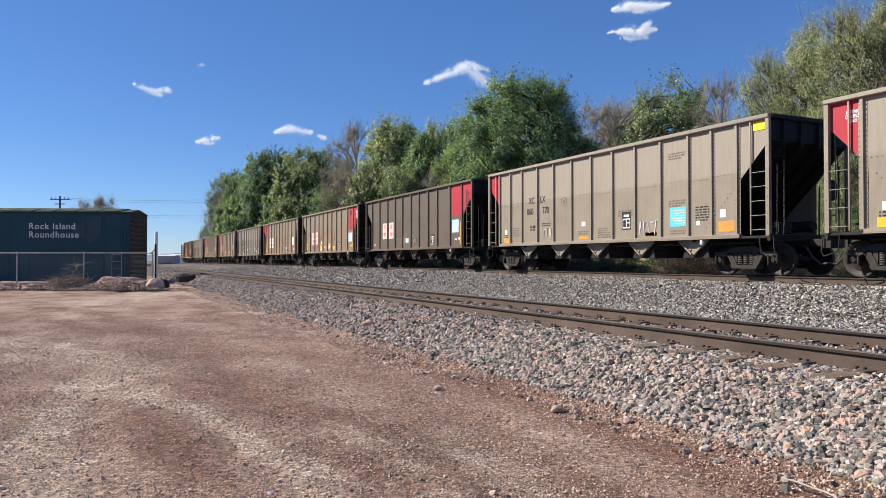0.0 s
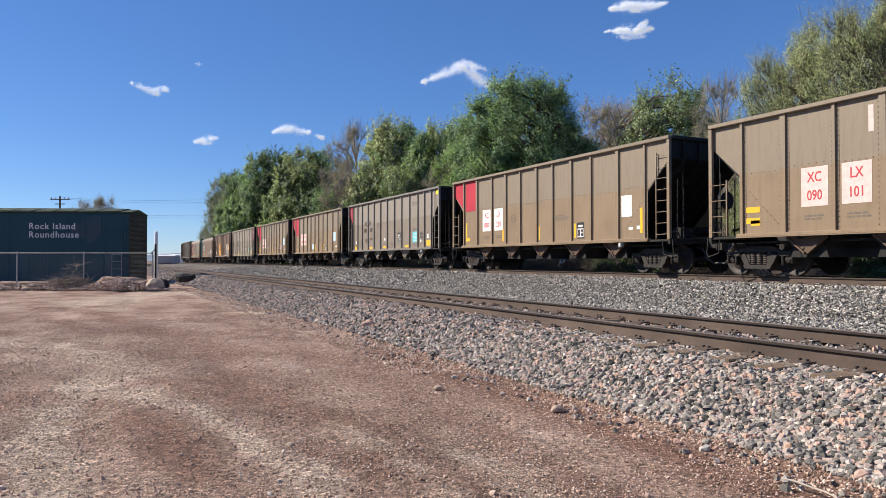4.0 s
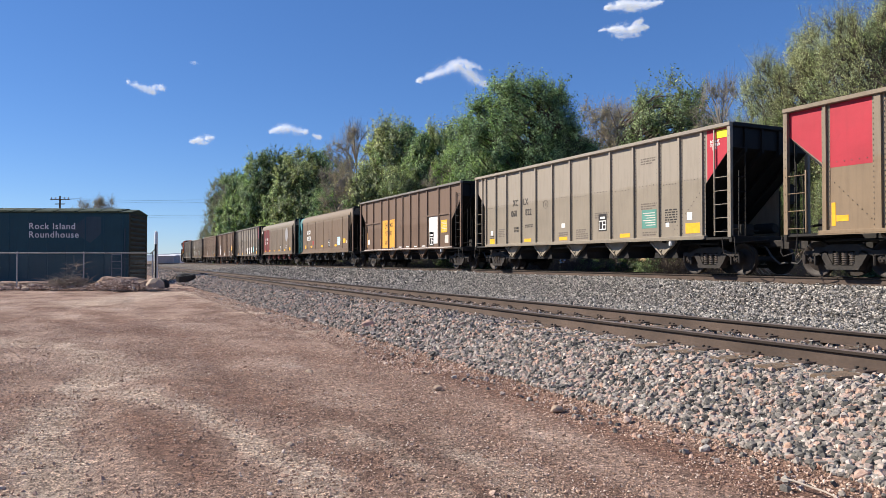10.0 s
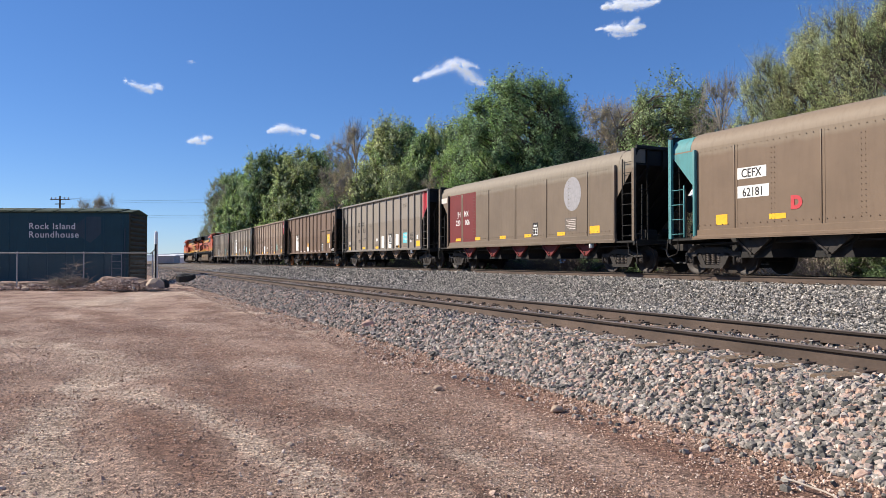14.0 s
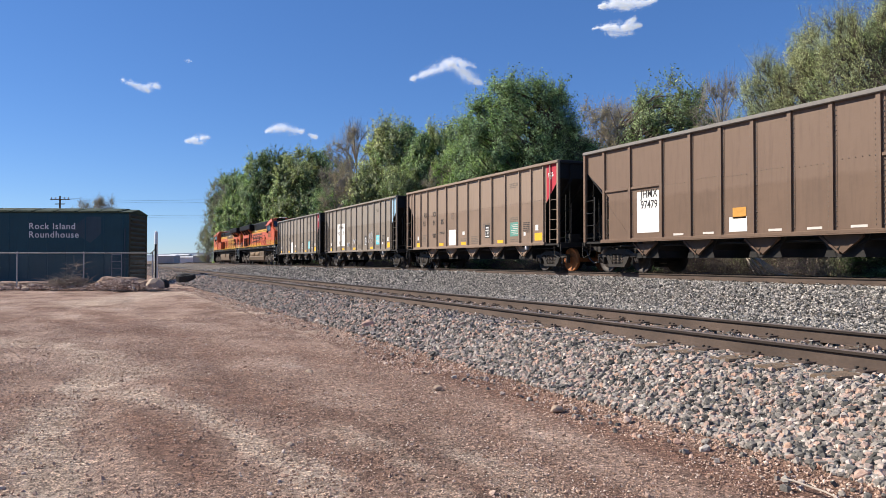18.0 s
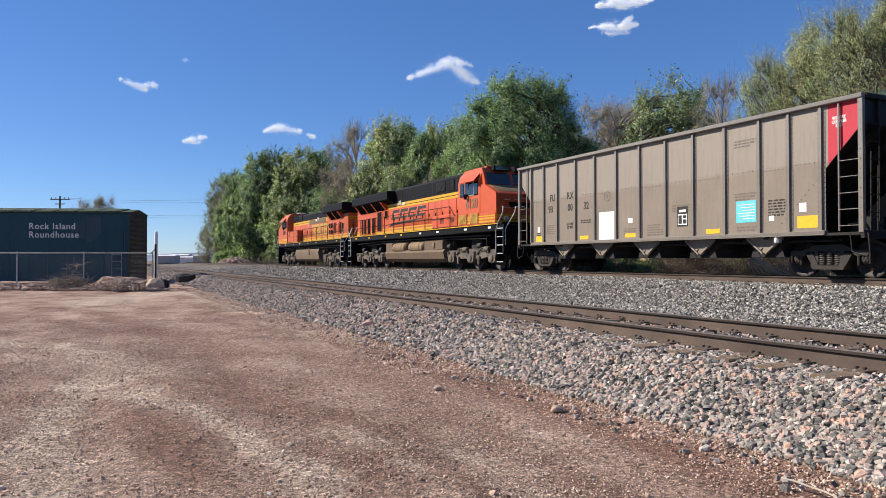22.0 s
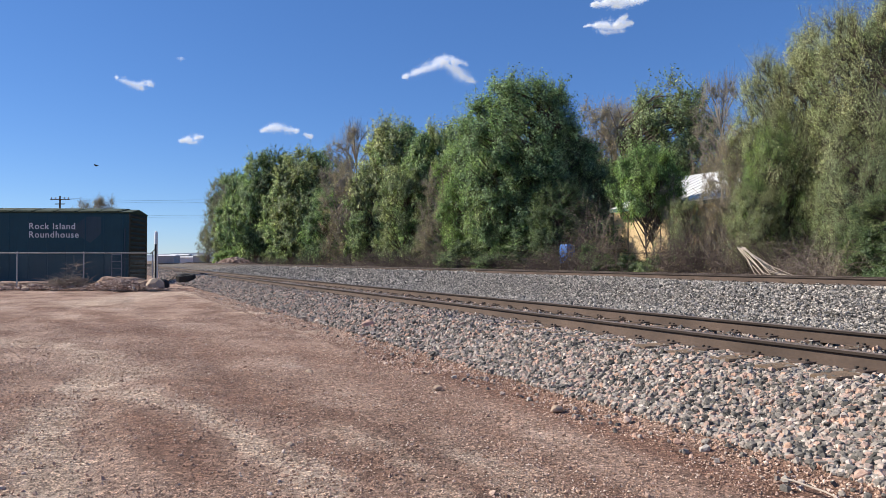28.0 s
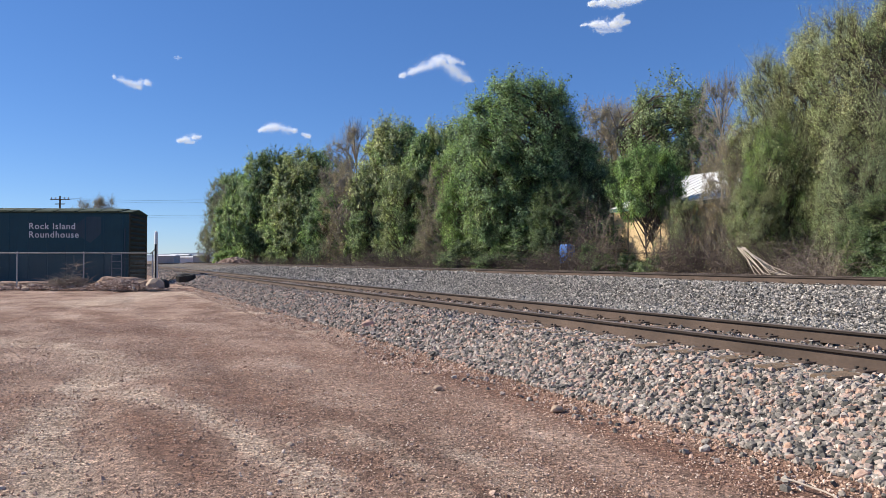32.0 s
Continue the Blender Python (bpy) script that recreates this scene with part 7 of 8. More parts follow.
BRUSH = [
    # bearing, lateral place, top, half width, kind, wood, leaf
    (-374, 22.6, 437, 17, "shrub_a", "twig", "leaf_bright"), (-392, 23.2, 440, 12, "shrub_a", "twig", "leaf_bright"),
    (236, 23.0, 424, 30, "thicket_a", "twig", "leaf_bud"), (252, 23.6, 330, 26, "thicket_b", "twig", "leaf_bud"), (282, 24.2, 312, 30, "thicket_a", "twig_pale", "leaf_bud"),
    (262, 23.2, 436, 24, "shrub_a", "twig", "leaf_green"), (292, 23.0, 400, 26, "thicket_b", "twig", "leaf_bud"), (286, 22.6, 452, 20, "shrub_a", "twig", "leaf_dark"),
    (338, 23.4, 452, 30, "shrub_a", "twig", "leaf_dark"), (366, 23.6, 455, 24, "shrub_a", "twig", "leaf_green"),
    (392, 24.6, 352, 34, "thicket_a", "twig", "leaf_bud"), (404, 23.6, 398, 34, "thicket_b", "twig", "leaf_bud"), (440, 23.4, 380, 40, "thicket_a", "twig", "leaf_bud"),
    (466, 24.4, 350, 36, "thicket_b", "twig", "leaf_bud"), (492, 23.2, 392, 40, "thicket_b", "twig", "leaf_bud"), (424, 24.0, 372, 30, "thicket_b", "twig", "leaf_bud"),
    (520, 24.0, 372, 44, "thicket_a", "twig_pale", "leaf_olive"), (556, 23.4, 410, 44, "thicket_b", "twig", "leaf_bud"), (600, 23.6, 386, 44, "thicket_a", "twig", "leaf_bud"),
    (648, 22.8, 402, 46, "thicket_b", "twig_pale", "leaf_bud"), (690, 22.6, 396, 46, "thicket_a", "twig_pale", "leaf_bud"), (735, 23.0, 420, 40, "thicket_b", "twig", "leaf_bud"),
    (784, 22.8, 410, 46, "shrub_a", "twig", "leaf_dark"), (840, 22.6, 400, 60, "shrub_a", "twig", "leaf_dark"),
]
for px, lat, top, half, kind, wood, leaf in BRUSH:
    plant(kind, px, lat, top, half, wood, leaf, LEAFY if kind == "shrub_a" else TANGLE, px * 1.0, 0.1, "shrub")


# the fallen pale branch
def fallen_branch():
    rng = random.Random(4)
    root = new("fallen_branch")
    tagged(root, "pale dead branch fallen among the brush beside the track", "branch")
    base = Vector((20.7, 16.3, 0.62))
    tip = Vector((21.0, 18.7, 1.8))
    for k in range(11):
        o = Vector((rng.uniform(-0.3, 0.3), rng.uniform(-0.5, 0.5), rng.uniform(-0.15, 0.1)))
        mid = (base + tip) / 2 + Vector((rng.uniform(-0.3, 0.3), rng.uniform(-0.2, 0.2), rng.uniform(-0.35, 0.0))) + o * 0.5
        far = base + o * 1.8
        part("stem", Mb().tube([tip + o * 0.3, tip + (mid - tip) * 0.5 + Vector((0, rng.uniform(-0.1, 0.1), rng.uniform(-0.08, 0.14))), mid, mid + (far - mid) * 0.5 + Vector((0, 0, rng.uniform(-0.1, 0.1))), far], [0.022 - 0.001 * k, 0.017, 0.013, 0.01, 0.004], 5), "deadwood", root)


fallen_branch()
# ---------------------------------------------------------------- boxcar and fence in the yard
def yard(px, dist, z=0.0):
    """A place in the yard: px across the view (1260 to the metre at one metre), dist straight ahead."""
    sx, cx = LOOK[0], LOOK[1]
    lx = px / 1260.0 * dist
    return Vector((dist * sx + lx * cx, dist * cx - lx * sx, z))


M["boxcar"] = car_paint("boxcar", (0.014, 0.072, 0.092), (0.015, 0.042, 0.054), 0.4, None, 2, 0.3, 0.5)
M["boxcar_end"] = car_paint("boxcar_end", (0.05, 0.05, 0.03), (0.05, 0.035, 0.025), 0.5, None, 2, 0.5, 0.7)
M["boxcar_roof"] = car_paint("boxcar_roof", (0.05, 0.07, 0.033), (0.035, 0.032, 0.026), 0.5, None, 2, 0.4, 0.7)
M["boxcar_patch"] = car_paint("boxcar_patch", (0.05, 0.085, 0.105), (0.03, 0.035, 0.035), 0.3)
M["sign_white"] = emit_free("sign_white", (0.70, 0.70, 0.68))
M["galvanised"] = surf("galvanised", (0.34, 0.35, 0.36), 0.5, 0.5, 0.2, 4, 30, 0.1)
M["pipe_white"] = surf("pipe_white", (0.78, 0.77, 0.74), 0.5, 0, 0.08, 3, 30, 0.1)
M["rubber"] = surf("rubber", (0.025, 0.024, 0.024), 0.7, 0, 0.3, 5, 40, 0.3)


def make_boxcar():
    root = new("boxcar")
    root.matrix_basis = Matrix.Translation(yard(-556, 42)) @ Matrix.Rotation(radians(-25.61 + 4.6), 4, 'Z')
    tagged(root, "dark green old boxcar with white lettering standing in the yard", "boxcar")
    L, W, z0, z1 = 15.4, 3.0, 0.12, 4.12
    body = Mb().box(-L, 0, 0, W, z0, z1, 0.03)
    part("body", body, "boxcar", root)
    part("side_sill", Mb().box(-L, 0, -0.04, 0.05, z0 - 0.12, z0 + 0.12, 0.02), "boxcar", root)
    for i in range(15):
        part("panel_seam", shared("panel_seam", lambda: Mb().box(-0.04, 0.04, -0.022, 0.004, z0, z1 - 0.05, 0.01)), "boxcar", root, "", pose(-0.35 - i * 1.07, 0, 0))
    for i in range(14):
        z = z0 + 0.2 + i * 0.28
        part("end_corrugation", shared("end_corrugation", lambda: Mb().prism([(0, -0.1), (0.09, -0.03), (0.09, 0.03), (0, 0.1)], "y", 0.14, W - 0.14)),
             "boxcar_end", root, "rust stained ribbed end", pose(0, 0, z))
    part("corner_post", Mb().box(-0.02, 0.06, -0.02, 0.12, z0, z1, 0.02), "boxcar_end", root)
    part("corner_post", Mb().box(-0.02, 0.06, W - 0.12, W + 0.02, z0, z1, 0.02), "boxcar_end", root)
    roof = Mb().prism([(-0.06, z1), (W + 0.06, z1), (W + 0.06, z1 + 0.06), (W / 2, z1 + 0.30), (-0.06, z1 + 0.06)], "x", -L - 0.06, 0.08)
    r = part("roof", roof, "boxcar_roof", root, "weathered green metal roof")
    for i in range(12):
        x = -0.6 - i * 1.22
        part("roof_rib", shared("roof_rib", lambda: Mb().prism([(-0.08, z1 + 0.055), (W / 2, z1 + 0.31), (W + 0.08, z1 + 0.055), (W + 0.08, z1 + 0.11), (W / 2, z1 + 0.37), (-0.08, z1 + 0.11)], "x", -0.05, 0.05)),
             "boxcar_roof", r, "", pose(x, 0, 0))
        part("roof_panel", shared("roof_panel", lambda: Mb().prism([(0.05, z1 + 0.10), (W / 2, z1 + 0.345), (W / 2, z1 + 0.37), (0.05, z1 + 0.125)], "x", -1.08, -0.14)),
             "boxcar_roof", r, "", pose(x, 0, 0, 0, 0, 0.8 * (-1) ** i))
    ladder = Mb()
    for k in range(5):
        ladder.tube([(-0.95, -0.07, z0 - 0.05 + k * 0.4), (-0.4, -0.07, z0 - 0.05 + k * 0.4)], 0.014, 5)
    ladder.tube([(-0.95, -0.07, z0 - 0.15), (-0.95, -0.07, z0 + 1.7)], 0.014, 5).tube([(-0.4, -0.07, z0 - 0.15), (-0.4, -0.07, z0 + 1.7)], 0.014, 5)
    part("ladder", ladder, "galvanised", root)
    part("downpipe", Mb().tube([(-0.22, -0.06, z0 + 0.1), (-0.22, -0.06, z1 - 0.9)], 0.04, 6), "boxcar_patch", root)
    part("faded_patch", Mb().prism([(-3.4, 3.1), (-2.45, 3.9), (-1.6, 3.9), (-1.6, 2.9), (-2.2, 2.35)], "y", -0.010, -0.004), "boxcar_patch", root, "faded repainted patch")
    m = pose(-5.68, -0.03, 3.16, 90, 0, 0)
    part("lettering", text_mesh("Rock Island\nRoundhouse", 0.52, 0.97, 0.006, 'LEFT', 1.12), "sign_white", root, "white painted lettering", m)


make_boxcar()


def make_fence():
    root = new("chain_link_fence")
    tagged(root, "galvanised chain link fence with thin steel posts before the boxcar", "fence")
    d = 32.0
    ends = [-784 - 120 * 1, -754, -636, -514]
    top = 1.68
    for px in ends:
        p = yard(px, d)
        part("fence_post", shared("fence_post", lambda: Mb().tube([(0, 0, -0.05), (0, 0, top - 0.02)], 0.028, 8).lathe([(0.034, top - 0.03), (0.03, top + 0.02), (0.006, top + 0.04)], "z", (0, 0, 0), 8)),
             "galvanised", root, "", Matrix.Translation(p))
    for a, b in zip(ends, ends[1:]):
        pa, pb = yard(a, d, top - 0.03), yard(b, d, top - 0.03)
        part("top_rail", Mb().tube([pa, pb], 0.021, 6), "galvanised", root)
        wires = Mb()
        n = 32
        along = (pb - pa)
        h = 1.45
        for i in range(-16, n):
            for sg in (1, -1):
                u0, u1 = i / n, (i + 16) / n
                if sg < 0:
                    u0, u1 = u1, u0
                z0, z1 = 0.0, h
                lo, hi = max(0.0, min(u0, u1)), min(1.0, max(u0, u1))
                if hi - lo < 0.02:
                    continue
                def at(u):
                    return pa + along * u + Vector((0, 0, -h + (u - u0) / (u1 - u0) * h))
                wires.tube([at(lo), at(hi)], 0.0006, 3, False)
        part("wire_mesh", wires, "galvanised", root)
    p = yard(-514, d)
    q = yard(-505, d)
    part("gate_post", Mb().tube([p + Vector((0.12, 0, -0.05)), p + Vector((0.12, 0, 2.05))], 0.045, 8), "clip", root, "dark steel gate post")
    part("brace", Mb().tube([p + Vector((-0.1, 0, 1.6)), p + Vector((0.12, 0, 1.85))], 0.02, 6), "clip", root)


make_fence()
post = part("marker_post", Mb().lathe([(0.075, -0.05), (0.075, 0.35), (0.085, 0.36), (0.085, 1.55), (0.075, 1.56), (0.075, 2.62), (0.06, 2.70), (0.02, 2.72)], "z", (0, 0, 0), 12), "pipe_white",
            None, "", Matrix.Translation(yard(-508, 34)))
tagged(post, "white plastic marker post standing at the fence corner", "post")
# ---------------------------------------------------------------- yard clutter, distance and sky
M["wall_tan"] = surf("wall_tan", (0.62, 0.46, 0.26), 0.9, 0, 0.1, 0.8, 20, 0.2)
M["roof_white"] = surf("roof_white", (0.74, 0.74, 0.73), 0.5, 0.1, 0.1, 0.6, 20, 0.1)
M["eave_green"] = surf("eave_green", (0.05, 0.10, 0.075), 0.6, 0, 0.2, 2, 20)
M["straw"] = surf("straw", (0.30, 0.245, 0.185), 0.95, 0, 0.3, 3, 30)
M["mound_dirt"] = surf("mound_dirt", (0.34, 0.235, 0.17), 0.95, 0, 0.4, 2.5, 14, 1.0, 0.06)
M["rubble_dirt"] = stone_mat("rubble_dirt", [(0.0, (0.2, 0.13, 0.1)), (0.5, (0.36, 0.25, 0.2)), (1.0, (0.55, 0.45, 0.38))])
M["tarp_blue"] = surf("tarp_blue", (0.03, 0.16, 0.5), 0.5, 0, 0.2, 3, 20)
M["far_wall"] = surf("far_wall", (0.62, 0.63, 0.64), 0.8, 0, 0.1, 0.2, 3)
M["far_grey"] = surf("far_grey", (0.30, 0.31, 0.32), 0.8, 0, 0.15, 0.2, 3)
# haze of distance is painted into the ridge's bluish base colour
M["hill_haze"] = surf("hill_haze", (0.16, 0.20, 0.26), 1.0, 0, 0.15, 0.004, 0.05, 0.0)
M["pole_wood"] = surf("pole_wood", (0.09, 0.07, 0.055), 0.9, 0, 0.3, 2, 20)
M["wire"] = surf("wire", (0.16, 0.17, 0.19), 0.6, 0, 0.1, 2, 20, 0.0)
M["bird_black"] = surf("bird_black", (0.012, 0.012, 0.013), 0.6, 0, 0.3, 9, 40)


def tan_building():
    root = new("tan_building")
    tagged(root, "tan walled building with a white metal roof behind the trees", "building")
    x0, x1, y0, y1, h = 28.0, 38.0, 22.6, 34.4, 4.36
    part("wall", Mb().box(x0, x0 + 0.25, y0, y1, 0, h), "wall_tan", root)
    part("wall", Mb().box(x0 + 0.25, x1, y1 - 0.25, y1, 0, h), "wall_tan", root)
    part("wall", Mb().box(x0 + 0.25, x1, y0, y0 + 0.25, 0, h), "wall_tan", root)
    part("wall", Mb().box(x1, x1 + 0.25, y0, y1, 0, h), "wall_tan", root)
    part("gable", Mb().prism([(x0, h), (x1, h), (33.0, 6.45)], "y", y0 + 0.05, y0 + 0.2), "wall_tan", root)
    part("gable", Mb().prism([(x0, h), (x1, h), (33.0, 6.45)], "y", y1 - 0.2, y1 - 0.05), "wall_tan", root)
    rf = part("roof", Mb().prism([(x0 - 0.6, h - 0.15), (33.0, 6.5), (33.0, 6.62), (x0 - 0.6, h)], "y", y0 - 0.4, y1 - 0.3), "roof_white", root, "white sheet metal roof")
    part("roof", Mb().prism([(x1 + 0.6, h - 0.15), (33.0, 6.5), (33.0, 6.62), (x1 + 0.6, h)], "y", y0 - 0.4, y1 + 0.4), "roof_white", root)
    for i in range(20):
        y = y0 + i * 0.6
        part("roof_seam", shared("roof_seam", lambda: Mb().prism([(x0 - 0.6, h), (33.0, 6.62), (33.0, 6.65), (x0 - 0.6, h + 0.03)], "y", -0.02, 0.02)), "roof_white", rf, "", pose(0, y, 0))
    part("eave_board", Mb().box(x0 - 0.64, x0 - 0.60, y0 - 0.4, y1 - 0.3, h - 0.2, h + 0.01), "eave_green", root, "dark green eave board")
    for i in range(4):
        part("wall_seam", Mb().box(x0 - 0.03, x0, y0 + 2.4 + i * 2.7, y0 + 2.46 + i * 2.7, 0, h - 0.3), "pole_wood", root)
    part("wall_band", Mb().box(x0 - 0.02, x0, y0, y1, 1.72, 1.78), "pole_wood", root)


tan_building()
drum = part("tarpaulin_cover", Mb().box(-0.4, 0.4, -0.35, 0.35, 0.0, 2.15, 0.15), "tarp_blue", None, "", pose(24.4, 34.2, 0.1, 0, 0, 25))
tagged(drum, "bright blue tarpaulin covered stack half hidden by brush", "tarpaulin")

# mound, rubble, boulders, straw and tyre by the fence
lump("dirt_mound", 7.7, (1.45, 0.7, 0.5), "mound_dirt", "heap of pale dirt and rubble at the fence foot", tuple(yard(-572, 31.3, 0.05)), "mound", -25, 0.13, 5)
lump("dirt_mound", 4.1, (3.5, 0.5, 0.3), "mound_dirt", "low ridge of dirt pushed against the fence", tuple(yard(-730, 32.5, 0.04)), "mound", -25, 0.2, 5)
lump("boulder", 5.3, (0.46, 0.36, 0.42), "rock_tan", "squarish tan boulder beside the fence post", tuple(yard(-510, 31.2, 0.12)), "rock", 20, 0.0, 2)
lump("boulder", 8.3, (0.3, 0.25, 0.3), "grime_black", "dark lump beside the boulder", tuple(yard(-494, 33.5, 0.12)), "rock", 60)
rr = random.Random(12)
for i in range(16):
    px = -790 + i * 14 + rr.uniform(-5, 5)
    s = rr.uniform(0.06, 0.17)
    lump("rock", 20 + i * 1.7, (s * 1.3, s, s * 0.9), "rock_pink" if i % 3 == 0 else "rock_tan", "rough rock in the row below the fence", tuple(yard(px, 31.4 + rr.uniform(-0.5, 1.0), 0.05)), "rock", rr.uniform(0, 180), 0.1, 2)


def rubble_heap(at, w, d, h, count, size, seed, material, label):
    """Small broken stones heaped over a low mound, as one sheet."""
    rng = np.random.default_rng(seed)
    base = np.array([(1, 0, 0), (-1, 0, 0), (0, 1, 0), (0, -1, 0), (0, 0, 1), (0, 0, -1)], float)
    tris = np.array([(0, 2, 4), (2, 1, 4), (1, 3, 4), (3, 0, 4), (2, 0, 5), (1, 2, 5), (3, 1, 5), (0, 3, 5)])
    x, y = rng.normal(0, 0.5, count), rng.normal(0, 0.5, count)
    z = np.exp(-(x * x + y * y) * 1.8) * h
    s = size * np.exp(rng.normal(0, 0.5, count))
    v = base[None] * (1 + rng.normal(0, 0.25, (count, 6, 3))) * s[:, None, None] * np.array([1.2, 1.0, 0.8])
    v += np.stack([x * w, y * d, z + s * 0.2], -1)[:, None]
    f = (tris[None] + (np.arange(count) * 6)[:, None, None]).reshape(-1, 3)
    ob = part("rubble_heap", raw_mesh("rubble_heap", v.reshape(-1, 3), f), material, None, "", Matrix.Translation(at) @ Matrix.Rotation(radians(-25.61), 4, 'Z'))
    tagged(ob, label, "rubble", "", "stuff")


rubble_heap(yard(-568, 31.1, 0.06), 1.7, 0.8, 0.45, 4200, 0.019, 5, "rubble_dirt", "broken rubble lying over the dirt heap")
rubble_heap(yard(-690, 31.4, 0.03), 4.2, 0.7, 0.2, 2200, 0.024, 6, "rubble_dirt", "broken rubble strewn below the fence")
rubble_heap(yard(-368, 121, 0.1), 4.5, 3.0, 1.7, 2200, 0.09, 7, "rubble_dirt", "pale heap of rubble at the foot of the trees")


def brush_pile(at, name, label, n, w, h, material, seed):
    rng = random.Random(seed)
    segs = []
    for _ in range(n):
        a = rng.uniform(0, 6.28)
        d = np.array([math.cos(a), math.sin(a) * 0.5, rng.uniform(-0.2, 0.55)])
        p = np.array([rng.gauss(0, w * 0.4), rng.gauss(0, 0.2), rng.uniform(0.0, h)])
        l = rng.uniform(0.25, 0.75)
        q = p + d * l * 0.5 + np.array([0, 0, rng.uniform(-0.06, 0.1)])
        segs.append((p, q, 0.016, 0.011))
        segs.append((q, q + (d + np.array([rng.gauss(0, 0.4), 0, rng.gauss(0, 0.3)])) * l * 0.5, 0.011, 0.004))
    v, f = twig_arrays(segs)
    ob = part(name, raw_mesh(name, v, f), material, None, "", Matrix.Translation(at) @ Matrix.Rotation(radians(-25), 4, 'Z'))
    return tagged(ob, label, "brush", "", "stuff")


brush_pile(yard(-665, 31.4, 0.1), "straw_heap", "heap of dry greyish cut branches by the fence", 330, 1.2, 0.38, "straw", 3)
brush_pile(yard(-650, 32.0, 0.4), "dry_weeds", "tall dry weed stalks standing in the heap", 30, 0.4, 0.8, "straw", 4)


def tyre(at, rz, tilt):
    root = new("tyre")
    root.matrix_basis = Matrix.Translation(at) @ Matrix.Rotation(rz, 4, 'Z') @ Matrix.Rotation(tilt, 4, 'X') @ Matrix.Diagonal((1.35, 1.35, 1.6, 1))
    tagged(root, "old black rubber tyre lying on the ballast edge", "tyre")
    prof = [(0.22, -0.09), (0.30, -0.11), (0.34, -0.10), (0.36, -0.06), (0.365, 0.0), (0.36, 0.06), (0.34, 0.10), (0.30, 0.11), (0.22, 0.09), (0.20, 0.08), (0.27, 0.06), (0.28, 0.0), (0.27, -0.06), (0.20, -0.08), (0.22, -0.09)]
    b = Mb()
    n = 28
    vs = [(r * math.cos(2 * math.pi * k / n), r * math.sin(2 * math.pi * k / n), z) for r, z in prof for k in range(n)]
    fs = [(i * n + k, i * n + (k + 1) % n, (i + 1) * n + (k + 1) % n, (i + 1) * n + k) for i in range(len(prof) - 1) for k in range(n)]
    b.add(vs, fs)
    part("tread", b, "rubber", root)
    blocks = Mb()
    for k in range(28):
        a = 2 * math.pi * k / 28
        blocks.box(0.36, 0.378, -0.03, 0.03, -0.09, 0.09, 0.0, Matrix.Rotation(a, 4, 'Z'))
    part("tread_pattern", blocks, "rubber", root)


tyre(yard(-455, 38.5, 0.40), radians(-40), radians(9))
stick = part("pale_stick", Mb().tube([(3.625, 2.943, 0.020), (3.607, 2.845, 0.032), (3.631, 2.765, 0.020), (3.592, 2.632, 0.032), (3.575, 2.528, 0.020)], [0.004, 0.006, 0.0055, 0.006, 0.004], 6), "deadwood")
tagged(stick, "pale bent stick lying on the dirt", "stick")
for at, s in (((4.05, 9.4, 0.03), 0.05), ((3.1, 6.6, 0.0), 0.035), ((2.2, 8.2, 0.0), 0.04), ((1.2, 5.0, 0.0), 0.03), ((3.6, 5.2, 0.0), 0.045)):
    lump("rock", at[1], (s * 1.4, s, s * 0.8), "rock_tan", "small loose stone on the dirt", at, "rock", at[0] * 50)
plank = part("plank", Mb().box(-0.35, 0.35, -0.05, 0.05, 0, 0.03, 0.01), "deadwood", None, "", pose(3.95, 15.2, 0.06, 0, 4, 60))
tagged(plank, "short grey weathered plank at the ballast edge", "plank")

# distance


def far_building(px, dist, w, h, d, wall, roof, label, doors=0):
    root = new("far_building")
    p = yard(px, dist)
    root.matrix_basis = Matrix.Translation(p) @ Matrix.Rotation(radians(-25.61), 4, 'Z')
    tagged(root, label, "building")
    part("wall", Mb().box(-w / 2, w / 2, 0, d, 0, h), wall, root)
    part("roof", Mb().prism([(-0.4, h), (d + 0.4, h), (d / 2, h + h * 0.18)], "x", -w / 2 - 0.4, w / 2 + 0.4), roof, root)
    for i in range(doors):
        x = -w / 2 + w * (i + 0.6) / (doors + 0.2)
        part("window", Mb().box(x - w * 0.06, x + w * 0.06, -0.1, 0.0, h * 0.3, h * 0.65), "far_grey", root)


far_building(-494, 330, 9, 3.6, 8, "far_grey", "roof_white", "low grey roofed shed far down the line", 2)
far_building(-470, 420, 11, 4.6, 10, "far_wall", "far_wall", "white warehouse far down the line", 2)
far_building(-452, 350, 9, 3.0, 8, "far_wall", "far_wall", "long white shed far down the line", 0)
far_building(-432, 300, 5, 3.4, 6, "far_grey", "far_grey", "grey block building far down the line", 1)


def hill(px, dist, w, h, label):
    vs, fs = [], []
    n = 40
    for i in range(n + 1):
        u = i / n * 2 - 1
        z = h * max(0.0, 1 - u * u) * (0.85 + 0.25 * noise.noise((u * 3, px * 0.01, 0)))
        for dd, zz in ((-w * 0.2, -2), (0, z), (w * 0.2, -2)):
            vs.append((u * w, dd, zz))
    for i in range(n):
        for k in range(2):
            fs.append((i * 3 + k, i * 3 + 3 + k, i * 3 + 4 + k, i * 3 + 1 + k))
    ob = part("hill", Mb().add(vs, fs), "hill_haze", None, "", Matrix.Translation(yard(px, dist)) @ Matrix.Rotation(radians(-25.61), 4, 'Z'))
    tagged(ob, label, "hill", "", "structure")


hill(-430, 2600, 420, 32, "low hazy blue ridge on the horizon")
hill(-700, 2400, 600, 22, "low hazy blue ridge on the horizon")


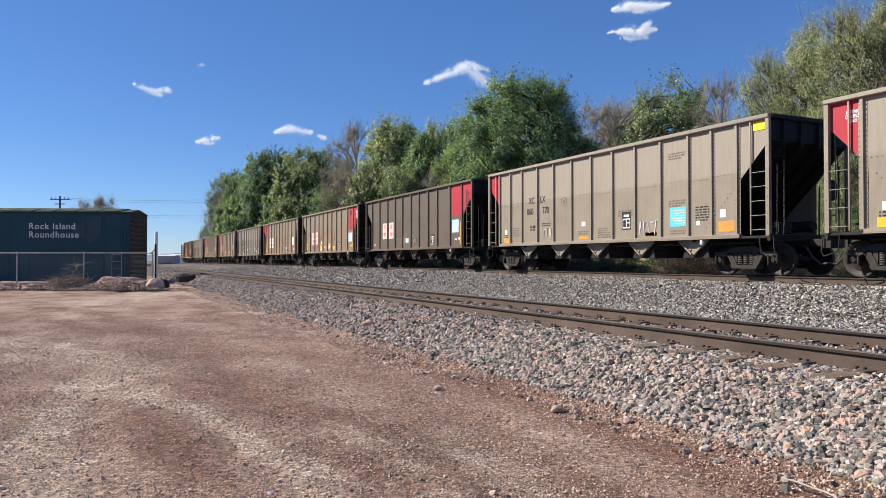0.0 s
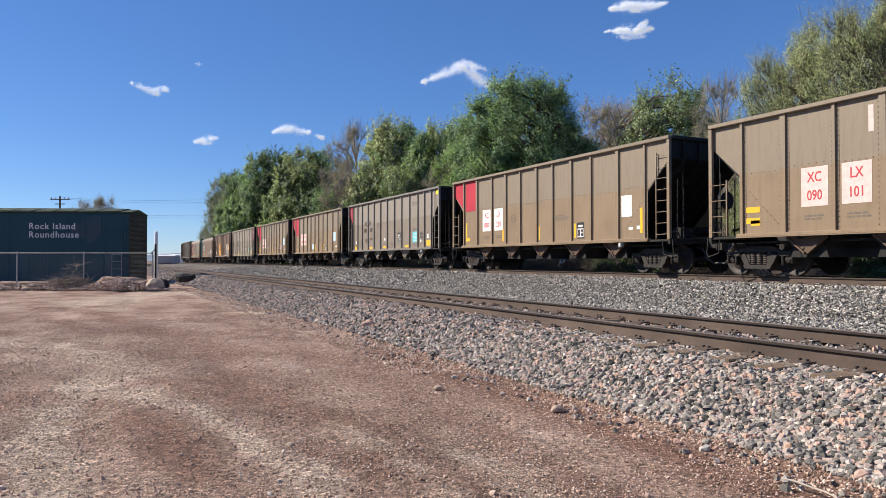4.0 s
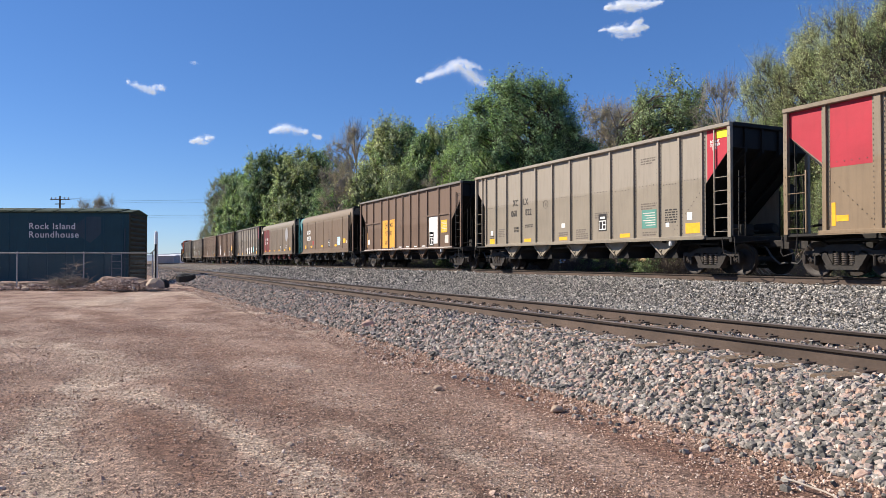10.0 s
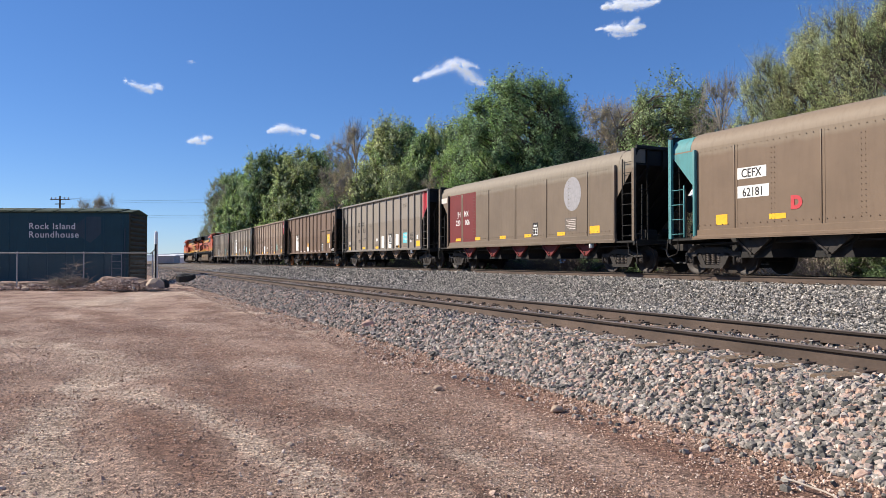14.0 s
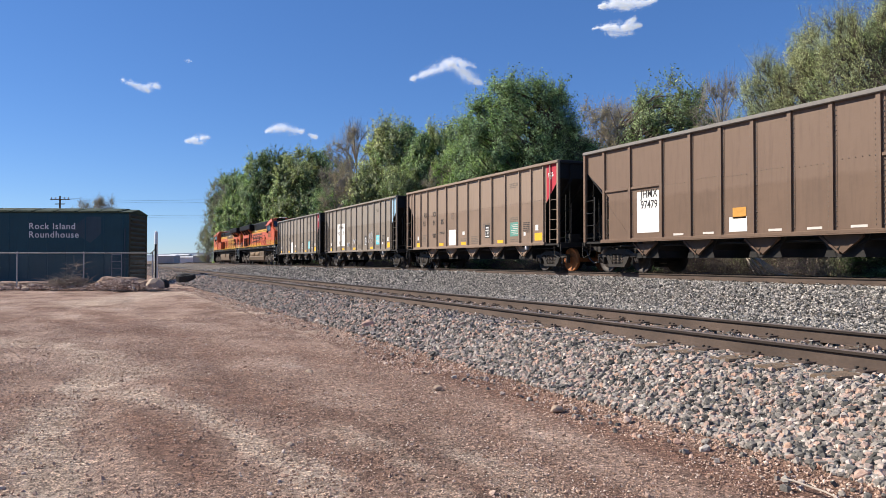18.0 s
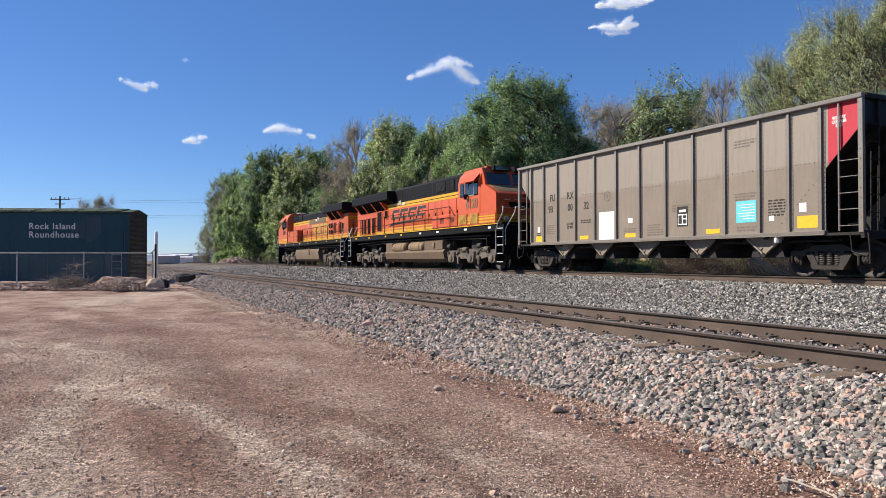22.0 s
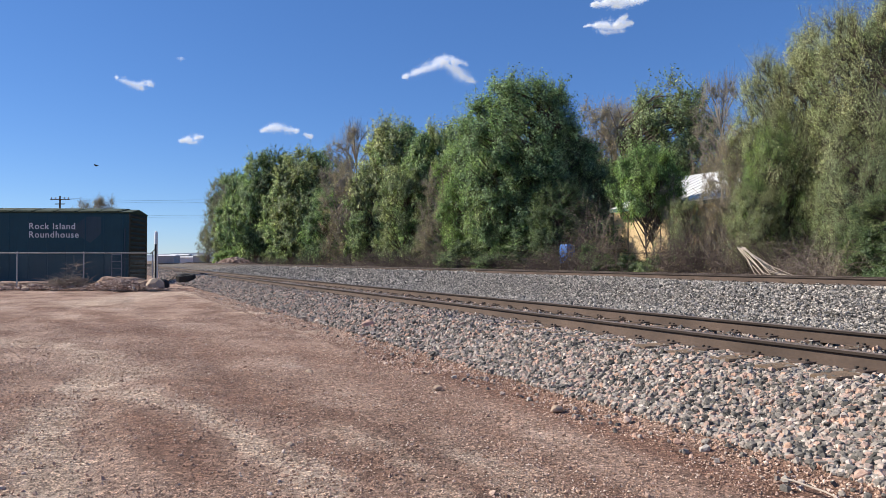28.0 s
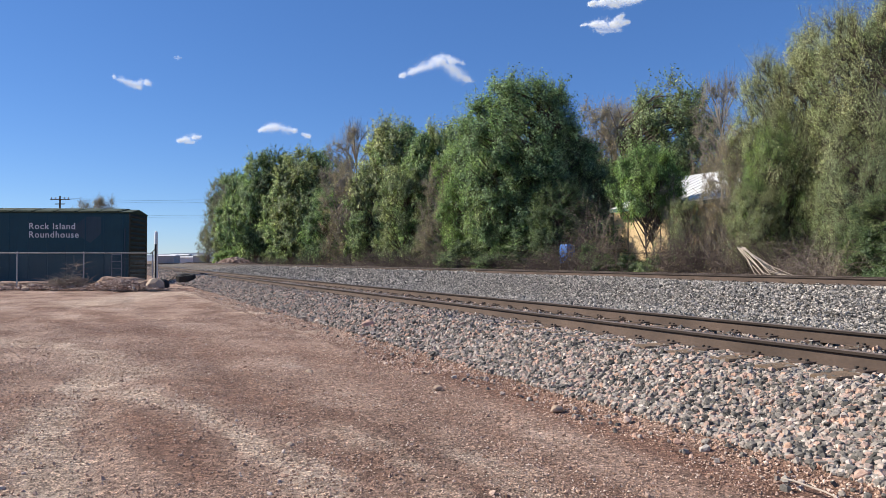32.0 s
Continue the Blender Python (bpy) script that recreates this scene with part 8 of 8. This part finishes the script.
def utility_pole():
    root = new("utility_pole")
    at = yard(-679, 100)
    tagged(root, "dark wooden utility pole with a crossarm behind the boxcar", "utility pole")
    part("pole", Mb().tube([at, at + Vector((0, 0, 10.4))], [0.17, 0.11], 8), "pole_wood", root)
    ax = Matrix.Rotation(radians(-25.61), 3, 'Z') @ Vector((1, 0, 0))
    for z, w in ((9.95, 1.35), (9.3, 0.7)):
        part("crossarm", Mb().tube([at + Vector((0, 0, z)) - ax * w, at + Vector((0, 0, z)) + ax * w], 0.08, 4), "pole_wood", root)
    for u in (-1.2, -0.6, 0.6, 1.2):
        part("insulator", Mb().lathe([(0.05, 0.0), (0.08, 0.05), (0.06, 0.14), (0.08, 0.2), (0.02, 0.26)], "z", tuple(at + ax * u + Vector((0, 0, 10.0))), 8), "galvanised", root)


utility_pole()


def overhead_wire(px0, y0, px1, y1, d0, d1, sag):
    a = yard(px0, d0, EYE_Z + (462 - y0) / 1260 * d0)
    b = yard(px1, d1, EYE_Z + (462 - y1) / 1260 * d1)
    pts = [a + (b - a) * (i / 14) - Vector((0, 0, sag * 4 * (i / 14) * (1 - i / 14))) for i in range(15)]
    ob = part("overhead_wire", Mb().tube(pts, 0.014, 4), "wire")
    tagged(ob, "thin dark overhead wire crossing the sky", "wire", "overhead wires")


overhead_wire(-679, 350, -395, 352, 100, 130, 0.35)
overhead_wire(-665, 353, -395, 357, 100, 130, 0.35)
overhead_wire(-530, 381, -395, 381, 110, 130, 0.1)
overhead_wire(-530, 385, -395, 385, 110, 130, 0.1)
for px, top in ((-640, 352), (-612, 350), (-598, 347)):
    d = 120.0
    h = EYE_Z + (462 - top) / 1260 * d
    wood_me, leaf_me, full, wide = TREES["bare_a" if px != -612 else "bare_b"]
    root = new("bare_tree")
    k = h / full
    root.matrix_basis = Matrix.Translation(yard(px, d)) @ Matrix.Rotation(px, 4, 'Z') @ Matrix.Diagonal((k * 0.6, k * 0.6, k, 1))
    tagged(root, "bare tree top showing above the boxcar roof", "tree")
    new("trunk", coated(wood_me, "bark_pale")).parent = root
    new("crown", coated(leaf_me, "leaf_bud")).parent = root


def cloud_mat():
    m, nt, b = shader("cloud")
    link(nt, ramp(nt, noise_node(nt, 0.03, 4), [(0.3, (0.80, 0.82, 0.86)), (0.6, (0.92, 0.92, 0.92))]), b.inputs["Base Color"])
    b.inputs["Roughness"].default_value = 1.0
    b.inputs["Specular IOR Level"].default_value = 0.0
    # added glow makes up for the flakes darkening one another
    b.inputs["Emission Color"].default_value = (0.9, 0.95, 1.0, 1)
    b.inputs["Emission Strength"].default_value = 0.55
    tr = nt.nodes.new("ShaderNodeBsdfTranslucent")
    tr.inputs["Color"].default_value = (0.92, 0.92, 0.93, 1)
    ms = nt.nodes.new("ShaderNodeMixShader")
    ms.inputs[0].default_value = 0.5
    link(nt, b.outputs[0], ms.inputs[1])
    link(nt, tr.outputs[0], ms.inputs[2])
    veil = nt.nodes.new("ShaderNodeBsdfTransparent")
    mv = nt.nodes.new("ShaderNodeMixShader")
    mv.inputs[0].default_value = 0.80
    link(nt, ms.outputs[0], mv.inputs[1])
    link(nt, veil.outputs[0], mv.inputs[2])
    link(nt, mv.outputs[0], nt.nodes["Material Output"].inputs["Surface"])
    return m


M["cloud"] = cloud_mat()
CLOUD_D = 2200.0
clouds = []


def cloud_place(px, py):
    k = CLOUD_D / 1260.0
    up = Vector((-LOOK[0] * LOOK[2], -LOOK[1] * LOOK[2], 1.0)).normalized()
    fwd = Vector((LOOK[0], LOOK[1], LOOK[2])).normalized()
    right = fwd.cross(up)
    return Vector((0, 0, EYE_Z)) + (fwd * 1260 + right * px - up * (py - 441)) * k


def cloud(px, py, strokes, count, drift, seed):
    """A drifting cloud: thousands of small white flakes round bent strokes of (dx, dy, r), wispy at the rim."""
    rng = np.random.default_rng(seed)
    k = CLOUD_D / 1260.0
    steps = []
    for line in strokes:
        for (ax, ay, ar), (bx, by, br) in zip(line, line[1:]):
            for i in range(14):
                u = i / 14
                steps.append((ax + (bx - ax) * u, ay + (by - ay) * u, ar + (br - ar) * u))
    steps = np.array(steps)
    w = steps[:, 2] ** 1.3
    pick = steps[rng.choice(len(steps), count * 2, p=w / w.sum())]
    q = rng.normal(0, 0.48, (len(pick), 3)) * pick[:, 2:3]
    cen = np.stack([pick[:, 0] + q[:, 0] * 1.3, q[:, 1], -pick[:, 1] + q[:, 2]], -1) * k
    way = (sun_dir - Vector(LOOK).normalized()).normalized()
    way = np.array(Matrix.Rotation(radians(25.61), 3, 'Z') @ way)
    cen = cen[[noise.noise(Vector(p) * 0.05 + Vector((seed * 9.0, 0, 0))) + 0.6 * noise.noise(Vector(p) * 0.14) > -0.3 for p in cen]]
    me = leaf_cloud("cloud", rng, cen, count * 3, 1.7, 1.6, way)
    at = cloud_place(px, py)
    ob = part("cloud", me, "cloud", None, "", Matrix.Translation(at) @ Matrix.Rotation(radians(-25.61), 4, 'Z'))
    tagged(ob, "small white wispy cloud drifting in blue sky", "cloud", "clouds")
    turn = Matrix.Rotation(radians(-25.61), 4, 'Z')
    end = cloud_place(px + drift[0], py + drift[1])
    clouds.append((ob, Matrix.Translation(at) @ turn, Matrix.Translation(end) @ turn))


cloud(-512, 158, (((-36, -10, 2), (-26, -6, 5), (-8, 2, 6), (8, 9, 5), (12, 12, 2)), ((4, 4, 4), (22, 0, 6), (30, 6, 2))), 2600, (-36, -13), 1)
cloud(-418, 249, (((-18, 3, 2), (-8, 1, 5), (6, -3, 6), (22, -5, 3)), ((-4, 6, 2), (12, 5, 3))), 1900, (-34, -2), 2)
cloud(-266, 232, (((-32, 3, 2), (-22, 0, 5), (-8, -4, 8), (10, 0, 8), (28, 5, 5), (34, 1, 3)), ((44, 8, 2), (54, 12, 4), (58, 14, 2))), 3000, (-28, -3), 3)
cloud(22, 132, (((-54, 16, 2), (-46, 13, 5), (-25, 4, 7), (0, -6, 9), (18, -15, 10), (36, -13, 7), (62, -6, 2)), ((24, -10, 8), (38, 0, 9), (48, 12, 9), (62, 20, 7), (76, 24, 2))), 6600, (-44, -12), 4)
cloud(345, 12, (((-44, 6, 2), (-36, 4, 6), (-15, -1, 9), (10, 1, 9), (35, -1, 7), (58, -6, 2)), ((-8, 7, 4), (8, 9, 3))), 5200, (-42, -10), 5)
cloud(335, 55, (((-44, 4, 1), (-30, 0, 3), (-19, 2, 5), (-1, 0, 10), (16, 4, 8), (36, -3, 5), (44, -2, 1)), ((14, 0, 6), (26, -10, 5), (33, -17, 3)), ((-20, 12, 2), (-6, 14, 4), (28, 12, 3))), 4600, (-48, -13), 6)
cloud(-427, 115, (((-4, 0, 3), (4, 1, 3)),), 60, (-42, -13), 7)


def make_bird():
    root = new("bird")
    tagged(root, "small black bird flying across the sky", "bird")
    root.scale = (0.6, 0.6, 0.6)
    part("body", Mb().lathe([(0.01, -0.2), (0.045, -0.1), (0.06, 0.0), (0.05, 0.1), (0.015, 0.2)], "x", (0, 0, 0), 8), "bird_black", root)
    for s in (1, -1):
        part("wing", Mb().prism([(0.10, s * 0.03), (-0.08, s * 0.03), (-0.10, s * 0.3), (-0.02, s * 0.36)], "z", -0.008, 0.008), "bird_black", root, "", pose(0, 0, 0, s * 18, 0, 0))
    return root


bird = make_bird()
# ---------------------------------------------------------------- motion
FIRST_MID = 11.23 - HALF


def travelled(t):
    return 11.273 * t - 0.00582 * t * t


def thing_pose(mid, half, t):
    """The pose of a car whose trucks stand half metres before and behind its middle."""
    s = FIRST_MID + mid - travelled(t)
    ax, ay, _ = on_line(TRAIN_X, s - half)
    bx, by, _ = on_line(TRAIN_X, s + half)
    turn = math.degrees(math.atan2(by - ay, bx - ax))
    return pose((ax + bx) / 2, (ay + by) / 2, RAIL_FAR, 0, 0, turn)


def motions():
    steps = [i * 0.5 for i in range(65)]
    for thing, mid in train:
        walk(thing, [(t, thing_pose(mid, 6.1, t)) for t in steps])
    for ob, a, b in clouds:
        walk(ob, [(0.0, a), (32.0, b)])
    flight = []
    for t, py in ((0.0, 560), (20.0, 420), (27.0, 322), (27.6, 306), (28.0, 293), (28.3, 284), (28.6, 286), (29.4, 300), (32.0, 330)):
        flight.append((t, Matrix.Translation(yard(-777 + (t - 27.6) * 405, 40, EYE_Z + (462 - py) / 1260 * 40)) @ Matrix.Rotation(radians(-25.61), 4, 'Z')))
    walk(bird, flight)
    mids = {thing.name: mid for thing, mid in train}
    for w, car, x, at, radius in wheelsets:
        # the wheel turns while it is within sight, then rests
        s0 = FIRST_MID + mids[car.name] + x
        rows = []
        step = radians(72) * radius / 11.2
        t, angle = 0.0, 0.0
        times = [0.0]
        while t < 32.0:
            s = s0 - travelled(t)
            t = min(32.0, t + (step if -6 < s < 75 else 0.5))
            times.append(round(t * FPS) / FPS)
        times = sorted(set(times))
        last = None
        for t in times:
            s = s0 - travelled(t)
            if -6 < s < 75 or last is None:
                if last is not None:
                    angle += (last - s) / radius if last < 76 else 0
                last = s if s < 75.5 else 75.5
                rows.append((t, pose(*at, 0, -math.degrees(angle), 0)))
            elif s <= -6 and rows and len(rows) > 1:
                break
        t_end = rows[-1][0]
        rows.append((min(32.0, t_end + 0.3), rows[-1][1])) if t_end < 31.9 else None
        if rows[-1][0] < 32.0:
            rows.append((32.0, rows[-1][1]))
        walk(w, rows)


motions()
